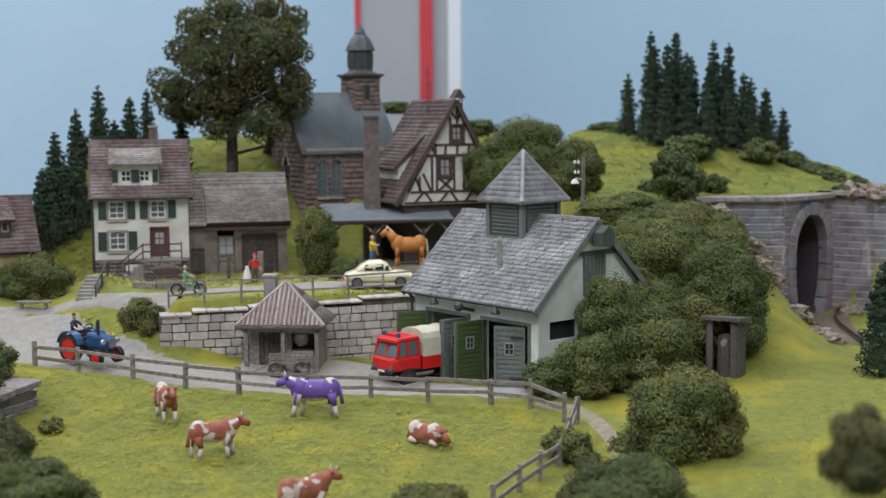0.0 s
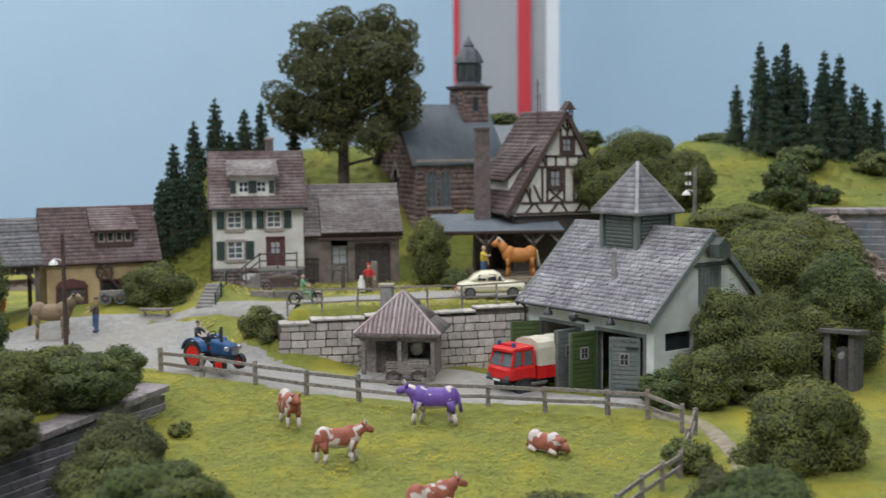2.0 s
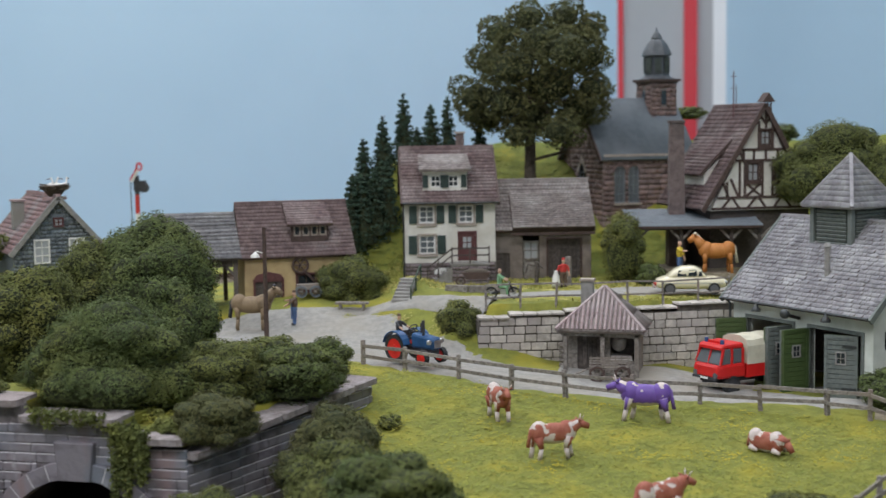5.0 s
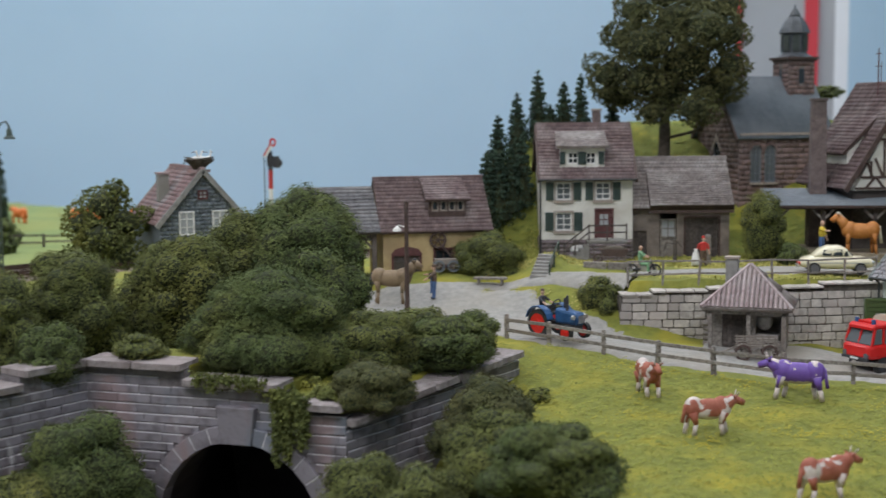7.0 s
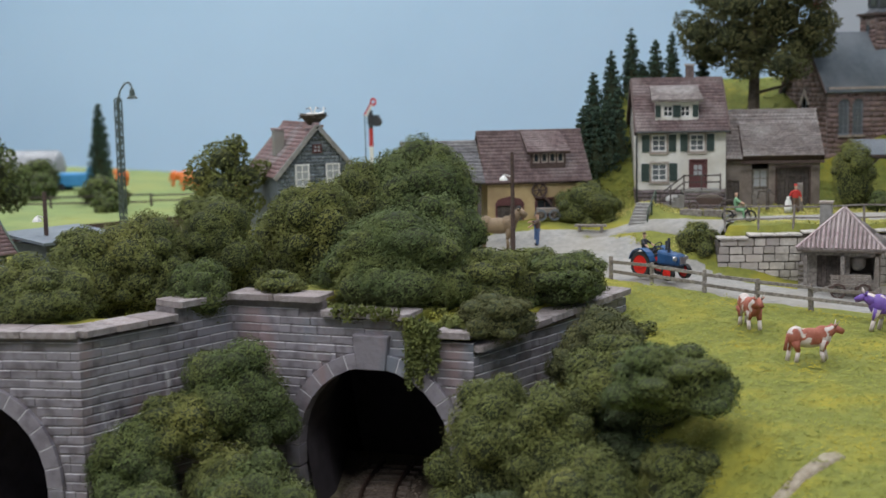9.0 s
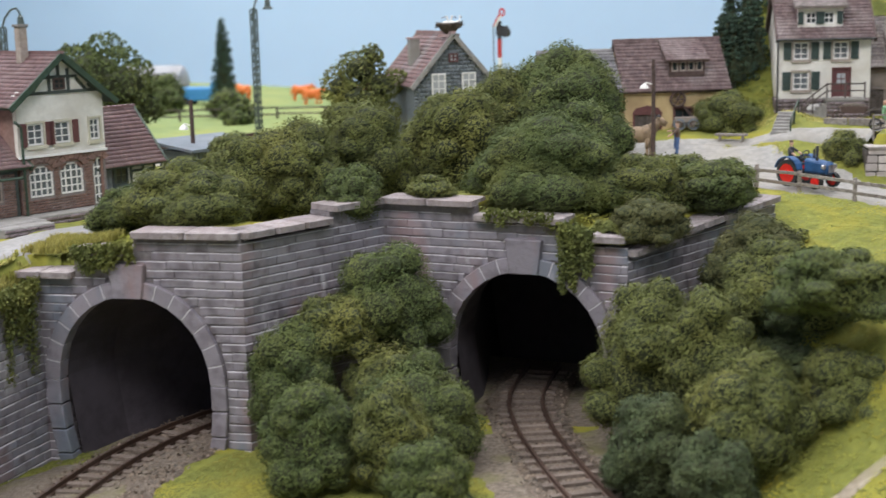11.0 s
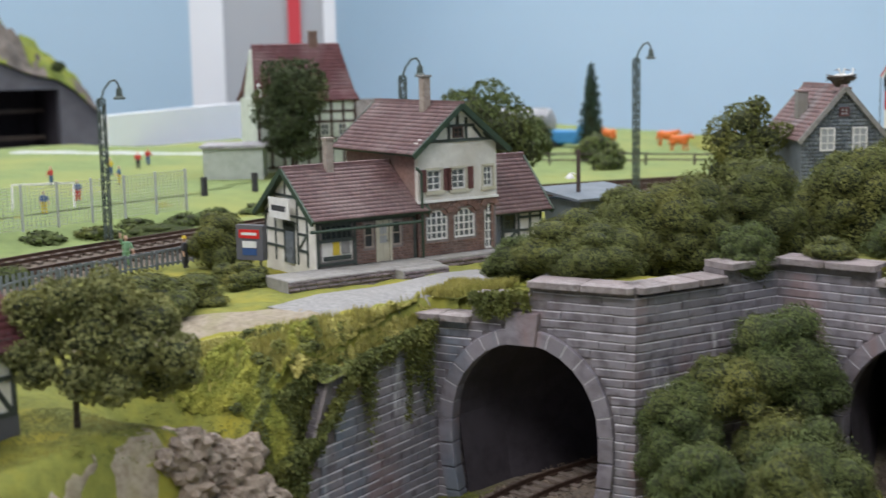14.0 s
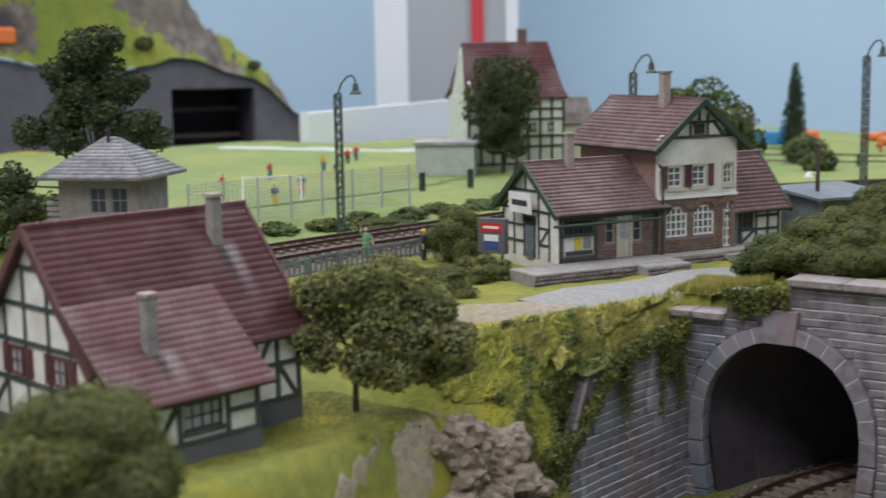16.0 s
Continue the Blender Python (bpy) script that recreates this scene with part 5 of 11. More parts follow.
def annex_barn():
    h = thing("farm_annex", place(-19.36, 96.13, 11.8, 15), "grey-brown rendered barn annex with an old tiled roof and plank gates", "barn")
    W, D = 7.8, 6.4
    ops = [(0.75, 1.75, 0.05, 2.05), (2.7, 3.95, 0.05, 3.4), (4.6, 7.0, 0.05, 3.0)]
    f = wall("front_wall", M["graywall"], h, (0, 0), (W, 0), -0.5, 3.9, ops)
    door(f, *ops[0], M["plank"], M["graywall"], planks=4)
    door(f, *ops[2], M["plank"], M["timber"], planks=8, depth=0.15)
    window(f, 2.75, 3.9, 1.5, 2.9, 2, 2, frame=M["oldwood"], pane=M["palepane"])
    bm = bmesh.new()
    box(bm, 2.75, 3.9, 0.15, 0.25, 0.05, 1.5)
    part("plank_hatch", bm, M["oldwood"], h)
    zr = 7.3
    wall("side_wall", M["graywall"], h, (W, 0), (W, D), -0.5, 3.9, gable=(D / 2, zr - 0.2))
    wall("side_wall", M["graywall"], h, (0, D), (0, 0), -0.5, 3.9)
    wall("back_wall", M["graywall"], h, (W, D), (0, D), -0.5, 3.9)
    bm = bmesh.new()
    box(bm, 0.3, W - 0.3, 3.0, 3.2, 0, 3.6)
    part("inner_wall", bm, M["plank"], h)
    gable_roof(h, -0.2, W, 0, D, 4.2, zr, M["tile_old"], (0.3, 0.5), "x", 0.36, 0.28, 31, ripple=0.04, edge=M["timber"])
    roof(h, (1.9, -0.8, 3.95), (W + 0.2, -0.8, 3.95), (W + 0.2, 1.75, 6.4), (1.9, 1.75, 6.4), M["tile_old"], 0.22, 0.26, seed=33, ripple=0.05, name="canopy_roof", thick=0.42, edge=M["timber"])
    bar("canopy_edge", M["timber"], h, (1.8, -0.75, 3.5), (W + 0.2, -0.75, 3.5), 0.12, 0.2)
    bm = bmesh.new()
    box(bm, W + 0.02, W + 0.1, -0.2, 3.4, 4.0, 4.1)
    part("verge_flashing", bm, M["concrete"], h)


def church():
    h = thing("church", place(-11.9, 110.0, 16.3, 32), "red sandstone village church with a slate roof and lantern tower", "church")
    L, D, ze, zr = 8.4, 7.4, 4.45, 9.0
    ops = [(1.05, 2.05, 0.4, 3.4), (2.35, 3.35, 0.4, 3.4)]
    f = wall("side_wall", M["mortar"], h, (0, 0), (L, 0), -2, ze, ops)
    for o in ops:
        window(f, *o, 2, 4, frame=M["slate"], pane=M["glass"], bars=0.05)
        for k in range(7):
            t0, t1 = math.pi * k / 7, math.pi * (k + 1) / 7
            c, r0 = (o[0] + o[1]) / 2, (o[1] - o[0]) / 2
            bm = bmesh.new()
            prism(bm, [(c + r0 * math.cos(t0), -0.1, o[3] - 0.4 + r0 * math.sin(t0)), (c + (r0 + 0.2) * math.cos(t0), -0.1, o[3] - 0.4 + (r0 + 0.2) * math.sin(t0)), (c + (r0 + 0.2) * math.cos(t1), -0.1, o[3] - 0.4 + (r0 + 0.2) * math.sin(t1)), (c + r0 * math.cos(t1), -0.1, o[3] - 0.4 + r0 * math.sin(t1))], (0, 0.1, 0))
            part("arch_stone", bm, M["church"], f)
        block("window_ledge", M["stonetrim"], f, ((o[0] + o[1]) / 2, -0.1, o[2] - 0.1), (1.2, 0.35, 0.16))
    coursed(f, "side_masonry", M["church"], L, ze + 2, place(0, 0, -2), 0.42, 0.95, 5, holes=[(o[0], o[1], o[2] + 2, o[3] + 2) for o in ops])
    gops = [(2.9, 4.2, 0.2, 3.6)]
    g = wall("gable_wall", M["mortar"], h, (0, D), (0, 0), -2, ze, gops, gable=(D / 2, zr))
    window(g, *gops[0], 2, 5, frame=M["slate"], pane=M["darkpane"], bars=0.05)
    coursed(g, "gable_masonry", M["church"], D, ze + 2, place(0, 0, -2), 0.42, 0.95, 6, holes=[(2.9, 4.2, 2.2, 5.6)], gable=(D / 2, zr + 2))
    bm = bmesh.new()
    for sgn in (-1, 1):
        prism(bm, [(3.55, -0.1, 4.4), (3.55 + sgn * 0.9, -0.1, 3.0), (3.55 + sgn * 0.65, -0.1, 2.9), (3.55, -0.1, 4.0)], (0, 0.12, 0))
    part("pointed_arch", bm, M["stonetrim"], g)
    wall("back_wall", M["church"], h, (L, D), (0, D), -2, ze)
    wall("east_wall", M["church"], h, (L, 0), (L, D), -2, ze, gable=(D / 2, zr))
    ov, k = 0.4, (zr + 0.15 - ze) / (D / 2)
    zl = ze - 0.35 * k
    for e0, e1, r1, r0 in (((-ov, -0.35, zl), (L + ov, -0.35, zl), (L + ov, D / 2, zr + 0.15), (-ov, D / 2, zr + 0.15)), ((L + ov, D + 0.35, zl), (-ov, D + 0.35, zl), (-ov, D / 2, zr + 0.15), (L + ov, D / 2, zr + 0.15))):
        roof(h, e0, e1, r1, r0, M["slate"], 9.0, 12.0, seed=8, ripple=0.0, lift=0.03)
    bar("verge_board", M["timber"], h, (-ov - 0.02, -0.4, zl - 0.15), (-ov - 0.02, D / 2, zr - 0.02), 0.12, 0.3)
    bar("verge_board", M["timber"], h, (-ov - 0.02, D + 0.4, zl - 0.15), (-ov - 0.02, D / 2, zr - 0.02), 0.12, 0.3)
    bar("cornice", M["stonetrim"], h, (0, -0.12, ze - 0.1), (L, -0.12, ze - 0.1), 0.3, 0.2)
    # tower
    tx, ty, s = 7.1, D / 2, 1.24
    bm = bmesh.new()
    box(bm, tx - s, tx + s, ty - s, ty + s, ze, 10.4)
    tw = part("tower", bm, M["mortar"], h)
    for i, (ax, ay, rz) in enumerate(((tx - s, ty - s, 0), (tx - s, ty + s, -90))):
        coursed(tw, "tower_masonry", M["church"], 2 * s, 10.4 - ze, place(ax, ay, ze, rz), 0.4, 0.8, 40 + i, holes=[(0.98, 1.5, 4.1, 5.4)])
        bm = bmesh.new()
        box(bm, 1.0, 1.48, -0.03, 0.02, 4.1, 5.3)
        part("belfry_slit", bm, M["darkpane"], tw, at=place(ax, ay, ze, rz))
    bm = bmesh.new()
    for a, z0, z1 in ((s + 0.12, 10.4, 10.55), (s + 0.28, 10.55, 10.75)):
        box(bm, tx - a, tx + a, ty - a, ty + a, z0, z1)
    part("tower_cornice", bm, M["timber"], tw)
    bm = bmesh.new()
    lathe(bm, [(1.62, 10.75), (1.25, 10.95), (1.1, 11.1), (1.1, 12.7), (1.36, 12.78), (1.3, 12.95), (1.16, 13.3), (0.92, 13.75), (0.66, 14.05), (0.46, 14.2), (0.5, 14.3), (0.34, 14.6), (0.12, 14.85), (0.03, 15.2)], 8, (tx, ty))
    lan = part("lantern", bm, M["darkslate"], h)
    bm = bmesh.new()
    for i in range(8):
        t = 6.2832 * (i + 0.5) / 8
        box(bm, -0.27, 0.27, -0.03, 0.03, 11.3, 12.6, Matrix.Translation((tx + 1.08 * math.cos(t), ty + 1.08 * math.sin(t), 0)) @ Matrix.Rotation(t + 1.5708, 4, "Z"))
    part("louvre", bm, M["gtimber"], lan)


def timbered_house():
    h = thing("timbered_house", place(0.6, 100.2, 11.9, 24), "tall half-timbered gable house with white infill and brown tiled roof", "house")
    l, r, zb, za = -4.4, 3.9, 4.9, 12.5
    D = 8.5
    # gable wall in its own frame: u from the left corner
    ops = [(3.25, 4.15, 7.0, 8.35), (5.45, 6.35, 7.0, 8.35), (4.25, 5.05, 9.65, 10.75)]
    bm = bmesh.new()

    def edge(z):
        t = (z - zb) / (za - zb)
        return (0.35 - 0.35 * t + t * 4.4, 8.3 - t * 3.9)
    zs = sorted({zb, za, *[o[2] for o in ops], *[o[3] for o in ops]})
    for z0, z1 in zip(zs, zs[1:]):
        (a0, b0), (a1, b1) = edge(z0), edge(z1)
        cuts = sorted([(o[0], o[1]) for o in ops if o[2] <= z0 and o[3] >= z1])
        left0, left1 = a0, a1
        for c0, c1 in cuts:
            prism(bm, [(left0, 0, z0), (c0, 0, z0), (c0, 0, z1), (left1, 0, z1)], (0, 0.35, 0))
            left0 = left1 = c1
        pts = [(left0, 0, z0), (b0, 0, z0), (b1, 0, z1), (left1, 0, z1)]
        prism(bm, pts if z1 < za else pts[:3], (0, 0.35, 0))
    f = part("gable_wall", bm, M["white"], h, at=place(l, 0, 0))
    for o in ops:
        window(f, *o, 2, 2, frame=M["timber"], pane=M["palepane"], trim=M["timber"])
    T = []
    for z in (5.05, 5.85, 8.55, 9.35, 6.95):
        if z == 6.95:
            continue
        a, b = edge(z)
        T.append((a, z, b, z))
    for u in (1.6, 2.6, 3.0, 4.4, 5.2, 6.6, 7.2):
        T.append((u, 5.85, u, min(8.55, 99)) if edge(8.4)[0] < u < edge(8.4)[1] else (u, 5.85, u, 7.0))
    for u in (2.9, 3.7, 4.65, 5.6, 6.4):
        T.append((u, 8.55, u, 9.35))
    T += [(4.1, 9.35, 4.1, 11.4), (5.2, 9.35, 5.2, 11.4), (4.65, 10.9, 4.65, 12.2)]
    T += [(3.1, 5.9, 4.3, 6.9), (4.3, 5.9, 3.1, 6.9), (5.3, 5.9, 6.5, 6.9), (6.5, 5.9, 5.3, 6.9), (1.7, 5.9, 1.3, 6.9), (2.5, 5.9, 1.9, 7.2)]
    T += [(1.2, 5.05, 1.9, 5.85), (2.6, 5.05, 2.0, 5.85), (3.2, 5.05, 3.9, 5.85), (4.7, 5.05, 4.1, 5.85), (5.3, 5.05, 5.9, 5.85), (6.7, 5.05, 6.1, 5.85)]
    T += [(2.9, 8.6, 2.55, 9.3), (6.4, 8.6, 6.7, 9.3), (4.65, 11.2, 4.1, 11.9), (4.65, 11.2, 5.1, 11.9)]
    T += [(3.1, 6.95, 4.3, 6.95), (5.3, 6.95, 6.5, 6.95)]
    frame_timbers(f, M["timber"], T, 0.17)
    bm = bmesh.new()
    box(bm, l + 0.4, r, 0.3, D, 0, zb + 0.1)
    part("ground_storey", bm, M["plank"], h)
    wall("side_wall", M["white"], h, (l + 0.4, D), (l + 0.4, 0.3), zb, 6.0)
    wall("back_wall", M["white"], h, (r, D), (l + 0.4, D), zb, 6.0, gable=(4, za - 0.3))
    e = -0.45
    roof(h, (l - 0.5, D, zb + 0.15), (l - 0.5, e, zb + 0.15), (0, e, za + 0.25), (0, D, za + 0.25), M["tile_brown"], 0.36, 0.27, seed=51, edge=M["timber"])
    roof(h, (r + 0.35, e, zb + 0.15), (r + 0.35, D, zb + 0.15), (0, D, za + 0.25), (0, e, za + 0.25), M["tile_brown"], 0.36, 0.27, seed=52, edge=M["timber"])
    bar("verge_board", M["timber"], h, (l - 0.5, e - 0.03, zb), (0, e - 0.03, za + 0.1), 0.14, 0.34)
    bar("verge_board", M["timber"], h, (r + 0.35, e - 0.03, zb), (0, e - 0.03, za + 0.1), 0.14, 0.34)
    # long catslide dormer on the left slope
    bm = bmesh.new()
    prism(bm, [(-3.9, 1.6, 5.9), (-2.0, 1.6, 9.3), (-3.9, 1.6, 7.6)], (0, 0.25, 0))
    part("dormer_cheek", bm, M["white"], h)
    bm = bmesh.new()
    prism(bm, [(-3.9, 1.7, 5.9), (-3.9, 1.7, 7.6), (-3.9, 6.6, 7.6), (-3.9, 6.6, 5.9)], (0.25, 0, 0))
    part("dormer_front", bm, M["white"], h)
    roof(h, (-4.4, 6.8, 7.5), (-4.4, 1.35, 7.5), (-1.1, 1.35, 10.75), (-1.1, 6.8, 10.75), M["tile_brown"], 0.36, 0.27, seed=53, name="dormer_roof", edge=M["timber"])
    # little bell turret on the ridge
    t = (0.55, 0.6)
    bm = bmesh.new()
    box(bm, t[0] - 0.32, t[0] + 0.32, t[1] - 0.3, t[1] + 0.3, za - 1.6, za - 0.05)
    tur = part("turret", bm, M["timber"], h)
    for sx, sy in ((-0.27, -0.24), (0.27, -0.24), (-0.27, 0.24), (0.27, 0.24)):
        bar("turret_post", M["timber"], tur, (t[0] + sx, t[1] + sy, za - 0.1), (t[0] + sx, t[1] + sy, za + 0.4), 0.1, 0.1)
    bm = bmesh.new()
    for p in ([(t[0] - 0.5, 0.1, za + 0.32), (t[0] + 0.5, 0.1, za + 0.32), (t[0], 0.1, za + 1.0)],):
        prism(bm, p, (0, 1.0, 0))
    part("turret_roof", bm, M["timber"], tur)
    # aerial
    bm = bmesh.new()
    rod(bm, (-0.7, 3.5, za - 1), (-0.7, 3.5, za + 2.7), 0.045, n=5)
    rod(bm, (-0.95, 3.5, za + 2.3), (-0.45, 3.5, za + 2.3), 0.03, n=5)
    rod(bm, (-0.95, 3.5, za + 1.4), (-0.45, 3.5, za + 1.4), 0.03, n=5)
    rod(bm, (-0.48, 3.5, za + 0.0), (-0.48, 3.5, za + 1.7), 0.03, n=5)
    part("aerial", bm, M["redtrim"], h)


def smithy():
    """The open forge before the timbered house: a slate lean-to on posts, with a tall brick stack."""
    h = thing("forge_shelter", place(-8.5, 96.2, 11.7, 10), "open timber shelter with a slate lean-to roof and tall brick stack", "shelter")
    roof(h, (-0.3, -0.4, 4.15), (9.2, -0.4, 4.15), (9.2, 6.0, 5.0), (-0.3, 6.0, 5.0), M["slate"], 0.6, 0.55, seed=61, ripple=0.008, edge=M["timber"])
    for x, y in ((0.2, 0.2), (0.2, 2.6), (0.2, 5.4), (3.4, 0.2), (7.0, 0.2), (9.0, 0.2)):
        bar("post", M["plank"], h, (x, y, -0.2), (x, y, 4.1 + 0.11 * y), 0.26, 0.26)
        if y < 1:
            for s in (-1, 1):
                bar("brace", M["oldwood"], h, (x, y, 3.1), (x + s * 0.9, y, 4.0), 0.14, 0.16)
    bar("beam", M["plank"], h, (0, 0.2, 3.98), (9.2, 0.2, 3.98), 0.24, 0.26)
    bar("beam", M["plank"], h, (0.2, 0.2, 3.98), (0.2, 5.8, 4.5), 0.24, 0.26)
    bm = bmesh.new()
    box(bm, 3.0, 9.0, 5.2, 5.5, -0.3, 4.5)
    part("back_wall", bm, M["plank"], h)
    bm = bmesh.new()
    prism(bm, [(2.4, -1.6, 0.1), (9.2, -1.6, 0.1), (9.2, 5.2, 0.1), (2.4, 5.2, 0.1)], (0, 0, 0.75))
    part("earth_floor", bm, M["earth"], h)
    bm = bmesh.new()
    v = box(bm, 2.95, 4.25, 3.5, 4.7, 0, 11.6)
    for p in v[4:]:
        p.co.x += (3.6 - p.co.x) * 0.22
        p.co.y += (4.1 - p.co.y) * 0.22
    c = part("chimney", bm, M["stack"], h)
    block("chimney_cap", M["stack"], c, (3.6, 4.1, 11.65), (1.2, 1.1, 0.22), shape="block")


def fire_station():
    h = thing("fire_station", place(-1.95, 83.6, 7.55, -48.5), "white fire station, grey slate roof, hose tower, open green doors", "fire station")
    L, D, ze, zr = 11.6, 9.4, 5.3, 9.75
    ops = [(1.3, 5.1, -0.5, 3.75), (6.5, 10.4, -0.5, 3.75)]
    f = wall("front_wall", M["fwhite"], h, (0.2, 0.3), (L - 0.2, 0.3), -0.5, ze, ops, thick=0.4)
    for o in ops:
        bm = bmesh.new()
        for a, b, c, d in ((o[0] - 0.2, o[0], -0.3, 3.95), (o[1], o[1] + 0.2, -0.3, 3.95), (o[0], o[1], 3.75, 3.95)):
            box(bm, a, b, -0.08, 0.3, c, d)
        part("door_frame", bm, M["greendoor"], f)
    g = wall("gable_wall", M["fwhite"], h, (L - 0.2, 0.3), (L - 0.2, D), -0.5, ze, [(0.9, 3.2, 2.9, 4.0)], gable=(D / 2 - 0.2, zr - 0.15), thick=0.4)
    bm = bmesh.new()
    box(bm, 0.9, 3.2, 0.25, 0.3, 2.9, 4.0)
    part("window_pane", bm, M["darkpane"], g)
    bm = bmesh.new()
    box(bm, 3.6, 5.4, -0.12, 0.05, 5.4, 7.7)
    part("loft_hatch", bm, M["greendoor"], g)
    for k in range(6):
        block("hatch_board", M["greendoor"], g, (3.76 + k * 0.3, -0.15, 6.55), (0.26, 0.06, 2.2))
    bar("hoist_beam", M["gtimber"], g, (4.5, -1.2, 8.4), (4.5, 0.5, 8.4), 0.25, 0.3)
    bar("gable_beam", M["gtimber"], g, (2.6, -0.1, 7.8), (6.4, -0.1, 7.8), 0.2, 0.25)
    wall("side_wall", M["fwhite"], h, (0.2, D), (0.2, 0.3), -0.5, ze, gable=(D / 2 - 0.2, zr - 0.15), thick=0.4)
    wall("back_wall", M["fwhite"], h, (L - 0.2, D), (0.2, D), -0.5, ze)
    bm = bmesh.new()
    box(bm, 0.6, L - 0.6, 5.5, 5.7, -0.3, 5.1)
    part("inner_wall", bm, M["plank"], h)
    bm = bmesh.new()
    box(bm, 0.3, L - 0.3, 0.4, 5.6, -0.5, 0.03)
    part("garage_floor", bm, M["concrete"], h)
    gable_roof(h, 0.2, L - 0.2, 0.1, D, ze, zr, M["tile_grey"], (0.4, 0.5), "x", 0.31, 0.3, 71, ripple=0.055, edge=M["timber"], verge=M["greendoor"], lift=0.07)
    ym = D / 2 + 0.05
    bm = bmesh.new()
    prism(bm, [(L + 0.3, ym - 0.5, zr - 1.5), (L + 0.3, ym + 0.5, zr - 1.5), (L + 0.3, ym + 0.5, zr - 0.7), (L + 0.3, ym, zr - 0.3), (L + 0.3, ym - 0.5, zr - 0.7)], (0.8, 0, 0))
    part("hoist_housing", bm, M["gtimber"], h)
    # hose tower
    tx, ty, s = 5.35, ym + 0.1, 1.5
    bm = bmesh.new()
    box(bm, tx - s, tx + s, ty - s, ty + s, 7.0, 10.85)
    tw = part("hose_tower", bm, M["gtimber"], h)
    for rz in range(4):
        for i in range(11):
            z = 8.15 + i * 0.24
            ob = block("louvre_slat", M["greendoor"], tw, (0, 0, 0), (2.3, 0.14, 0.16))
            ob.matrix_basis = place(tx, ty, z, 90 * rz) @ place(0, -s - 0.04, 0, 0, 25) @ Matrix.Diagonal((2.3, 0.14, 0.16, 1))
    for sx in (-1, 1):
        for sy in (-1, 1):
            bar("corner_post", M["greendoor"], tw, (tx + sx * s, ty + sy * s, 7.1), (tx + sx * s, ty + sy * s, 10.85), 0.3, 0.3)
    o = 2.05
    c = [(tx - o, ty - o), (tx + o, ty - o), (tx + o, ty + o), (tx - o, ty + o)]
    for i in range(4):
        a, b = c[i], c[(i + 1) % 4]
        roof(h, (*a, 10.6), (*b, 10.6), (tx, ty, 13.7), (tx, ty, 13.7), M["tile_grey"], 0.36, 0.4, seed=80 + i, ripple=0.02, name="tower_roof", lift=0.05)
        bar("hip_tile", M["tile_grey"], tw, (*a, 10.68), (tx, ty, 13.75), 0.2, 0.12)
    # stove pipe on the slope
    bm = bmesh.new()
    rod(bm, (6.7, 1.6, 6.1), (6.7, 1.6, 8.4), 0.17, n=8)
    rod(bm, (6.7, 1.6, 8.4), (6.7, 1.6, 8.62), 0.26, 0.12, n=8)
    part("stove_pipe", bm, M["concrete"], h)
    # lamps and siren along the eave
    for u in (3.1, 8.7):
        bm = bmesh.new()
        rod(bm, (u, 0.2, 4.75), (u, -0.5, 4.8), 0.06, n=6)
        lathe(bm, [(0.3, 4.37), (0.27, 4.5), (0.1, 4.75), (0.06, 4.85)], 10, (u, -0.55))
        part("wall_lamp", bm, M["metal"], h)
    bm = bmesh.new()
    rod(bm, (5.9, 0.2, 4.2), (5.9, -0.9, 4.5), 0.1, n=8)
    ball(bm, (5.9, -0.95, 4.55), 0.3, 2)
    part("siren", bm, M["metal"], h)
    bm = bmesh.new()
    rod(bm, (0.1, 0.1, -0.2), (0.1, 0.1, 4.5), 0.08, n=6)
    rod(bm, (0.1, 0.1, 4.5), (0.1, -0.4, 4.9), 0.08, n=6)
    rod(bm, (-0.1, -0.5, 4.85), (L + 0.1, -0.5, 4.85), 0.08, n=6)
    part("downpipe", bm, M["metal"], h)
    # the four open leaves: hinge u, turn, colour
    for u, ang, mat, sg in ((1.3, -115, "brightgreen", 1), (5.1, -88, "greendoor", -1), (6.5, -95, "brightgreen", 1), (10.4, -32, "greendoor", -1)):
        w = 1.85
        leaf_at = place(u, 0.25, 0, ang if sg > 0 else -ang)
        bm = bmesh.new()
        x0, x1 = (0, w) if sg > 0 else (-w, 0)
        box(bm, x0, x1, -0.09, 0.09, 0.05, 3.7)
        lf = part("door_leaf", bm, M[mat], h, at=leaf_at)
        for k in range(13):
            z = 0.16 + k * 0.275
            for yy in (-0.12, 0.12):
                block("board", M["greendoor" if yy < 0 else "brightgreen"], lf, ((x0 + x1) / 2, yy, z + 0.12), (w - 0.34, 0.06, 0.24))
        for a, b, c, d in ((x0, x0 + 0.17, 0.05, 3.7), (x1 - 0.17, x1, 0.05, 3.7), (x0 + 0.17, x1 - 0.17, 0.05, 0.2), (x0 + 0.17, x1 - 0.17, 3.55, 3.7)):
            block("stile", M["greendoor"], lf, ((a + b) / 2, -0.1, (c + d) / 2), (b - a, 0.16, d - c))
            block("stile", M["brightgreen"], lf, ((a + b) / 2, 0.1, (c + d) / 2), (b - a, 0.16, d - c))
        cx = (x0 + x1) / 2
        bm = bmesh.new()
        for a, b, c, d in ((-0.3, -0.22, 2.05, 2.8), (0.22, 0.3, 2.05, 2.8), (-0.22, 0.22, 2.05, 2.13), (-0.22, 0.22, 2.72, 2.8), (-0.02, 0.02, 2.13, 2.72), (-0.22, 0.22, 2.4, 2.44)):
            box(bm, cx + a, cx + b, -0.2, 0.2, c, d)
        wf = part("window_frame", bm, M["concrete"], lf)
        bm = bmesh.new()
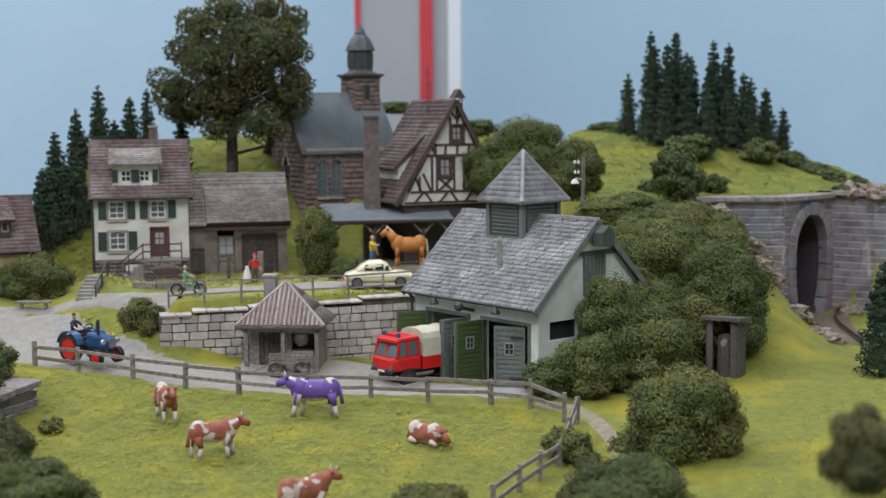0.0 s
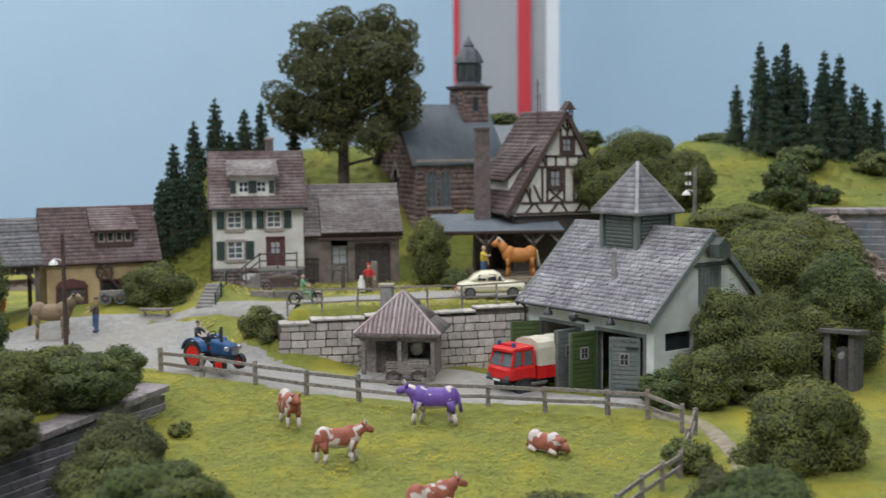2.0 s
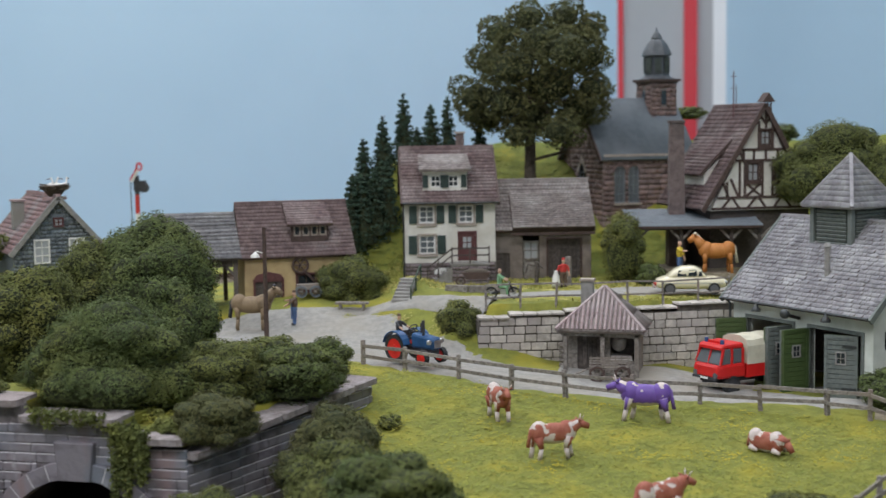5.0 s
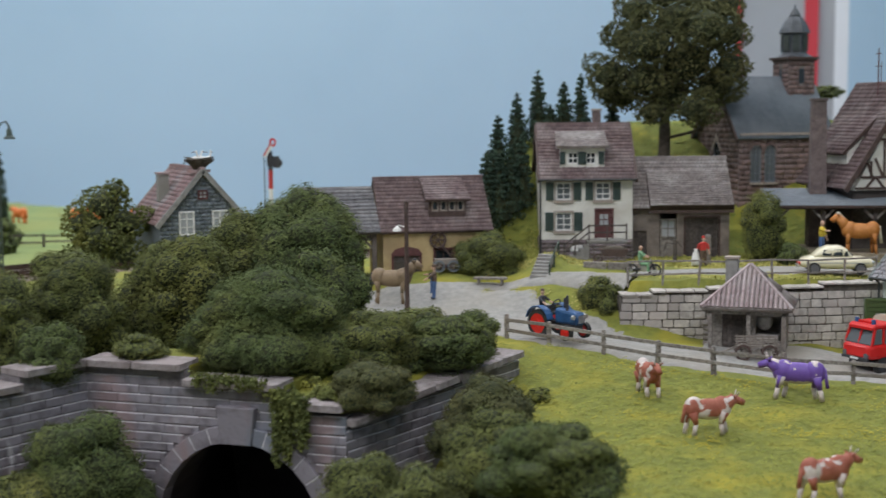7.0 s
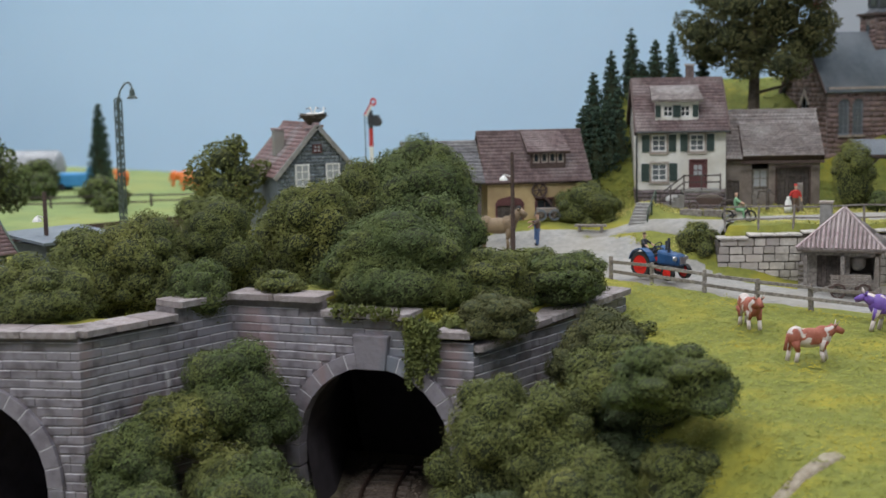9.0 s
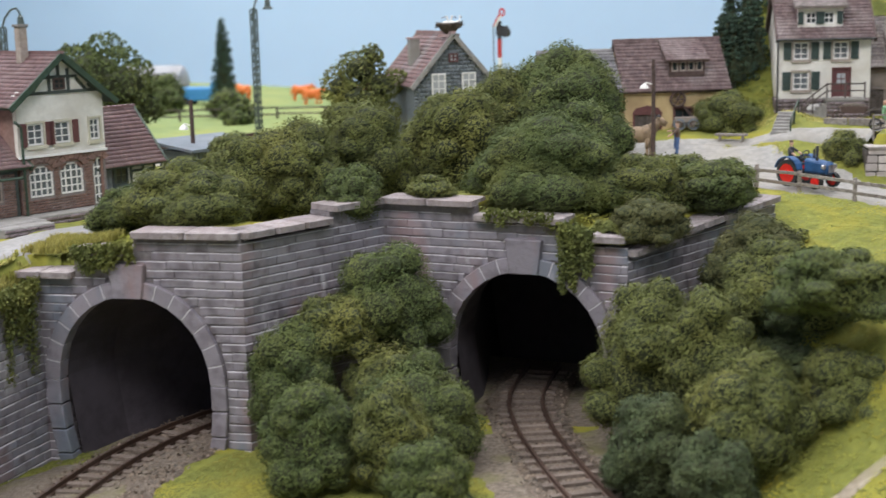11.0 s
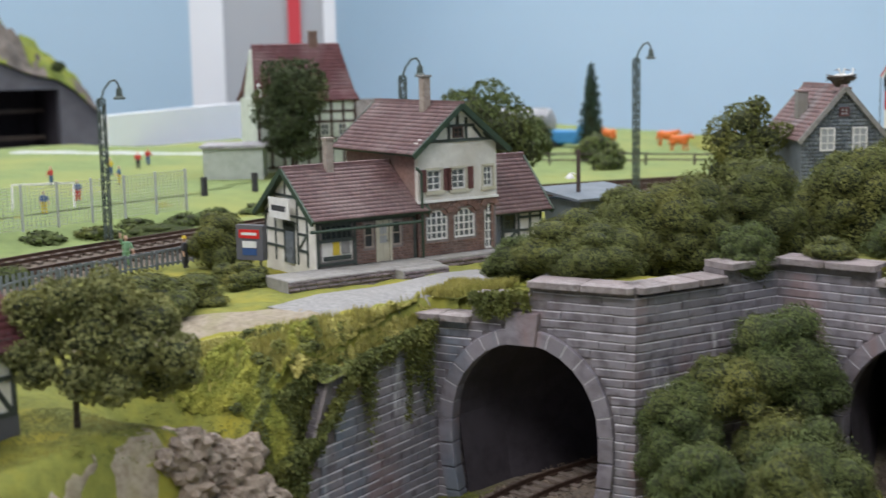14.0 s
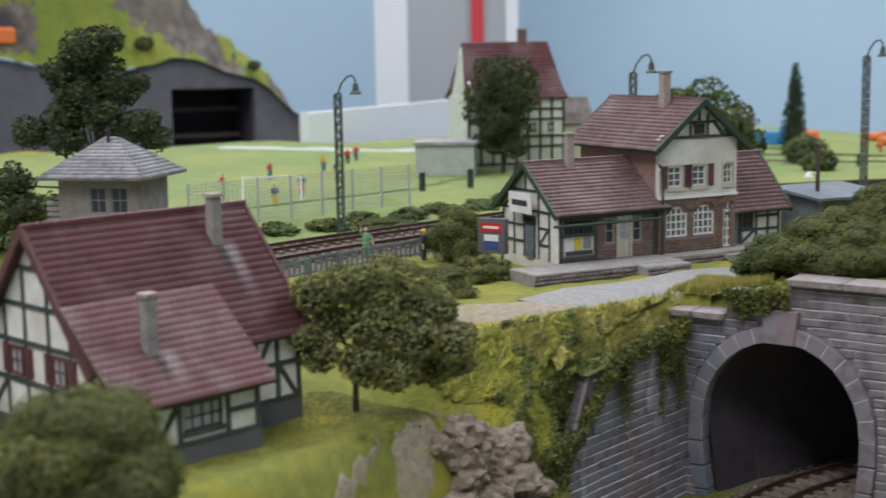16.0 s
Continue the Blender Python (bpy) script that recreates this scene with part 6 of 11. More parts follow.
        box(bm, cx - 0.22, cx + 0.22, -0.17, 0.17, 2.13, 2.72)
        part("pane", bm, M["darkpane"], lf)
        for z in (0.7, 3.1):
            block("strap_hinge", M["metal"], lf, (x0 + 0.45 if sg > 0 else x1 - 0.45, -0.2, z), (0.8, 0.05, 0.12))


white_house()
annex_barn()
church()
timbered_house()
smithy()
fire_station()


# ---- farm, station and outlying houses ----
def yellow_barn():
    h = thing("yellow_barn", place(-35.15, 87.75, 10.6, 27), "ochre rendered farm barn with a brown tiled roof and flat dormer", "barn")
    W, D, ze, zr = 7.7, 7.0, 3.95, 7.3
    ops = [(0.7, 2.6, 0.0, 1.9), (3.7, 5.0, 1.2, 2.3)]
    f = wall("front_wall", M["cream"], h, (0, 0), (W, 0), -1, ze, ops)
    door(f, *ops[0], M["plank"], M["redtrim"], planks=6)
    bm = bmesh.new()
    prism(bm, [(0.5, -0.08, 2.0), (2.8, -0.08, 2.0), (2.5, -0.08, 2.4), (1.65, -0.08, 2.6), (0.8, -0.08, 2.4)], (0, 0.15, 0))
    part("door_lintel", bm, M["redtrim"], h)
    window(f, *ops[1], 2, 1, frame=M["timber"], pane=M["darkpane"], trim=M["redtrim"])
    wall("side_wall", M["cream"], h, (W, 0), (W, D), -1, ze, gable=(D / 2, zr - 0.15))
    wall("side_wall", M["cream"], h, (0, D), (0, 0), -1, ze, gable=(D / 2, zr - 0.15))
    wall("back_wall", M["cream"], h, (W, D), (0, D), -1, ze)
    gable_roof(h, 0, W, 0, D, ze, zr, M["tile_brown"], (0.25, 0.35), "x", 0.36, 0.27, 91, edge=M["timber"])
    dops = [(0.2 + 0.62 * i, 0.72 + 0.62 * i, 5.0, 5.75) for i in range(4)]
    d = wall("dormer_front", M["timber"], h, (3.4, 0.55), (6.1, 0.55), 4.6, 5.9, dops, thick=0.2)
    for o in dops:
        window(d, *o, 1, 1, frame=M["stonetrim"], pane=M["darkpane"])
    roof(h, (3.1, 0.2, 5.85), (6.4, 0.2, 5.85), (6.3, 3.3, 7.25), (3.2, 3.3, 7.25), M["tile_brown"], 0.36, 0.27, seed=95, name="dormer_roof", edge=M["timber"])
    # cart wheel and pump gear on the wall
    bm = bmesh.new()
    for i in range(12):
        t0, t1 = 6.2832 * i / 12, 6.2832 * (i + 1) / 12
        rod(bm, (3.9 + 0.55 * math.cos(t0), -0.2, 3.0 + 0.55 * math.sin(t0)), (3.9 + 0.55 * math.cos(t1), -0.2, 3.0 + 0.55 * math.sin(t1)), 0.09, n=5)
    for i in range(6):
        t = 6.2832 * i / 6
        rod(bm, (3.9, -0.2, 3.0), (3.9 + 0.55 * math.cos(t), -0.2, 3.0 + 0.55 * math.sin(t)), 0.05, n=5)
    part("cart_wheel", bm, M["timber"], h)
    bar("slanted_beam", M["timber"], h, (4.2, -0.3, 2.6), (5.6, -0.3, 0.9), 0.15, 0.15)
    # wooden wing on the other side
    w = thing("cart_shed", place(-40.2, 85.2, 10.4, 27), "open cart shed with a silvery old plank roof on posts", "shed")
    roof(w, (-0.4, -0.6, 3.9), (5.4, -0.6, 3.9), (5.4, 3.6, 6.9), (-0.4, 3.6, 6.9), M["oldplank"], 0.4, 2.6, seed=96, ripple=0.06, edge=M["plank"])
    roof(w, (5.4, 7.6, 3.9), (-0.4, 7.6, 3.9), (-0.4, 3.6, 6.9), (5.4, 3.6, 6.9), M["oldplank"], 0.4, 2.6, seed=97, ripple=0.06, edge=M["plank"])
    for x, y in ((0.0, 0), (5.0, 0), (0.0, 7), (5.0, 7)):
        bar("post", M["plank"], w, (x, y, -1.2), (x, y, 4.1), 0.3, 0.3)
    for s, x in ((1, 0.0), (-1, 5.0)):
        bar("brace", M["plank"], w, (x, 0, 2.6), (x + s * 1.3, 0, 3.9), 0.2, 0.2)
    for i in range(13):
        block("fascia_board", M["plank"], w, (0.2 + i * 0.4, -0.05, 3.7), (0.37, 0.1, 0.9))


def nest_house():
    h = thing("nest_house", place(-47.4, 84.2, 9.0, 42), "slate-hung gable house with a pink tiled roof and stork nest", "house")
    W, D, ze, zr = 6.2, 8.0, 6.3, 9.75
    x0 = -W / 2
    ops = [(1.35, 2.45, 5.2, 6.9), (3.75, 4.85, 5.2, 6.9), (2.75, 3.45, 7.7, 8.35)]
    f = wall("gable_wall", M["slate"], h, (x0, 0), (-x0, 0), -0.5, ze, [o for o in ops[:0]], gable=(W / 2, zr))
    coursed(f, "shingle_cladding", M["slatewall"], W, ze, place(0, 0, 0), 0.28, 0.34, 7, gable=(W / 2, zr), joint=0.03, holes=ops)
    for o in ops:
        c = M["whitepaint"] if o[2] < 7 else M["redtrim"]
        window(f, *o, 2, 3 if o[2] < 7 else 2, frame=c, pane=M["palepane"], depth=-0.1)
    for o in ((1.35, 2.45, 1.2, 3.0), (3.75, 4.85, 1.2, 3.0)):
        window(f, *o, 2, 3, frame=M["whitepaint"], pane=M["glass"], depth=-0.1)
    wall("side_wall", M["slate"], h, (x0, D), (x0, 0), -0.5, ze)
    wall("side_wall", M["slate"], h, (-x0, 0), (-x0, D), -0.5, ze)
    wall("back_wall", M["slate"], h, (-x0, D), (x0, D), -0.5, ze, gable=(W / 2, zr))
    gable_roof(h, x0, -x0, 0, D, ze, zr + 0.1, M["tile_pink"], (0.3, 0.3), "y", 0.36, 0.3, 101, edge=M["slate"], verge=M["concrete"])
    chimney(h, -1.9, 3.6, 7.4, 9.4, 0.8, 0.7, M["concrete"], M["tile_pink"])
    n = thing("stork_nest", place(-47.9, 84.8, 18.95), "round twig nest with white storks on the roof ridge", "nest")
    bm = bmesh.new()
    r = random.Random(4)
    lathe(bm, [(0.35, -0.2), (0.75, 0.25), (1.0, 0.55), (0.85, 0.65), (0.55, 0.45)], 14)
    for i in range(60):
        t = r.uniform(0, 6.28)
        p = Vector((0.9 * math.cos(t), 0.9 * math.sin(t), r.uniform(0.3, 0.65)))
        q = p + Vector((-math.sin(t), math.cos(t), r.uniform(-0.2, 0.3))) * r.uniform(0.4, 0.7)
        rod(bm, p, q, 0.03, n=3)
    part("nest_bowl", bm, M["bark"], n)
    bm = bmesh.new()
    box(bm, -0.6, 0.6, -0.6, 0.6, -0.4, -0.18)
    part("nest_base", bm, M["tile_pink"], n)
    for x, y, rz in ((-0.25, 0.1, 30), (0.3, -0.05, 200), (0.62, 0.25, 90)):
        bm = bmesh.new()
        ball(bm, (0, 0, 0.8), (0.42, 0.22, 0.24), 2)
        rod(bm, (0.3, 0, 0.85), (0.48, 0, 1.35), 0.09, 0.07, 6)
        ball(bm, (0.5, 0, 1.4), 0.11, 1)
        rod(bm, (0.55, 0, 1.4), (0.95, 0, 1.3), 0.05, 0.02, 5, mi=1)
        rod(bm, (-0.3, 0, 0.75), (-0.62, 0, 0.62), 0.15, 0.05, 6, mi=2)
        ob = part("stork_figure", bm, [M["whitepaint"], M["redtrim"], M["fdark"]], None, at=place(-47.9 + x, 84.8 + y, 18.85, rz) @ Matrix.Scale(0.85, 4))
        tagged(ob, "small white stork figure sitting in a twig nest", "figurine", "storks in the nest")


def station():
    h = thing("station_building", place(-64.7, 46.7, 9.3, 72), "small brick and half-timbered station with plum tiled roofs", "station")
    # low wing
    ze, zr, D = 3.3, 5.8, 6.5
    ops = [(0.35, 2.5, 0.35, 2.55), (3.3, 4.0, 0.9, 2.45), (4.25, 5.1, 0.0, 2.5), (5.3, 6.0, 0.9, 2.45)]
    f = wall("wing_wall", M["mortar"], h, (0, 0), (7.0, 0), -0.8, ze, ops)
    coursed(f, "brickwork", M["brickisle"], 4.3, ze, place(2.7, 0, 0), 0.16, 0.4, 8, holes=[(0.55, 1.35, 0.85, 2.5), (1.5, 2.45, 0, 2.55), (2.55, 3.35, 0.85, 2.5)], proud=0.04, joint=0.03)
    window(f, 0.35, 2.5, 1.6, 2.55, 6, 1, frame=M["gtimber"], pane=M["darkpane"])
    bm = bmesh.new()
    box(bm, 0.35, 2.5, 0.08, 0.2, 0.35, 1.6)
    part("infill_panel", bm, M["white"], h, at=f.matrix_basis.copy())
    for a, b, c, d, m in ((1.15, 1.6, 0.7, 1.5, "fyellow"), (1.75, 2.3, 0.75, 1.5, "concrete"), (0.5, 2.4, 0.4, 0.65, "gtimber")):
        bm = bmesh.new()
        box(bm, a, b, 0.02, 0.07, c, d)
        part("poster" if m != "gtimber" else "bench_board", bm, M[m], h, at=f.matrix_basis.copy())
    window(f, *ops[1], 1, 2, frame=M["stonetrim"], pane=M["darkpane"])
    window(f, *ops[3], 1, 2, frame=M["stonetrim"], pane=M["darkpane"])
    door(f, *ops[2], M["cloth"], M["cloth"], panes=True, planks=2)
    frame_timbers(f, M["gtimber"], [(0.1, 0, 0.1, 2.9), (2.62, 0, 2.62, 2.9), (0, 2.65, 7, 2.65), (0.1, 0.2, 2.6, 0.2), (0.1, 1.6, 2.6, 1.6), (6.9, 0, 6.9, 2.9)], 0.18)
    g = wall("wing_gable", M["white"], h, (0, D), (0, 0), -0.8, ze, gable=(D / 2, zr - 0.1))
    door(g, 2.9, 3.8, 0.0, 1.95, M["slate"], M["gtimber"], planks=3, depth=-0.1)
    window(g, 2.5, 4.0, 2.1, 2.6, 4, 1, frame=M["gtimber"], pane=M["darkpane"], depth=-0.05)
    frame_timbers(g, M["gtimber"], [(0.1, 0, 0.1, 2.9), (5.5, 0, 5.5, 2.9), (1.4, 0, 1.4, 4.2), (2.6, 0, 2.6, 2.8), (4.3, 0, 4.3, 4.2), (0, 0.9, 2.6, 0.9), (4.3, 0.9, 5.6, 0.9), (0, 1.9, 2.6, 1.9), (4.3, 1.9, 5.6, 1.9), (0, 2.9, 5.6, 2.9), (1.2, 4.1, 4.4, 4.1), (2.8, 4.1, 2.8, 5.6), (4.4, 0.9, 5.4, 1.9), (0.2, 2.9, 0.9, 3.5)], 0.15)
    bm = bmesh.new()
    box(bm, 1.7, 4.3, -0.62, -0.52, 2.75, 4.0)
    sgn = part("name_board", bm, M["whitepaint"], h, "white station name board", at=g.matrix_basis.copy())
    bm = bmesh.new()
    box(bm, 2.1, 3.9, -0.635, -0.622, 3.2, 3.55)
    part("lettering_bar", bm, M["fdark"], sgn)
    wall("wing_back", M["brick"], h, (7.0, D), (0, D), -0.8, ze)
    gable_roof(h, 0, 7.2, 0, D, ze, zr, M["tile_station"], (0.5, 0.55), "x", 0.33, 0.3, 111, edge=M["trimgreen"], verge=M["trimgreen"], ripple=0.015)
    chimney(h, 2.6, 2.9, 5.0, 7.4, 0.5, 0.5, M["stonetrim"])
    bm = bmesh.new()
    rod(bm, (-0.7, -0.62, 2.3), (7.0, -0.62, 2.3), 0.1, n=6)
    part("gutter", bm, M["trimgreen"], h)
    # tall block
    x0, x1, Dm, zt, zm, za = 7.2, 13.1, 8.6, 3.4, 6.85, 9.4
    ops = [(0.55, 2.15, 0.95, 2.8), (2.65, 4.25, 0.95, 2.8), (5.0, 5.75, 0.05, 2.9)]
    b = wall("brick_front", M["mortar"], h, (x0, -0.12), (x1, -0.12), -0.8, zt, ops)
    coursed(b, "brickwork", M["brickisle"], x1 - x0, zt, place(0, 0, 0), 0.16, 0.4, 9, holes=[(o[0] - 0.05, o[1] + 0.05, o[2], o[3] + 0.05) for o in ops], proud=0.04, joint=0.03)
    for o in ops:
        c, r0 = (o[0] + o[1]) / 2, (o[1] - o[0]) / 2
        window(b, *o, 4 if r0 > 0.5 else 2, 4 if r0 > 0.5 else 5, pane=M["glass"], bars=0.09)
        n = 7
        for k in range(n):
            t0, t1 = math.pi * (0.12 + 0.76 * k / n), math.pi * (0.12 + 0.76 * (k + 1) / n) - 0.03
            bm = bmesh.new()
            pts = [(c + q * math.cos(t), -0.1, o[3] - 0.62 * r0 + (q - 0.1) * math.sin(t)) for q, t in ((r0 + 0.05, t0), (r0 + 0.42, t0), (r0 + 0.42, t1), (r0 + 0.05, t1))]
            prism(bm, pts, (0, 0.14, 0))
            part("arch_brick", bm, M["brick"], b)
        bm = bmesh.new()
        for sg in (-1, 1):
            prism(bm, [(c + sg * r0, 0.02, o[3] - 0.45), (c + sg * r0, 0.02, o[3] + 0.02), (c + sg * 0.25 * r0, 0.02, o[3] + 0.02)], (0, 0.06, 0))
        part("spandrel", bm, M["brick"], b)
    uo = [(0.65, 1.75, 4.05, 5.35), (2.5, 3.6, 4.05, 5.35), (4.95, 5.7, 4.05, 5.35)]
    u = wall("upper_front", M["white"], h, (x0 - 0.05, -0.16), (x1 + 0.05, -0.16), zt, zm + 0.2, uo, gable=((x1 - x0) / 2 + 0.05, za - 0.2))
    for i, o in enumerate(uo):
        window(u, *o, 2, 3, trim=M["cloth"])
    for a in (0.15, 1.85, 2.02, 3.7):
        bm = bmesh.new()
        box(bm, a, a + 0.42, -0.12, -0.02, 4.0, 5.4)
        part("shutter", bm, M["redtrim"], h, at=u.matrix_basis.copy())
    frame_timbers(u, M["gtimber"], [(0.2, 7.1, 5.8, 7.1), (2.35, 7.1, 2.35, 8.5), (3.65, 7.1, 3.65, 8.5), (1.7, 8.0, 4.3, 8.0), (3.0, 8.0, 3.0, 8.9), (1.1, 7.1, 1.8, 7.9), (4.9, 7.1, 4.2, 7.9), (0.6, 7.1, 1.0, 7.5), (5.4, 7.1, 5.0, 7.5)], 0.18)
    window(u, 2.6, 3.4, 7.25, 7.95, 2, 2, frame=M["timber"], pane=M["darkpane"], depth=-0.06)
    bar("string_course", M["whitepaint"], h, (x0 - 0.1, -0.22, zt), (x1 + 0.1, -0.22, zt), 0.15, 0.14)
    wall("brick_side", M["brickisle"], h, (x0, Dm), (x0, -0.1), -0.8, zm + 0.2)
    wall("brick_side", M["brickisle"], h, (x1, -0.1), (x1, Dm), -0.8, zm + 0.2)
    wall("brick_back", M["brickisle"], h, (x1, Dm), (x0, Dm), -0.8, zm, gable=((x1 - x0) / 2, za - 0.2))
    gable_roof(h, x0, x1, 0, Dm, zm + 0.15, za, M["tile_station"], (0.75, 0.75), "y", 0.33, 0.3, 121, edge=M["trimgreen"], verge=M["trimgreen"], ripple=0.015)
    chimney(h, 9.6, 2.6, 8.2, 11.0, 0.55, 0.55, M["stonetrim"], M["concrete"])
    bm = bmesh.new()
    rod(bm, (x0 + 0.1, -0.35, 0), (x0 + 0.1, -0.35, 5.2), 0.09, n=6)
    rod(bm, (x0 + 0.1, -0.35, 5.2), (x0 - 0.5, -0.7, 5.6), 0.09, n=6)
    part("downpipe", bm, M["trimgreen"], h)
    # far wing
    w0, w1 = 13.1, 17.4
    fo = [(0.2, 0.95, 0, 2.0), (1.2, 2.2, 0.9, 2.1)]
    fw = wall("far_wing_wall", M["white"], h, (w0, 0.6), (w1, 0.6), -0.8, 2.7, fo)
    door(fw, *fo[0], M["slate"], M["gtimber"], planks=3)
    window(fw, *fo[1], 2, 2, frame=M["gtimber"], pane=M["darkpane"])
    frame_timbers(fw, M["gtimber"], [(0.1, 0, 0.1, 2.7), (1.1, 0, 1.1, 2.7), (2.35, 0, 2.35, 2.7), (3.3, 0, 3.3, 2.7), (4.2, 0, 4.2, 2.7), (1.1, 0.85, 4.2, 0.85), (2.35, 1.7, 4.2, 1.7), (0, 2.6, 4.3, 2.6), (1.2, 0.1, 2.2, 0.8)], 0.16)
    wall("far_wing_end", M["white"], h, (w1, 0.6), (w1, 6), -0.8, 2.7, gable=(2.7, 5.5))
    gable_roof(h, w0, w1, 0.6, 6.0, 2.75, 5.6, M["tile_station"], (0.5, 0.6), "x", 0.33, 0.3, 131, edge=M["trimgreen"], verge=M["trimgreen"], ripple=0.015)
    # raised forecourt
    p = thing("platform", place(-64.7, 46.7, 9.3, 72), "grey stone-edged station forecourt platform with steps", "platform", kind="structure")
    for nm, (a, b2, c, d, z) in (("slab", (-3.3, 7.2, -2.6, 0.2, -0.02)), ("slab", (7.2, 17.8, -1.3, 0.7, -0.02)), ("slab", (3.8, 7.0, -3.6, -2.6, -0.06))):
        bm = bmesh.new()
        box(bm, a, b2, c, d, -1.6, z)
        bmesh.ops.bevel(bm, geom=list(bm.edges), offset=0.06, segments=1, affect="EDGES")
        s = part(nm, bm, M["concrete"], p)
    coursed(p, "edge_masonry", M["basestone"], 10.5, 1.35, place(-3.3, -2.6, -1.45), 0.26, 0.7, 13)
    coursed(p, "edge_masonry", M["basestone"], 3.2, 1.3, place(3.8, -3.6, -1.45), 0.26, 0.7, 14)
    coursed(p, "edge_masonry", M["basestone"], 10.6, 1.35, place(7.2, -1.3, -1.45), 0.26, 0.7, 15)
    for k in range(4):
        block("step", M["concrete"], p, (12.6, -1.5 - 0.4 * k, -0.35 - 0.28 * k), (2.6, 0.5, 0.3), shape="block")
    # grey hut beyond
    q = thing("goods_hut", place(-57.4, 64.2, 9.2, 68.3), "dark grey plank hut with a flat roof", "hut")
    bm = bmesh.new()
    box(bm, 0, 5.0, 0, 4.0, -0.5, 2.7)
    part("hut_body", bm, M["slate"], q)
    for i in range(16):
        block("board", M["slate"], q, (0.16 + i * 0.31, -0.04, 1.1), (0.27, 0.1, 3.1))
    bm = bmesh.new()
    prism(bm, [(-0.6, -0.7, 2.8), (5.6, -0.7, 2.8), (5.6, 4.6, 3.2), (-0.6, 4.6, 3.2)], (0, 0, 0.18))
    part("hut_roof", bm, M["slate"], q)
    # hoarding by the gable
    k = thing("advert_board", place(-68.7, 45.2, 9.3, 14) @ Matrix.Scale(0.88, 4), "dark grey advertising board with a red and blue sign on legs", "billboard")
    bm = bmesh.new()
    box(bm, -1.05, 1.05, -0.1, 0.45, 0.5, 2.9)
    bd = part("board", bm, M["greyface"], k)
    for a, b2, c, d, m in ((-0.8, 0.8, 2.0, 2.6, "red"), (-0.55, 0.55, 1.35, 1.8, "whitepaint"), (-0.55, 0.55, 0.85, 1.3, "signblue")):
        bm = bmesh.new()
        box(bm, a, b2, -0.14, -0.1, c, d)
        pn = part("sign_panel", bm, M[m], bd)
    bm = bmesh.new()
    box(bm, -0.6, 0.6, -0.155, -0.142, 2.22, 2.4)
    part("lettering_bar", bm, M["whitepaint"], k)
    for x in (-0.8, 0.8):
        bar("leg", M["metal"], k, (x, 0, -0.5), (x, 0, 0.6), 0.12, 0.12)


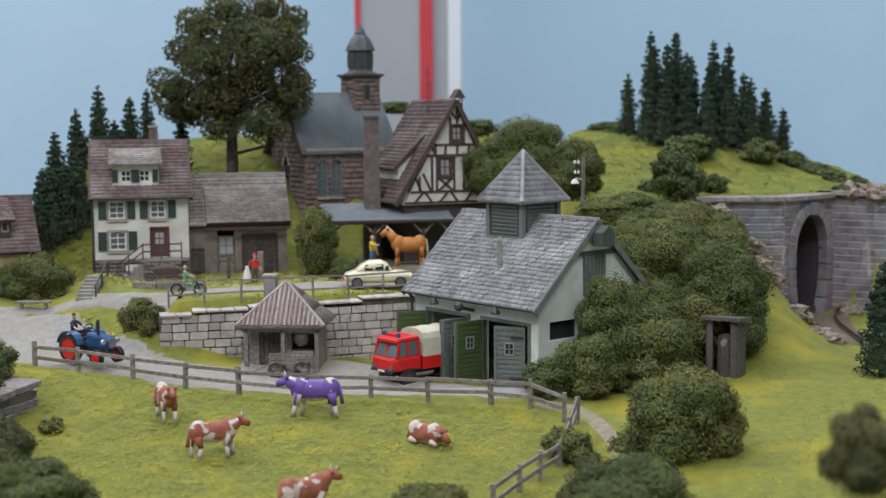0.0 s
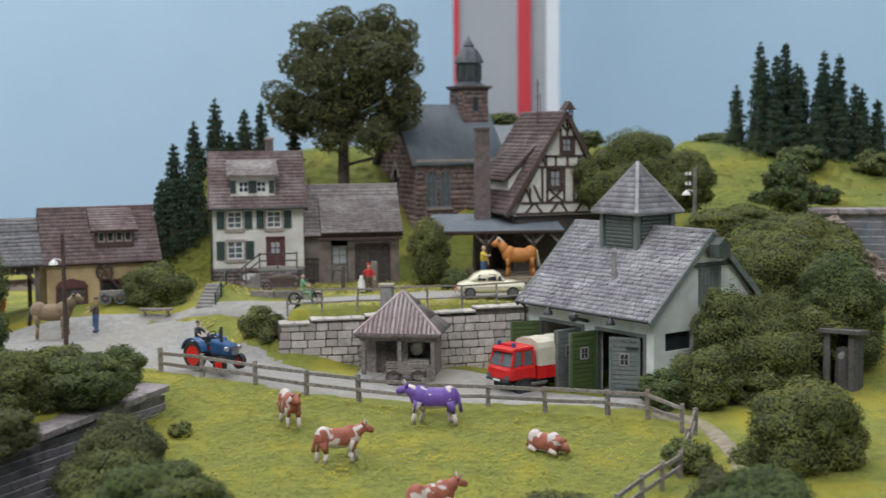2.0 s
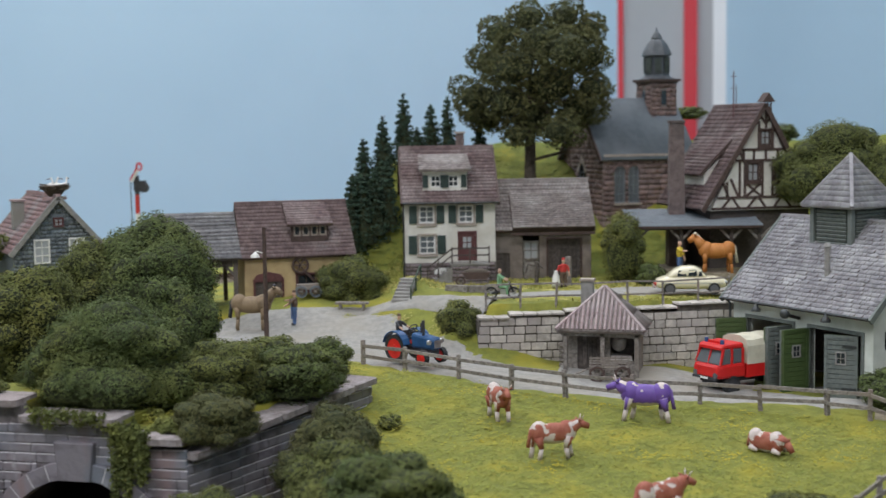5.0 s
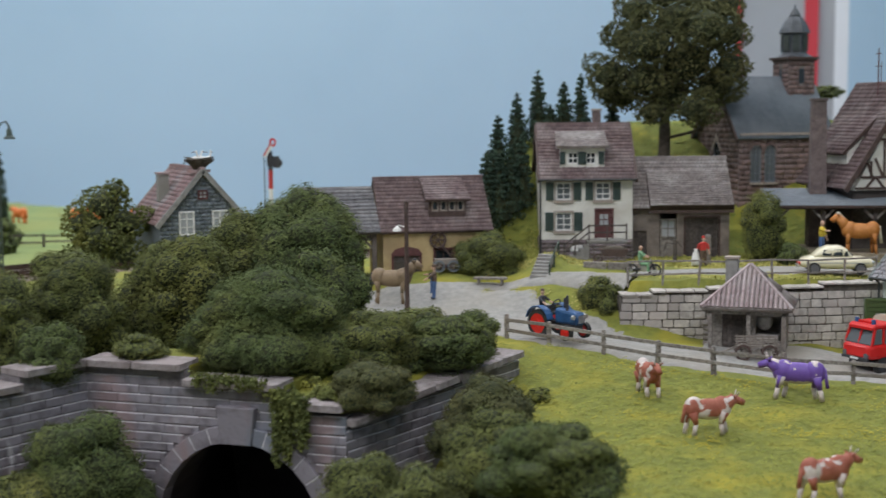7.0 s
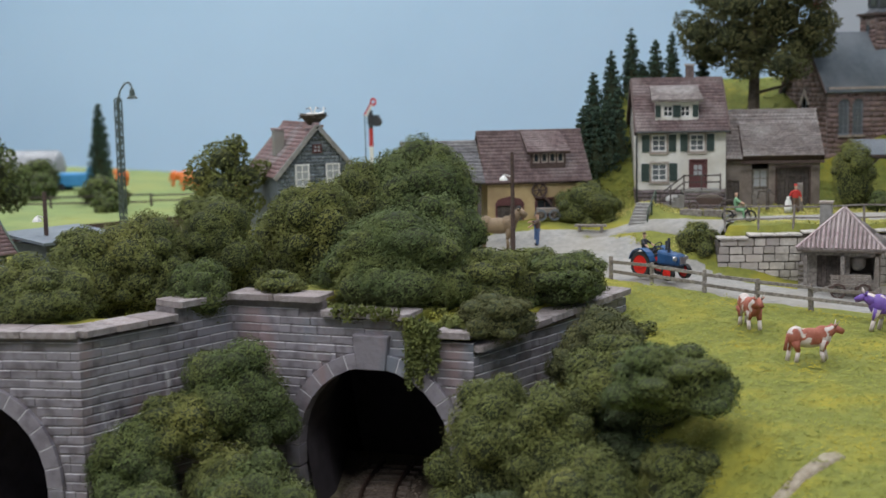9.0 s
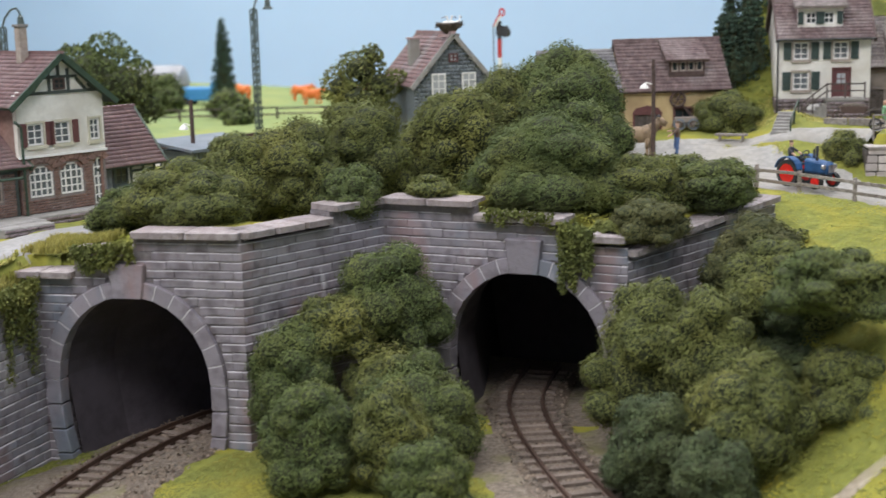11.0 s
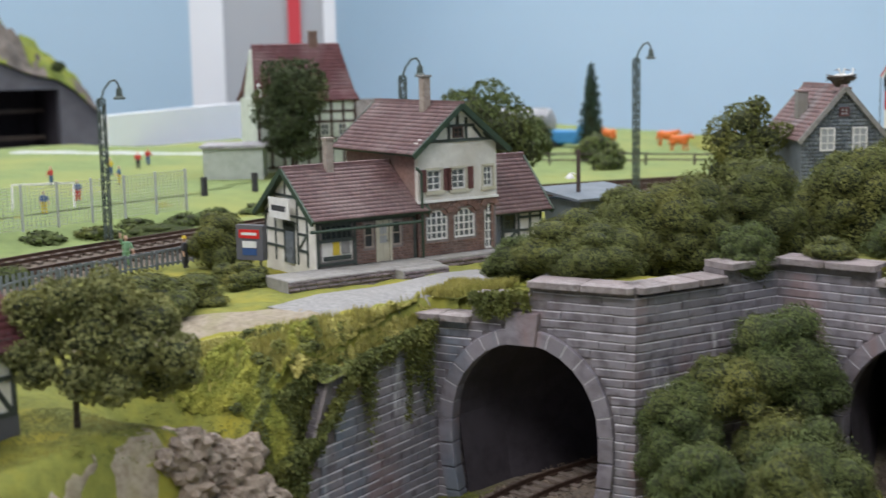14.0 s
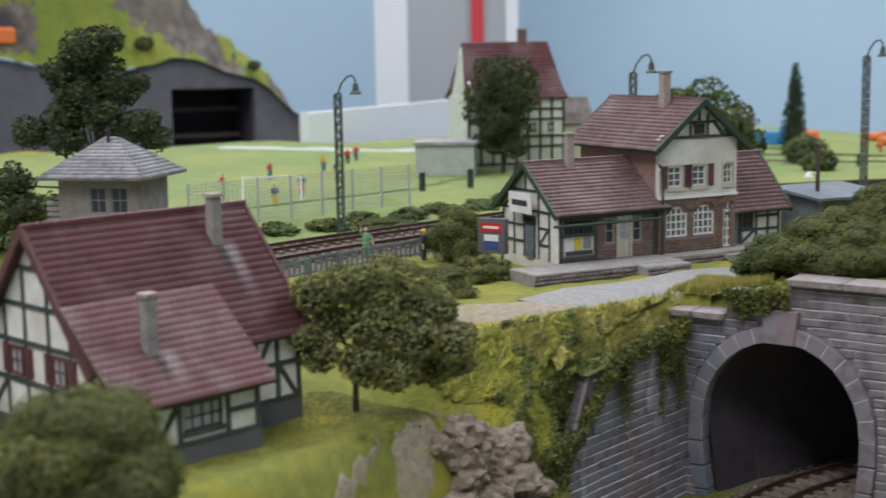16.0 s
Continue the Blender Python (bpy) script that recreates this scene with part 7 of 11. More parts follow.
def red_roof_house():
    h = thing("red_roof_house", place(-57.4, 11.3, 6.7, 90), "half-timbered cottage with a dark red tiled roof and lean-to", "house")
    W, D, ze, zr = 9.6, 8.2, 4.1, 8.75
    f = wall("front_wall", M["white"], h, (0, 0), (W, 0), 0.9, ze)
    frame_timbers(f, M["gtimber"], [(9.5, 0.9, 9.5, 4.1), (8.4, 0.9, 8.4, 4.1), (7.3, 0.9, 7.3, 4.1), (6.2, 0.9, 6.2, 4.1), (6.0, 2.5, 9.6, 2.5), (6.0, 1.0, 9.6, 1.0), (7.4, 2.5, 8.3, 4.0), (9.4, 1.0, 8.5, 2.4), (6.0, 4.0, 9.6, 4.0)], 0.2)
    bm = bmesh.new()
    box(bm, -0.05, W + 0.05, -0.05, D, -1.5, 0.9)
    part("plinth", bm, M["greyface"], h)
    g = wall("gable_wall", M["white"], h, (0, D), (0, 0), 0.9, ze, gable=(D / 2, zr - 0.15))
    frame_timbers(g, M["gtimber"], [(0.1, 1, 0.1, 4), (8.1, 1, 8.1, 4), (1.6, 1, 1.6, 5.5), (3.2, 1, 3.2, 7), (5.0, 1, 5.0, 7), (6.6, 1, 6.6, 5.5), (0, 2.5, 8.2, 2.5), (0, 4.1, 8.2, 4.1), (1.6, 5.6, 6.6, 5.6), (2.8, 7.1, 5.4, 7.1), (4.1, 7.1, 4.1, 8.5), (0.2, 1, 1.5, 2.4), (8.0, 1, 6.7, 2.4)], 0.2)
    for a in (2.0, 5.3):
        window(g, a, a + 1.0, 2.7, 3.9, 2, 2, frame=M["redtrim"], pane=M["palepane"], depth=-0.08, shutters=M["redtrim"])
    wall("side_wall", M["white"], h, (W, 0), (W, D), 0.9, ze, gable=(D / 2, zr - 0.15))
    wall("back_wall", M["white"], h, (W, D), (0, D), 0.9, ze)
    gable_roof(h, 0, W, 0, D, ze, zr, M["tile_red"], (0.45, 0.4), "x", 0.34, 0.3, 141, edge=M["timber"], verge=M["redtrim"], ripple=0.002, lift=0.046)
    # lean-to
    x1 = 5.9
    lo = [(2.4, 4.2, 1.2, 2.3)]
    l = wall("lean_to_wall", M["white"], h, (0, -2.0), (x1, -2.0), 0.7, 2.85, lo)
    window(l, *lo[0], 4, 2, frame=M["gtimber"], pane=M["palepane"])
    frame_timbers(l, M["gtimber"], [(0.1, 0.7, 0.1, 2.8), (1.0, 0.7, 1.0, 2.8), (2.2, 0.7, 2.2, 2.8), (4.4, 0.7, 4.4, 2.8), (5.8, 0.7, 5.8, 2.8), (0, 0.8, 5.9, 0.8), (0, 2.4, 5.9, 2.4), (2.2, 1.15, 4.4, 1.15), (1.1, 0.8, 2.1, 2.3), (4.5, 1.7, 5.8, 1.7)], 0.2)
    e = wall("lean_to_end", M["white"], h, (x1, -2.0), (x1, 0), 0.7, 2.85, gable=(2.0, 4.3))
    frame_timbers(e, M["gtimber"], [(0.1, 0.7, 0.1, 2.9), (1.9, 0.7, 1.9, 4.0), (0, 1.7, 2, 1.7), (0, 0.8, 2, 0.8), (0, 2.8, 2, 2.8)], 0.18)
    wall("lean_to_end", M["white"], h, (0, 0), (0, -2.0), 0.7, 2.85, gable=(0.0, 4.3))
    bm = bmesh.new()
    box(bm, -0.05, x1 + 0.05, -2.06, 0, -1.5, 0.7)
    part("plinth", bm, M["greyface"], h)
    roof(h, (-0.5, -2.55, 2.6), (x1 + 0.5, -2.55, 2.6), (x1 + 0.5, 1.5, 5.95), (-0.5, 1.5, 5.95), M["tile_palered"], 0.34, 0.3, seed=145, ripple=0.001, name="lean_to_roof", edge=M["timber"], lift=0.033)
    chimney(h, 7.7, 3.0, 6.3, 9.3, 0.5, 0.5, M["concrete"])
    chimney(h, 2.0, -0.6, 3.6, 6.3, 0.48, 0.45, M["concrete"])
    # neighbouring red roof edge
    n = thing("red_shed", place(-64.5, 4.5, 6.0, 80), "low shed with a dark red tiled roof", "shed")
    bm = bmesh.new()
    box(bm, 0, 5, 0, 4, -1, 2.2)
    part("shed_body", bm, M["timber"], n)
    gable_roof(n, 0, 5, 0, 4, 2.2, 4.4, M["tile_red"], (0.3, 0.4), "x", 0.34, 0.3, 147, edge=M["timber"], ripple=0.012)


def signal_box():
    h = thing("signal_box", place(-87.9, 27.3, 8.5, 32) @ Matrix.Diagonal((0.78, 0.78, 0.96, 1)), "pale grey signal box with a hipped slate roof and balcony", "signal box")
    W, D = 6.6, 5.6
    ops = [(2.6, 4.0, 4.2, 5.9), (4.4, 5.8, 4.2, 5.9)]
    f = wall("front_wall", M["signalwall"], h, (0, 0), (W, 0), -0.5, 6.6, ops)
    for o in ops:
        window(f, *o, 2, 2, frame=M["concrete"], pane=M["darkpane"], trim=M["concrete"])
    l = wall("side_wall", M["signalwall"], h, (0, D), (0, 0), -0.5, 6.6, [(2.0, 3.6, 4.0, 5.9)])
    window(l, 2.0, 3.6, 4.0, 5.9, 2, 2, frame=M["whitepaint"], pane=M["palepane"])
    wall("side_wall", M["signalwall"], h, (W, 0), (W, D), -0.5, 6.6)
    wall("back_wall", M["signalwall"], h, (W, D), (0, D), -0.5, 6.6)
    o = 1.2
    c = [(-o, -o), (W + o, -o), (W + o, D + o), (-o, D + o)]
    r0, r1 = (W / 2 - 0.5, D / 2, 8.9), (W / 2 + 0.5, D / 2, 8.9)
    tops = [(r0, r1), (r1, r1), (r1, r0), (r0, r0)]
    for i in range(4):
        roof(h, (*c[i], 6.5), (*c[(i + 1) % 4], 6.5), tops[i][1], tops[i][0], M["tile_grey"], 0.4, 0.4, seed=150 + i, ripple=0.02)
    bm = bmesh.new()
    box(bm, -1.6, 0, 1.0, D, 3.2, 3.5)
    part("balcony_floor", bm, M["concrete"], h)
    for k in range(4):
        bar("balcony_board", M["concrete"], h, (-1.6, 1.0, 3.7 + 0.35 * k), (-1.6, D, 3.7 + 0.35 * k), 0.1, 0.26)
        bar("balcony_board", M["concrete"], h, (-1.6, 1.0, 3.7 + 0.35 * k), (0, 1.0, 3.7 + 0.35 * k), 0.1, 0.26)
    bm = bmesh.new()
    rod(bm, (W / 2, D / 2 - 0.6, 8.4), (W / 2, D / 2 - 0.6, 9.6), 0.12, n=6)
    part("roof_pipe", bm, M["metal"], h)


def far_house():
    h = thing("mansard_house", drawn_in(place(-122.8, 100.2, 8.5, 58), 0.87) @ Matrix.Diagonal((1.08, 1.1, 1, 1)), "tall half-timbered house with a dark red mansard roof", "house")
    W, D, ze = 11.0, 8.5, 8.2
    f = wall("front_wall", M["fwhite"], h, (0, 0), (W, 0), -0.5, ze)
    frame_timbers(f, M["timber"], [(0.1 + k * 1.35, 0, 0.1 + k * 1.35, ze) for k in range(9)] + [(0, z, W, z) for z in (0.2, 2.2, 3.4, 5.4, 6.6, 8.0)], 0.28)
    for a in (1.5, 4.2, 6.9, 8.9):
        window(f, a, a + 1.0, 3.7, 5.2, 2, 2, frame=M["whitepaint"], pane=M["glass"], depth=-0.08)
    wall("side_wall", M["fwhite"], h, (0, D), (0, 0), -0.5, ze)
    wall("side_wall", M["fwhite"], h, (W, 0), (W, D), -0.5, ze)
    wall("back_wall", M["fwhite"], h, (W, D), (0, D), -0.5, ze)
    g = wall("gable_top", M["fwhite"], h, (0.3, D), (0.3, 0), ze, ze + 0.2, gable=(D / 2, 14))
    for s in (0, 1):
        y0, y1, yt = (0, 2.4, D / 2) if s == 0 else (D, D - 2.4, D / 2)
        a, b = ((-0.4, y0), (W + 0.4, y0)) if s == 0 else ((W + 0.4, y0), (-0.4, y0))
        yo = y0 - (0.4 if s == 0 else -0.4)
        roof(h, (a[0], yo, ze - 0.3), (b[0], yo, ze - 0.3), (b[0] * 0.95 + 0.27, y0 + (y1 - y0) * 0.3, ze + 0.9), (a[0] * 0.95 + 0.27, y0 + (y1 - y0) * 0.3, ze + 0.9), M["tile_red"], 0.5, 0.5, seed=161 + s)
        roof(h, (a[0] * 0.95 + 0.27, y0 + (y1 - y0) * 0.3, ze + 0.9), (b[0] * 0.95 + 0.27, y0 + (y1 - y0) * 0.3, ze + 0.9), (b[0] * 0.84 + 0.88, yt, 14.6), (a[0] * 0.84 + 0.88, yt, 14.6), M["tile_red"], 0.5, 0.5, seed=163 + s)
    chimney(h, 7.5, D / 2, 13, 16.0, 0.9, 0.8, M["brick"])
    e = wall("side_annex", M["cloth"], h, (W, 2.0), (W + 4.0, 2.0), -0.5, 5.0)
    bm = bmesh.new()
    box(bm, W, W + 4.0, 2.35, 7.5, -0.5, 5.0)
    part("annex_body", bm, M["cloth"], h)
    gable_roof(h, W, W + 4.0, 2.0, 7.5, 5.0, 7.6, M["tile_old"], (0.4, 0.4), "x", 0.5, 0.5, 167)
    q = thing("garage", drawn_in(place(-118.6, 87.4, 8.0, 40), 0.9), "pale grey concrete garage with a flat roof", "garage")
    bm = bmesh.new()
    box(bm, 0, 6.4, 0, 6.0, -0.5, 4.0)
    part("garage_body", bm, M["palewall"], q)
    bm = bmesh.new()
    box(bm, -0.3, 6.7, -0.3, 6.3, 4.0, 4.3)
    part("garage_roof", bm, M["tile_grey"], q)


yellow_barn()
nest_house()
station()
red_roof_house()
signal_box()
far_house()


# ---- foliage ----
def leaf_cloud(points, normals, size, seed, flat=0.8):
    """Four-cornered leaves at the points, turned roughly along the normals."""
    r = np.random.RandomState(seed)
    n = len(points)
    d = normals * flat + r.normal(0, 0.45, (n, 3))
    d /= np.linalg.norm(d, axis=1)[:, None]
    a = np.cross(d, r.normal(0, 1, (n, 3)))
    a /= np.linalg.norm(a, axis=1)[:, None] + 1e-9
    b = np.cross(d, a)
    s = size * r.uniform(0.55, 1.25, (n, 1))
    k = r.uniform(0.5, 1.0, (n, 1))
    p = points
    v = np.stack([p - a * s, p - b * s * k + d * s * 0.2, p + a * s, p + b * s * k + d * s * 0.2], 1).reshape(-1, 3)
    f = np.arange(4 * n).reshape(n, 4)
    return v, f


def lobed_cloud(lobes, per_area, seed, floor=None, rough=0.1):
    """Points over the outside of a heap of ellipsoids (centre, radii)."""
    r = np.random.RandomState(seed)
    P, Nn = [], []
    for i, (c, q) in enumerate(lobes):
        c, q = np.array(c), np.array(q)
        area = 4 * math.pi * ((q[0] * q[1]) ** 1.6 + (q[0] * q[2]) ** 1.6 + (q[1] * q[2]) ** 1.6) ** (1 / 1.6) / 3 ** (1 / 1.6)
        m = max(30, int(area * per_area))
        u = r.normal(0, 1, (m, 3))
        u /= np.linalg.norm(u, axis=1)[:, None]
        wob = 1 + rough * (np.sin(u[:, :1] * 7 + i) * np.sin(u[:, 1:2] * 8 + 2 * i) * np.sin(u[:, 2:3] * 7 + 3 * i)) + r.normal(0, 0.055, (m, 1)) + (r.uniform(0, 1, (m, 1)) > 0.9) * 0.08
        p = c + u * q * wob
        keep = np.ones(m, dtype=bool)
        for j, (c2, q2) in enumerate(lobes):
            if j != i:
                keep &= (((p - np.array(c2)) / np.array(q2)) ** 2).sum(1) > 0.72
        if floor is not None:
            keep &= p[:, 2] > floor
        nn = u / q
        nn /= np.linalg.norm(nn, axis=1)[:, None]
        P.append(p[keep])
        Nn.append(nn[keep])
    return np.concatenate(P), np.concatenate(Nn)


LOOKS = {"leaf": ("dark green", "leaf"), "leaf2": ("olive green", "leaf2"), "leaf3": ("brownish green", "leaf3"), "leafdark": ("dark green", "leafdark"), "leafolive": ("pale olive green", "leafolive"), "leafblue": ("blue-green", "leafblue")}
bush_count = [0]


def heap(lobes):
    bm = bmesh.new()
    for c, q in lobes:
        ball(bm, c, tuple(v * 0.88 for v in q), 2)
    return bm


def bush(kind, x, y, z, rx, rz, leaf=None, label=None):
    """A rounded bush: a heap of lobes covered with small leaves, reaching down to the ground."""
    bush_count[0] += 1
    seed = bush_count[0]
    r = random.Random(seed * 13)
    g = float(height(x, y))
    top = z + rz
    lo = min(z - rz, g - 0.3) if z - rz - g < 1.5 * rz else z - rz
    cz, hz = (top + lo) / 2, (top - lo) / 2
    lobes = [((0, 0, cz - g - 0.15 * hz), (rx * 0.86, rx * 0.84, hz * 0.9))]
    n = 22 if rx > 1.6 else 12
    for k in range(n):
        t, s = 2.4 * k + r.uniform(-0.4, 0.4), r.uniform(-0.8, 0.9)
        q = r.uniform(0.2, 0.42)
        c = 1.06 * math.sqrt(max(0.05, 1 - (max(s, -0.3) + 0.3) ** 2 / 1.72)) * r.uniform(0.9, 1.08)
        a = max(0.0, c - q * 0.9)
        lobes.append(((rx * a * math.cos(t), rx * a * math.sin(t), cz - g + hz * (1 - 0.6 * q) * s), (rx * q * r.uniform(0.95, 1.3), rx * q * r.uniform(0.95, 1.3), min(hz, rx) * q * r.uniform(0.9, 1.2))))
    far = y > 100
    size = leaf or (0.13 if far else 0.066 if y > 62 else 0.057)
    P, Nn = lobed_cloud(lobes, 1.0 / (size * size * (2.3 if far else 1.75)), seed, floor=lo - g, rough=0.2)
    v, f = leaf_cloud(P, Nn, size, seed, flat=1.5)
    look_word, mat = LOOKS[kind]
    b = thing("bush", place(x, y, g), label or "rounded %s bush of fine crumbly foliage" % look_word, "bush")
    # Dark inner heap, painted as the shade between the leaves.
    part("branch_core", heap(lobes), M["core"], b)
    mesh_from_arrays("foliage", v, f, M[mat], b)
    return b


def conifer(x, y, top, seed=1, width=1.0, z=None, label="slender dark green spruce with ragged tiers", mat="needle"):
    g = float(height(x, y)) if z is None else z
    H = max(top - g, 2.5)
    r = np.random.RandomState(seed)
    # whorls of short boughs, each ending in a knob of needles
    knobs, z, k = [], 0.4, 0
    while z < H - 0.25:
        u = z / H
        reach = width * (0.1 + 0.78 * (1 - u) ** 0.75) * (0.88 + 0.12 * math.cos(k * 2.4))
        m = 4 if u > 0.75 else 7
        for j in range(m):
            a = 6.2832 * j / m + 0.7 * k + r.uniform(-0.35, 0.35)
            d = reach * r.uniform(0.6, 1.0)
            knobs.append((d * math.cos(a), d * math.sin(a), z - 0.3 * d + r.uniform(-0.1, 0.1), 0.1 + 0.26 * reach))
        z += 0.36 + 0.14 * (1 - u)
        k += 1
    knobs = np.array(knobs)
    n = int(len(knobs) * 24 * max(1.0, (width / 1.1) ** 1.6))
    pick = knobs[r.randint(0, len(knobs), n)]
    u = r.normal(0, 1, (n, 3))
    u /= np.linalg.norm(u, axis=1)[:, None]
    P = pick[:, :3] + u * pick[:, 3:] * np.array([1, 1, 0.75]) * r.uniform(0.75, 1.0, (n, 1))
    tip = np.stack([r.normal(0, 0.07, 60), r.normal(0, 0.07, 60), H - r.uniform(0, 0.7, 60)], 1)
    P = np.concatenate([P, tip])
    Nn = np.concatenate([u, np.tile([0, 0, 1.0], (60, 1))])
    v, f = leaf_cloud(P, Nn, 0.1, seed, 1.2)
    b = thing("spruce", place(x, y, g), label, "tree")
    bm = bmesh.new()
    rod(bm, (0, 0, -0.3), (0, 0, H * 0.97), 0.2, 0.03, 6)
    part("trunk", bm, M["bark"], b)
    # Dark cone within the needles stands in for their inner shade.
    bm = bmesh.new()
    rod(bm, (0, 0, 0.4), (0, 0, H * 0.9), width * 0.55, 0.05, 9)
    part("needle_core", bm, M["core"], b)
    mesh_from_arrays("crown", v, f, M[mat], b)
    return b


def broad_tree(x, y, z, clumps, trunk, kind, label, size=0.12, density=1.0, rough=0.2, core=0.5):
    """A tapered trunk with limbs to clumps of leaves (offset x, y, z, radius)."""
    bush_count[0] += 1
    seed = bush_count[0] + 500
    b = thing("tree", place(x, y, z), label, "tree")
    bm = bmesh.new()
    h, r0 = trunk
    rod(bm, (0, 0, -0.5), (0.05, 0, h), r0, r0 * 0.72, 9)
    part("trunk", bm, M["bark"], b)
    lobes = []
    for cx, cy, cz, q in clumps:
        bm = bmesh.new()
        mid = Vector((cx * 0.45, cy * 0.45, h + (cz - h) * 0.55))
        rod(bm, (0.03, 0, h * 0.93), mid, r0 * 0.5, r0 * 0.3, 6)
        rod(bm, mid, (cx, cy, cz), r0 * 0.3, 0.05, 5)
        part("limb", bm, M["bark"], b)
        rr = random.Random(seed + int(cx * 10))
        lobes.append(((cx, cy, cz), (q, q, q * 0.78)))
        for k in range(4):
            d = Vector((rr.uniform(-1, 1), rr.uniform(-1, 1), rr.uniform(-0.5, 0.9))).normalized() * q * 0.8
            s = q * rr.uniform(0.4, 0.6)
            lobes.append(((cx + d.x, cy + d.y, cz + d.z), (s, s, s * 0.8)))
    P, Nn = lobed_cloud(lobes, density / (size * size * 1.9), seed, rough=rough)
    v, f = leaf_cloud(P, Nn, size, seed, flat=0.3)
    mesh_from_arrays("crown", v, f, M[LOOKS[kind][1]], b)
    # Dark balls inside the crown: shade painted between its leaf clumps.
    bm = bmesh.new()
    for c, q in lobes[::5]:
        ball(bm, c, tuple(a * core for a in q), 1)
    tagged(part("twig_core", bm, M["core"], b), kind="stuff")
    return b


def tuft_field(name, n, region, mat, label, seed, size=0.3, width=0.05):
    """Upright grass fibres scattered over the ground, one joined mesh."""
    r = np.random.RandomState(seed)
    x0, x1, y0, y1, test = region
    x, y = r.uniform(x0, x1, n), r.uniform(y0, y1, n)
    k = test(x, y)
    x, y = x[k], y[k]
    z = height(x, y) + rough_noise(x, y, 9, 0.10, 1) + rough_noise(x, y, 2.2, 0.05, 2)
    m = len(x)
    if size < 0.2:
        lumps = np.clip(rough_noise(x, y, 0.9, 0.16, seed + 3) + rough_noise(x, y, 0.35, 0.06, seed + 4), 0, 1) * name.startswith("meadow")
        P = np.stack([x, y, z + lumps + size * 0.25 * r.uniform(0.2, 1.0, m)], 1)
        v, f = leaf_cloud(P, np.tile([0, -0.25, 1.0], (m, 1)), 0.12 if y0 > 90 else 0.075, seed, 3.4)
        return tagged(mesh_from_arrays(name, v, f, mat), label, "grass", kind="stuff")
    a = r.uniform(0, 6.2832, m)
    h = size * r.uniform(0.4, 1.3, m)
    lx, ly = r.normal(0, 0.12, m), r.normal(0, 0.12, m)
    w = width * r.uniform(0.7, 1.5, m)
    base = np.stack([x, y, z - 0.03], 1)
    side = np.stack([np.cos(a) * w, np.sin(a) * w, 0 * w], 1)
    tip = base + np.stack([lx, ly, h], 1)
    v = np.stack([base - side, base + side, tip], 1).reshape(-1, 3)
    ob = mesh_from_arrays(name, v, np.arange(3 * m).reshape(m, 3), mat)
    return tagged(ob, label, "grass", kind="stuff")


# ---- bushes and trees ----
bush("leaf2", 12.1, 63.0, 8.9, 2.8, 2.7)
bush("leaf2", 12.0, 76.0, 9.6, 3.3, 2.7)
bush("leaf2", 8.6, 73.2, 9.6, 1.9, 1.9)
bush("leaf", 6.2, 72.4, 9.0, 1.4, 1.1)
bush("leaf2", 11.9, 84.0, 12.9, 3.2, 2.8)
bush("leaf2", 12.4, 78.6, 11.3, 2.4, 2.9)
bush("leaf2", 15.1, 87.0, 14.3, 4.8, 3.3)
bush("leaf", 17.4, 82.0, 12.4, 3.0, 3.4)
bush("leaf2", 16.8, 92.0, 15.7, 3.7, 1.8)
bush("leaf", 17.5, 101.0, 19.3, 1.8, 2.6)
bush("leaf2", 12.6, 91.0, 16.8, 3.3, 1.2)
bush("leaf2", 6.0, 100.0, 20.0, 4.0, 3.0)
bush("leaf2", 9.4, 98.0, 19.4, 2.1, 2.3)
bush("leaf", 27.2, 112.0, 17.3, 1.5, 0.6)
bush("leaf", 16.2, 104.0, 17.7, 1.3, 0.8)
bush("leaf", 20.7, 104.0, 18.0, 1.2, 0.8)
bush("leaf", 27.0, 122.0, 20.9, 2.5, 0.9)
bush("leaf", 14.4, 122.0, 21.7, 2.4, 1.0)
bush("leaf", 30.4, 118.0, 19.0, 1.5, 0.9)
bush("leaf", 29.0, 114.0, 19.4, 1.2, 0.9)
bush("leaf", 30.5, 112.4, 18.7, 1.1, 0.8)
bush("leaf", 31.6, 110.0, 18.0, 1.1, 0.8)
bush("leaf", 32.9, 108.4, 17.7, 1.0, 0.7)
bush("leaf2", 26.2, 113.0, 20.4, 1.5, 0.9)
bush("leaf", 30.9, 112.0, 18.4, 1.2, 0.8)
bush("leaf", 31.1, 104.0, 17.8, 1.1, 0.4)
bush("leaf", 20.3, 112.0, 20.8, 1.9, 1.0)
bush("leaf3", 13.7, 38.0, 13.7, 1.2, 1.4)
bush("leaf", 8.8, 52.0, 8.8, 2.3, 1.1)
bush("leaf", 6.7, 62.0, 7.8, 1.2, 1.0)
bush("leaf2", 0.6, 50.0, 8.6, 1.6, 0.7)
bush("leaf2", -28.3, 90.4, 12.3, 2.5, 2.0)
bush("leaf2", -18.9, 82.6, 11.0, 1.5, 1.2)
bush("leaf2", -9.3, 95.5, 15.1, 1.6, 2.5)
bush("leaf", -7.2, 93.5, 12.8, 1.1, 0.6)
bush("leaf", -5.2, 124.0, 24.2, 1.6, 0.6)
bush("leaf", 2.4, 115.0, 22.4, 1.5, 0.9)
bush("leaf", -24.1, 70.0, 10.5, 1.6, 1.1)
bush("leaf2", -25.5, 66.0, 10.6, 2.4, 1.7)
bush("leaf3", -19.8, 58.0, 9.1, 1.8, 1.2)
bush("leaf", -15.5, 50.0, 8.8, 2.6, 1.5)
bush("leaf2", -48.4, 50.3, 11.5, 3.2, 1.9)
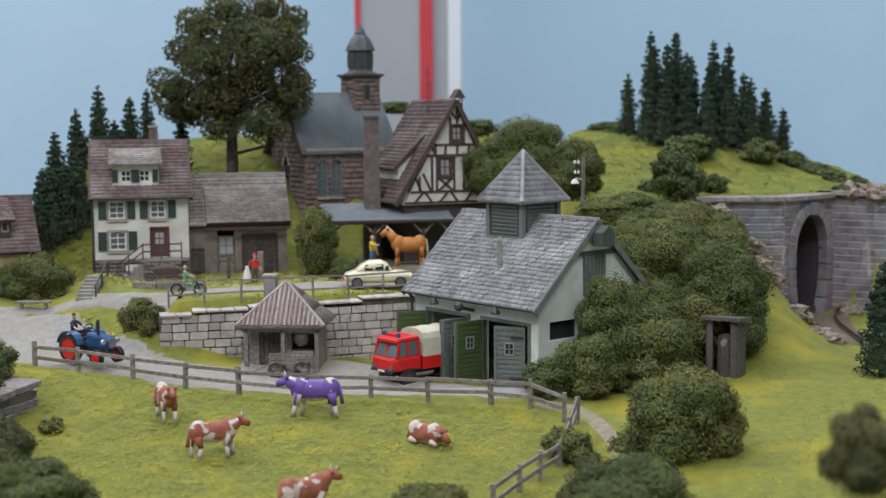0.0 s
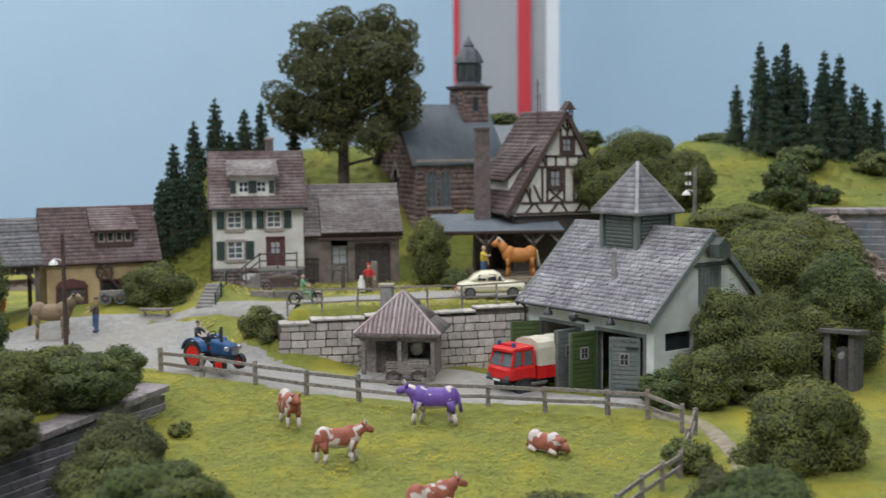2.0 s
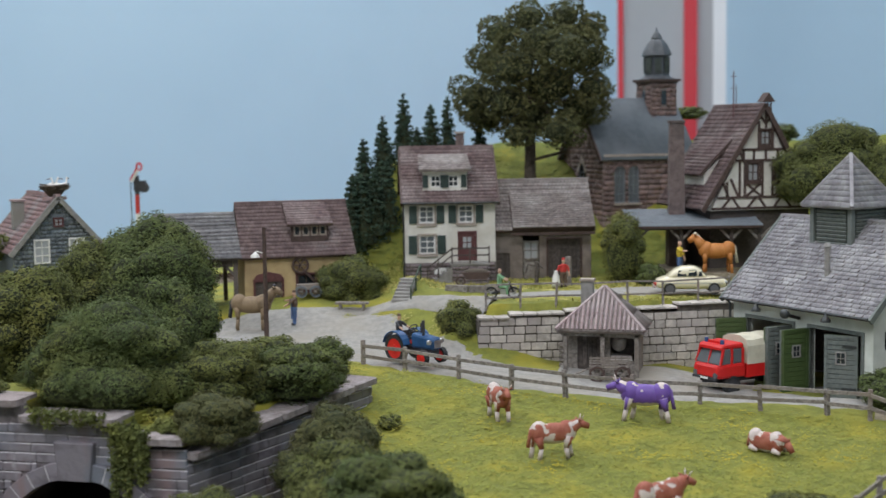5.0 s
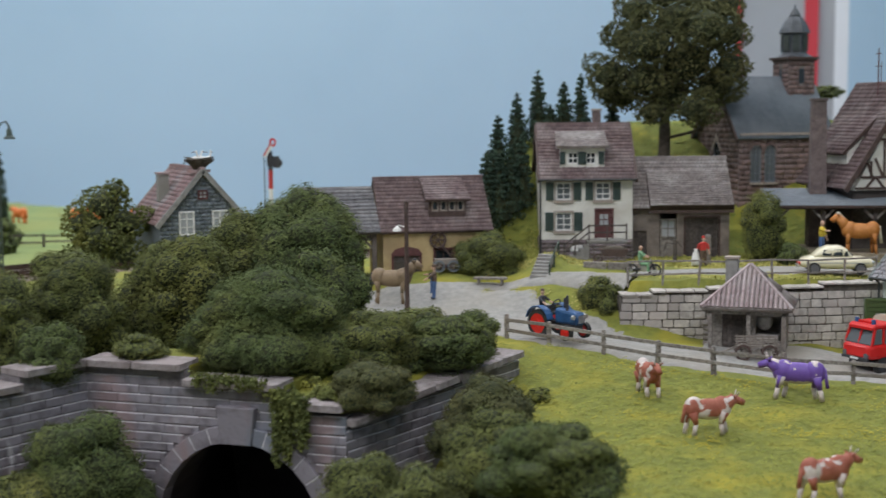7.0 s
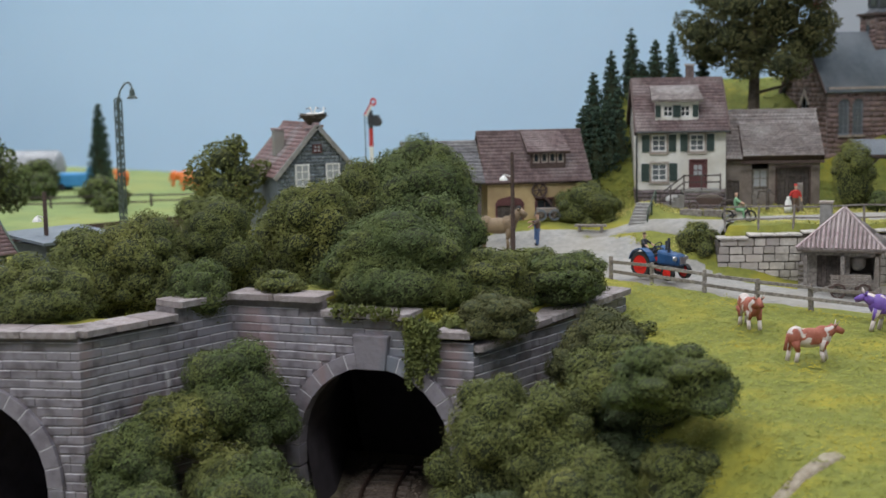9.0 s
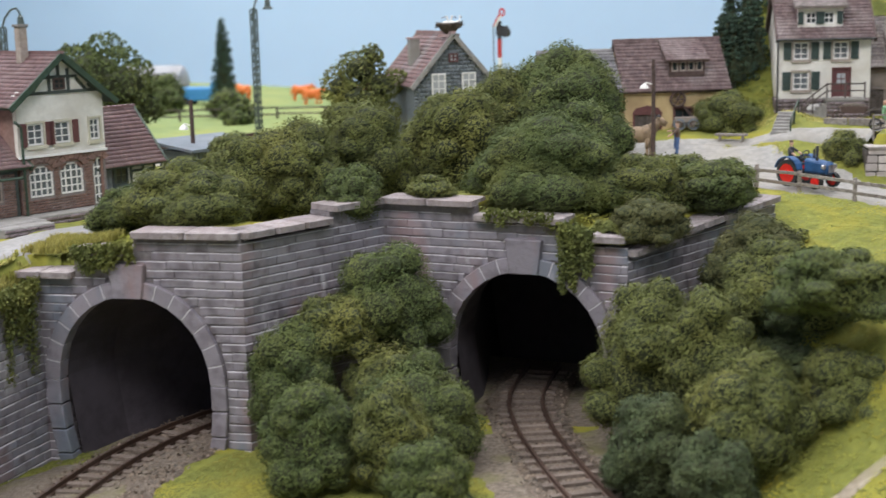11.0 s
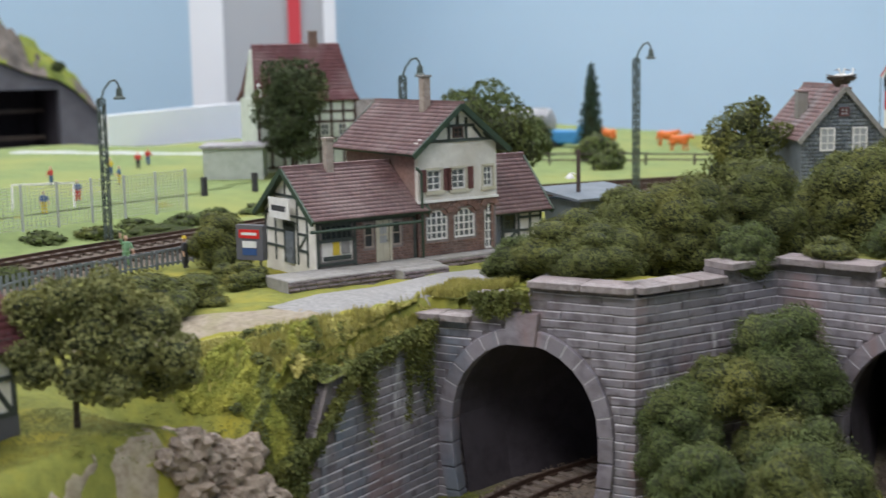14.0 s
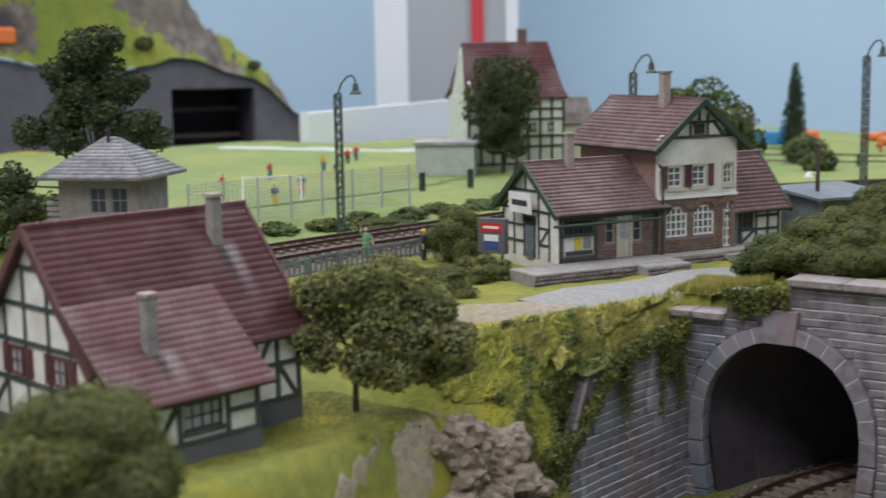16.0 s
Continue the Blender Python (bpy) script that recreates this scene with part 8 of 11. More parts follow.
bush("leaf", -52.4, 49.6, 10.5, 1.7, 1.4)
bush("leaf2", -49.2, 56.0, 12.8, 1.7, 1.2)
bush("leaf2", -44.8, 55.0, 13.1, 2.5, 2.2)
bush("leaf2", -42.7, 59.0, 13.7, 2.7, 2.4)
bush("leaf", -41.1, 54.5, 11.7, 1.7, 1.1)
bush("leaf", -34.6, 71.0, 15.6, 3.6, 2.9)
bush("leaf2", -38.5, 64.0, 13.4, 3.3, 2.6)
bush("leaf", -32.0, 60.0, 12.1, 3.9, 2.7)
bush("leaf", -31.2, 66.0, 14.0, 2.3, 1.9)
bush("leaf2", -27.3, 62.0, 11.1, 2.5, 1.8)
bush("leaf", -23.8, 64.0, 11.0, 2.4, 1.2)
bush("leaf3", -25.3, 56.5, 9.9, 1.9, 1.2)
bush("leaf2", -37.1, 56.0, 11.4, 1.3, 0.7)
bush("leaf2", -24.0, 51.5, 5.7, 2.7, 2.8)
bush("leaf2", -20.9, 50.0, 6.0, 2.3, 2.6)
bush("leafblue", -17.4, 55.0, 6.5, 3.6, 2.6)
bush("leafblue", -22.6, 46.0, 2.3, 2.0, 2.3)
bush("leafblue", -19.5, 44.5, 2.1, 1.8, 1.3)
bush("leaf2", -18.7, 47.5, 3.7, 2.8, 2.0)
bush("leaf2", -14.6, 50.0, 4.0, 2.5, 1.9)
bush("leafblue", -17.4, 52.0, 4.5, 1.9, 1.3)
bush("leaf3", -20.6, 60.0, 8.6, 2.0, 1.4)
bush("leaf3", -22.0, 58.0, 7.3, 1.3, 1.0)
bush("leaf", -37.6, 51.5, 6.4, 2.8, 2.7)
bush("leaf", -40.6, 46.5, 4.4, 2.2, 2.3)
bush("leaf2", -39.3, 48.5, 5.5, 2.0, 1.7)
bush("leaf", -37.6, 42.5, 2.0, 2.2, 2.4)
bush("leaf2", -34.0, 43.5, 2.4, 1.9, 2.1)
bush("leaf", -34.0, 46.5, 3.2, 2.6, 1.9)
bush("leaf", -31.3, 41.5, 1.4, 1.9, 1.2)
bush("leaf2", -37.8, 70.0, 15.2, 2.6, 2.3)
bush("leaf2", -39.6, 65.0, 13.7, 3.1, 2.0)
bush("leaf", -32.2, 59.5, 12.4, 3.4, 2.0)
bush("leaf2", -46.8, 53.0, 12.5, 1.9, 1.9)
bush("leaf2", -73.3, 47.0, 10.2, 1.9, 2.0)
bush("leaf2", -67.4, 43.5, 9.0, 1.5, 1.0)
bush("leaf2", -65.9, 38.0, 9.4, 1.9, 0.8)
bush("leaf", -79.3, 36.0, 8.7, 1.2, 1.4)
bush("leaf2", -65.4, 34.0, 9.8, 2.7, 1.0)
bush("leaf2", -50.9, 7.0, 9.8, 2.9, 2.1)
bush("leaf2", -69.5, 44.0, 8.7, 1.4, 0.9)
bush("leaf", -88.9, 55.0, 8.8, 2.6, 0.6)
bush("leaf2", 10.1, 75.8, 12.3, 2.1, 2.7)
bush("leaf2", 15.4, 79.0, 10.6, 2.1, 2.1)
bush("leaf3", 7.2, 55.0, 8.0, 1.5, 1.0)
bush("leaf2", -36.1, 48.0, 3.3, 2.4, 2.1)
bush("leaf2", -18.4, 54.0, 8.1, 2.8, 1.8)



def grow_trees():
    # spruces beside the white house
    for i, (x, y, top, w) in enumerate(((-27.6, 105, 26.0, 1.15), (-29.1, 104, 24.2, 1.1), (-30.2, 102, 22.4, 1.15), (-30.6, 100, 19.7, 1.2), (-31.6, 99, 17.6, 1.1), (-28.6, 101, 20.5, 1.1), (-26.4, 110, 25.1, 1.1), (-25.0, 110, 25.8, 1.0), (-22.6, 112, 24.6, 1.0), (-29.6, 107, 18.5, 1.1), (-27.2, 108, 22.0, 1.2), (-24.2, 108, 22.6, 1.1), (-34.5, 97, 16.6, 0.7), (-30.0, 97.4, 19.0, 1.10), (-29.1, 97.8, 19.5, 1.15), (-28.4, 98.4, 20.1, 1.15), (-27.6, 99.2, 20.9, 1.10), (-29.7, 98.4, 19.8, 1.10))):
        conifer(x, y, top, i + 1, w * 1.2)
    # spruce wood on the right hill
    for i, (x, y, top, w) in enumerate(((15.7, 119, 27.0, 1.0), (17.55, 118, 30.6, 1.15), (18.1, 119.5, 29.5, 1.1), (18.9, 117.5, 29.4, 1.2), (19.9, 119, 30.6, 1.15), (20.7, 118, 28.7, 1.1), (21.3, 119.5, 28.5, 1.2), (22.6, 117.5, 27.7, 1.2), (23.2, 119, 29.8, 1.1), (23.9, 118, 28.0, 1.2), (24.6, 119.5, 29.6, 1.1), (25.6, 117.5, 26.9, 1.1), (26.5, 119, 26.6, 1.05), (27.6, 118, 25.6, 1.15), (29.5, 119.5, 23.9, 0.85), (18.5, 115, 25.8, 1.25), (20.3, 115.5, 26.0, 1.25), (22.1, 115, 25.4, 1.25), (24.0, 115.5, 25.6, 1.25), (25.8, 116, 24.4, 1.2), (17.2, 116.5, 25.2, 1.15))):
        conifer(x, y, top, i + 40, w * 1.3)
    conifer(26.2, 78, 14.8, 70, 1.9, label="broad dark green fir with dense needles")
    conifer(-104, 142, 20.0, 71, 2.3, z=8.5, label="ragged dark green cypress in the far fields")
    # the great tree behind the houses
    cl = [(-4.42, 0.04, 7.47, 1.96), (-3.31, 0.8, 10.38, 1.76), (-2.17, -1.2, 12.61, 1.76), (0.0, -0.15, 13.87, 1.67), (2.85, 1.69, 14.08, 1.57), (4.73, 1.7, 12.92, 1.57), (5.42, -2.0, 10.44, 1.47), (5.4, -1.61, 8.11, 1.47), (3.58, -2.35, 11.08, 2.25), (1.02, -0.48, 11.7, 2.45), (-1.01, -2.46, 9.86, 2.45), (1.85, -0.41, 8.41, 2.74), (4.11, 0.52, 6.49, 2.06), (-1.52, -1.26, 7.05, 2.25), (-3.58, 0.65, 5.56, 1.47), (0.38, 0.24, 5.84, 2.16), (2.76, -2.48, 4.54, 1.67), (-4.74, 0.08, 5.91, 1.18), (-0.84, -1.36, 4.39, 1.37)]
    broad_tree(-18.0, 110, 18.2, cl, (5.2, 0.55), "leaf3", "tall old broadleaf tree with a thick trunk and ragged crown", 0.12, 1.0, core=0.8)
    bar("low_branch", M["bark"], [o for o in bpy.data.objects if o.name.startswith("tree")][-1], (0.4, 0, 2.2), (3.2, -0.4, 2.9), 0.25, 0.25)
    # spreading orchard tree by the red-roofed cottage
    cl = [(-0.84, -1.28, 5.11, 0.98), (0.34, -0.41, 5.6, 0.98), (0.79, 1.4, 5.31, 1.13), (1.98, 2.55, 4.37, 1.13), (-0.75, -0.46, 3.89, 1.08), (1.0, 0.22, 3.95, 1.22), (2.06, 1.49, 3.29, 1.22), (3.23, 2.69, 2.99, 0.98), (-0.64, -1.4, 2.57, 0.84), (0.9, -0.38, 2.34, 0.98), (1.8, 0.73, 1.97, 0.98), (1.27, 3.27, 1.67, 1.08), (2.08, 4.16, 1.63, 0.61), (-0.77, -2.1, 3.44, 0.56)]
    broad_tree(-56.2, 22.9, 6.75, cl, (1.9, 0.16), "leafolive", "spreading olive green fruit tree on a thin trunk", 0.085, 1.5, core=0.85)
    # tree by the stork house
    cl = [(0, 0, 7.6, 1.7), (1.5, 0.4, 6.4, 1.5), (-1.6, 0, 6.2, 1.6), (0.4, -1.2, 5.4, 1.6), (-0.8, 1.0, 4.6, 1.6), (1.6, -0.4, 4.2, 1.3), (-1.8, -0.6, 3.8, 1.3), (1.0, 0, 8.6, 0.8)]
    broad_tree(-54.5, 83.0, 8.7, cl, (3.6, 0.25), "leaf2", "loose olive green garden tree", 0.12, 1.0, core=0.75)
    # background trees
    cl = [(0, 0, 7, 3.4), (3, 0, 6.2, 2.6), (-3, 1, 6.4, 2.8), (0, -2, 4.6, 2.6), (4.4, 1, 4.4, 1.8)]
    broad_tree(-82.5, 87, 8.6, cl, (4, 0.4), "leaf", "rounded green tree behind the station", 0.16, 1.1, core=0.85)
    cl = [(0, 0, 12.0, 2.8), (1.4, 0, 9.6, 2.4), (-1.2, 0, 9.0, 2.6), (0.4, -0.6, 6.4, 2.4), (-0.8, 0.4, 4.2, 2.0), (1.2, 0, 3.4, 1.6), (1.8, 0.4, 11.6, 1.6)]
    cl = [(a * 1.3, b, c * 0.86, q * 1.08) for a, b, c, q in cl]
    far_tree = broad_tree(-116.8, 99.6, 8.5, cl, (3.5, 0.3), "leafdark", "tall dark green tree leaning before a house", 0.17, 1.1, core=0.85)
    far_tree.matrix_basis = drawn_in(far_tree.matrix_basis, 0.87)
    cl = [(0.13, -0.81, 13.99, 1.56), (-1.88, -1.49, 12.27, 1.39), (1.0, 0.46, 14.47, 1.23), (-0.76, 0.37, 12.62, 1.72), (-0.62, -0.97, 10.89, 1.64), (0.44, 1.07, 11.03, 1.48), (1.05, 2.54, 11.47, 0.98), (-1.17, -1.7, 9.34, 1.39), (0.5, 0.02, 9.48, 1.39), (2.03, 1.94, 8.54, 1.39), (2.89, 2.85, 7.59, 0.98), (-2.89, -3.5, 8.12, 1.23), (-1.06, -1.81, 7.58, 1.23), (1.31, 0.75, 7.67, 1.15), (-3.96, -4.61, 4.56, 1.48), (-2.49, -4.58, 2.95, 1.23)]
    broad_tree(-97.5, 36.0, 8.6, cl, (4, 0.3), "leafdark", "tall dark green tree behind the signal box", 0.14, 1.2, core=0.85)
    for x, y, q in ((-104, 128, 2.4), (-92, 124, 2.6), (-112, 140, 3.0), (-86, 116, 1.8), (-120, 130, 2.2), (-101, 33, 3.0), (-106, 30, 3.2)):
        bush("leaf", x, y, 8.5 + q * 0.6, q, q * 0.8, leaf=0.22)
    for k in range(9):
        bush("leaf", -92 + 1.0 * (k % 2), 47 + 4.2 * k, 9.0, 1.6, 0.7, leaf=0.16)


grow_trees()


# ---- ivy and grass ----
def ivy_patch(x0, y0, z0, along, down, n, label, seed, name="ivy"):
    """Trailing leaves over a wall's edge: a start point, a run along, and a hang."""
    r = np.random.RandomState(seed)
    along, down = np.array(along), np.array(down)
    t, s = r.uniform(0, 1, n), r.uniform(0, 1, n) ** 1.4
    hang = 0.6 + 0.4 * np.sin(t * 5 + seed) * np.sin(t * 11 + 2 * seed)
    t = t + r.normal(0, 0.03, n) * s
    P = np.array([x0, y0, z0]) + along[None] * t[:, None] + down[None] * (s * np.clip(hang, 0.15, 1))[:, None]
    out = np.cross(along, [0, 0, 1])
    out /= np.linalg.norm(out)
    P = P + out[None] * (r.uniform(0.02, 0.62, n) * (1 - 0.45 * s) * (0.6 + 0.4 * np.sin(t * 31 + seed)))[:, None]
    P = P + r.normal(0, 0.09, (n, 3))
    v, f = leaf_cloud(P, np.repeat(out[None], n, 0), 0.085, seed, 0.6)
    ob = mesh_from_arrays(name, v, f, M["ivy"])
    return tagged(ob, label, "ivy", kind="stuff")


ivy_patch(-53.3, 36.6, 7.1, (-0.5, 7.2, 0.9), (0, 0, -1.7), 4600, "green ivy trailing over the stone wing wall", 1)
ivy_patch(-53.6, 41.2, 7.5, (-0.2, 2.4, 0.3), (0, 0, -5.0), 3600, "long green ivy curtain on the stone wing wall", 7)
ivy_patch(-53.25, 37.4, 7.2, (-0.05, 0.9, 0.1), (0, 0, -5.2), 1300, "thin green ivy strand on the stone wing wall", 8)
ivy_patch(-53.0, 33.2, 3.6, (-0.2, 3.6, 3.6), (0, 0, -1.5), 2600, "green ivy on the sloping end of the wing wall", 2)
ivy_patch(-52.6, 30.6, 3.6, (-0.4, 2.8, 0.6), (0, 0, -3.4), 3400, "green ivy beside the rocks", 3)
ivy_patch(-54.15, 32.4, 6.3, (-0.1, 3.0, 0.9), (0, 0, -4.4), 5000, "green ivy on the earth behind the end of the wing wall", 9)
ivy_patch(-51.6, 44.4, 9.5, (3.2, 0.5, 0.3), (0, 0, -1.6), 3800, "yellow-green ivy tuft on the portal coping", 4)
ivy_patch(-29.4, 54.45, 10.0, (1.7, -0.1, -0.3), (0, 0, -3.9), 5200, "green ivy hanging over the portal", 5)
ivy_patch(-33.4, 54.6, 10.6, (3.6, -0.1, -0.2), (0, 0, -1.0), 1200, "green creeper along the portal edge", 6)

tuft_field("meadow_grass", 52000, (-26, 16, 40, 75, lambda x, y: inside([(-21.5, 69), (-22, 74.5), (-16, 73), (-10, 71.6), (5, 70.2), (8.5, 66), (9, 50), (-8, 42), (-20, 44), (-24, 56)], x, y)), M["tuft"], "short yellow-green meadow grass of the pasture", 1, 0.13)
# Darkened tufts: the dimmer foreground is put into their colour.
tuft_field("bank_grass", 120000, (-60, -8, 6, 46, lambda x, y: ((x < -22) | (y < 43)) & (x > np.interp(y, [28, 31, 35.3, 37.6, 40.6, 44.7], [-62, -61, -57.2, -56.4, -55.2, -54.6])) & (np.abs(x + 47.6 - 0.11 * (y - 43)) > 3.7) & (np.abs(x + 27.5 - 0.45 * (48 - y)) > 3.8)), M["dimmedbankgrass"], "olive green grass on the railway banks, darkened to dim the foreground", 2, 0.14)
tuft_field("verge_grass", 16000, (-66, -50, 28, 60, lambda x, y: inside([(-54.4, 33), (-55.6, 45), (-53.6, 51), (-54.1, 50), (-55.0, 43), (-56.6, 37.5), (-60.0, 32.4), (-62, 29)], x, y)), M["dry"], "dry straw-coloured grass beside the station road", 3, 0.45)
tuft_field("verge_turf", 60000, (-63, -53, 30, 47, lambda x, y: inside([(-54.6, 46.4), (-54.7, 44.4), (-54.8, 38.0), (-55.8, 35.8), (-58.4, 33.0), (-61.5, 31.0), (-60.6, 32.6), (-58.0, 35.0), (-57.0, 37.4), (-55.4, 42.0), (-54.6, 46.6)], x, y)), M["dry"], "straw-coloured turf along the station road", 7, 0.19)
tuft_field("hill_grass", 60000, (-36, 36, 96, 126, lambda x, y: (x < 8) | (y > 100)), M["hillgrass"], "fresh green turf on the hills behind the village", 9, 0.19)
tuft_field("mound_grass", 16000, (9, 42, 36, 80, lambda x, y: x > 11), M["tuft"], "yellow-green grass on the mound", 4, 0.14)
tuft_field("lane_grass", 22000, (-28, -3, 84, 97, lambda x, y: (np.abs(y - 88.0 - 0.28 * np.clip(x + 15, 0, 9)) > 1.3) & (rough_noise(x, y, 3.0, 1.0, 12) > -0.25) & (y > np.interp(x, [-28, -18, -9, -1.5], [85, 82.0, 84.6, 87.6]))), M["dry"], "patchy straw-coloured grass along the village lane", 8, 0.19)
tuft_field("yard_grass", 9000, (-27, 6, 84, 98, lambda x, y: (y > 89.6 + 0.12 * (x + 22)) | (np.abs(y - np.interp(x, [-18, -9, -1.5], [81.6, 84.1, 87.1]) - 0.9) < 0.5)), M["dry"], "sparse dry grass before the houses", 5, 0.25)
tuft_field("slope_grass", 12000, (-50, -18, 66, 84, lambda x, y: inside([(-50, 72), (-34, 78), (-26, 76.6), (-22.5, 74.5), (-22, 70), (-30, 68)], x, y) | inside([(-21.5, 84.8), (-18.4, 80.8), (-12, 81.0), (-12, 82.3), (-17.3, 81.6), (-19, 86)], x, y)), M["tuft"], "yellow-green grass along the road", 6, 0.16)


# ---- low cover on the slope above the wing wall ----
def groundcover():
    r = random.Random(17)
    n = 0
    while n < 9:
        x, y = r.uniform(-60.5, -53.9), r.uniform(30, 36)
        edge = np.interp(y, [25, 29, 34, 40, 45], [-56.5, -56.6, -54.0, -54.6, -55.4])
        if x > edge or x < np.interp(y, [25, 33, 38, 45], [-58.5, -58.6, -57.2, -56.0]):
            continue
        q = r.uniform(0.35, 0.6)
        z = float(height(x, y))
        bush("ivy", x, y, z + q * 0.2, q, q * r.uniform(0.45, 0.75), label="low bright green ground cover on the slope")
        n += 1
    # scruffy shrubs along the foot of the walls and banks
    for x, y, q in ((-24.2, 42.5, 0.6), (-22.4, 57.6, 0.9), (-20.2, 63.2, 1.0), (-19.4, 66.0, 0.7)):
        bush("ivy", x, y, float(height(x, y)) + q * 0.2, q, q * 0.7, label="low green weed at the foot of a wall")


LOOKS["ivy"] = ("bright green", "ivy")
groundcover()


def creeping_cover(name, n, poly, mat, label, seed, lump=0.55, size=0.085, ground=None):
    """Low creeping plants: small leaves heaped in clumps over the ground inside a polygon."""
    r = np.random.RandomState(seed)
    P = np.array(poly)
    x, y = r.uniform(P[:, 0].min(), P[:, 0].max(), n), r.uniform(P[:, 1].min(), P[:, 1].max(), n)
    k = inside(poly, x, y)
    x, y = x[k], y[k]
    m = rough_noise(x, y, 2.0, 0.8, seed) + rough_noise(x, y, 0.9, 0.5, seed + 1)
    z = (ground or height)(x, y) + np.clip(0.35 + m, 0.02, 1.4) * lump * r.uniform(0.5, 1.0, len(x))
    v, f = leaf_cloud(np.stack([x, y, z], 1), np.tile([0.25, -0.35, 0.9], (len(x), 1)), size, seed, 1.1)
    return tagged(mesh_from_arrays(name, v, f, mat), label, "ground cover", kind="stuff")


creeping_cover("slope_cover", 90000, [(-52.0, 31.0), (-53.3, 33.4), (-54.2, 35), (-54.5, 37.6), (-55.6, 36.6), (-56.4, 35.4), (-58.4, 33.0), (-60.8, 30.6), (-58.5, 30.6), (-56.0, 31.2), (-54.0, 31.4)], M["cover"], "yellow-green creeping ground cover on the slope above the wall", 31, 0.42)
creeping_cover("bank_cover", 14000, [(-51.6, 30.4), (-53.2, 33.4), (-53.9, 38), (-55.2, 38), (-55.8, 32.6), (-54.2, 30.8)], M["ivy"], "dark green ivy creeping beside the wing wall", 32, 0.6)
creeping_cover("coping_cover", 5000, [(-53.0, 34.6), (-53.6, 44.0), (-54.4, 44.0), (-53.8, 34.8)], M["ivy"], "green ivy matted over the top of the wing wall", 34, 0.35, ground=lambda x, y: 6.6 + 0.105 * (y - 35))
creeping_cover("terrace_cover", 26000, [(-52.4, 46.5), (-44, 48), (-40.6, 57), (-27, 56.4), (-23, 68), (-30, 70), (-38, 66), (-48, 57)], M["cover"], "low green ground cover under the bushes", 33, 0.35)
creeping_cover("edge_cover", 52000, [(-53.7, 33.4), (-53.9, 44.2), (-55.2, 44.4), (-56.2, 37.5), (-55.2, 34.0)], M["dry"], "straw-coloured matted grass along the top of the wall", 35, 0.4, ground=lambda x, y: height(np.minimum(x, -54.4), y) - 0.15 - 0.25 * S(-54.6, -53.7, x))
tuft_field("edge_tufts", 9000, (-57, -54.4, 33, 45, lambda x, y: (rough_noise(x, y, 3.0, 1.0, 14) > -0.2) & (x > np.interp(y, [33, 35.3, 37.6, 40.6, 44.7], [-59, -57.4, -56.6, -55.3, -54.7]))), M["dry"], "straw-coloured grass tufts beside the road", 41, 0.45, 0.04)
tuft_field("portal_turf", 9000, (-55.6, -51.2, 45.2, 48.2, lambda x, y: y > 45.3 + 0.17 * (x + 55)), M["dry"], "straw-coloured grass above the west portal", 36, 0.5, 0.045)
creeping_cover("portal_cover", 14000, [(-30.2, 55.3), (-25.9, 55.0), (-25.9, 57.6), (-30.2, 57.8)], M["ivy"], "low green plants above the east portal", 37, 0.5, ground=lambda x, y: 9.35 + 0 * x)


# ---- railway ----
def smooth_line(pts, step):
    P = [Vector((*p, 0)) for p in pts]
    out = []
    for k in range(len(P) - 1):
        p0, p1, p2, p3 = P[max(k - 1, 0)], P[k], P[k + 1], P[min(k + 2, len(P) - 1)]
        n = max(2, int((p2 - p1).length / step))
        for j in range(n):
            t = j / n
            out.append(0.5 * (2 * p1 + (p2 - p0) * t + (2 * p0 - 5 * p1 + 4 * p2 - p3) * t * t + (3 * p1 - p0 - 3 * p2 + p3) * t ** 3))
    out.append(P[-1])
    return out


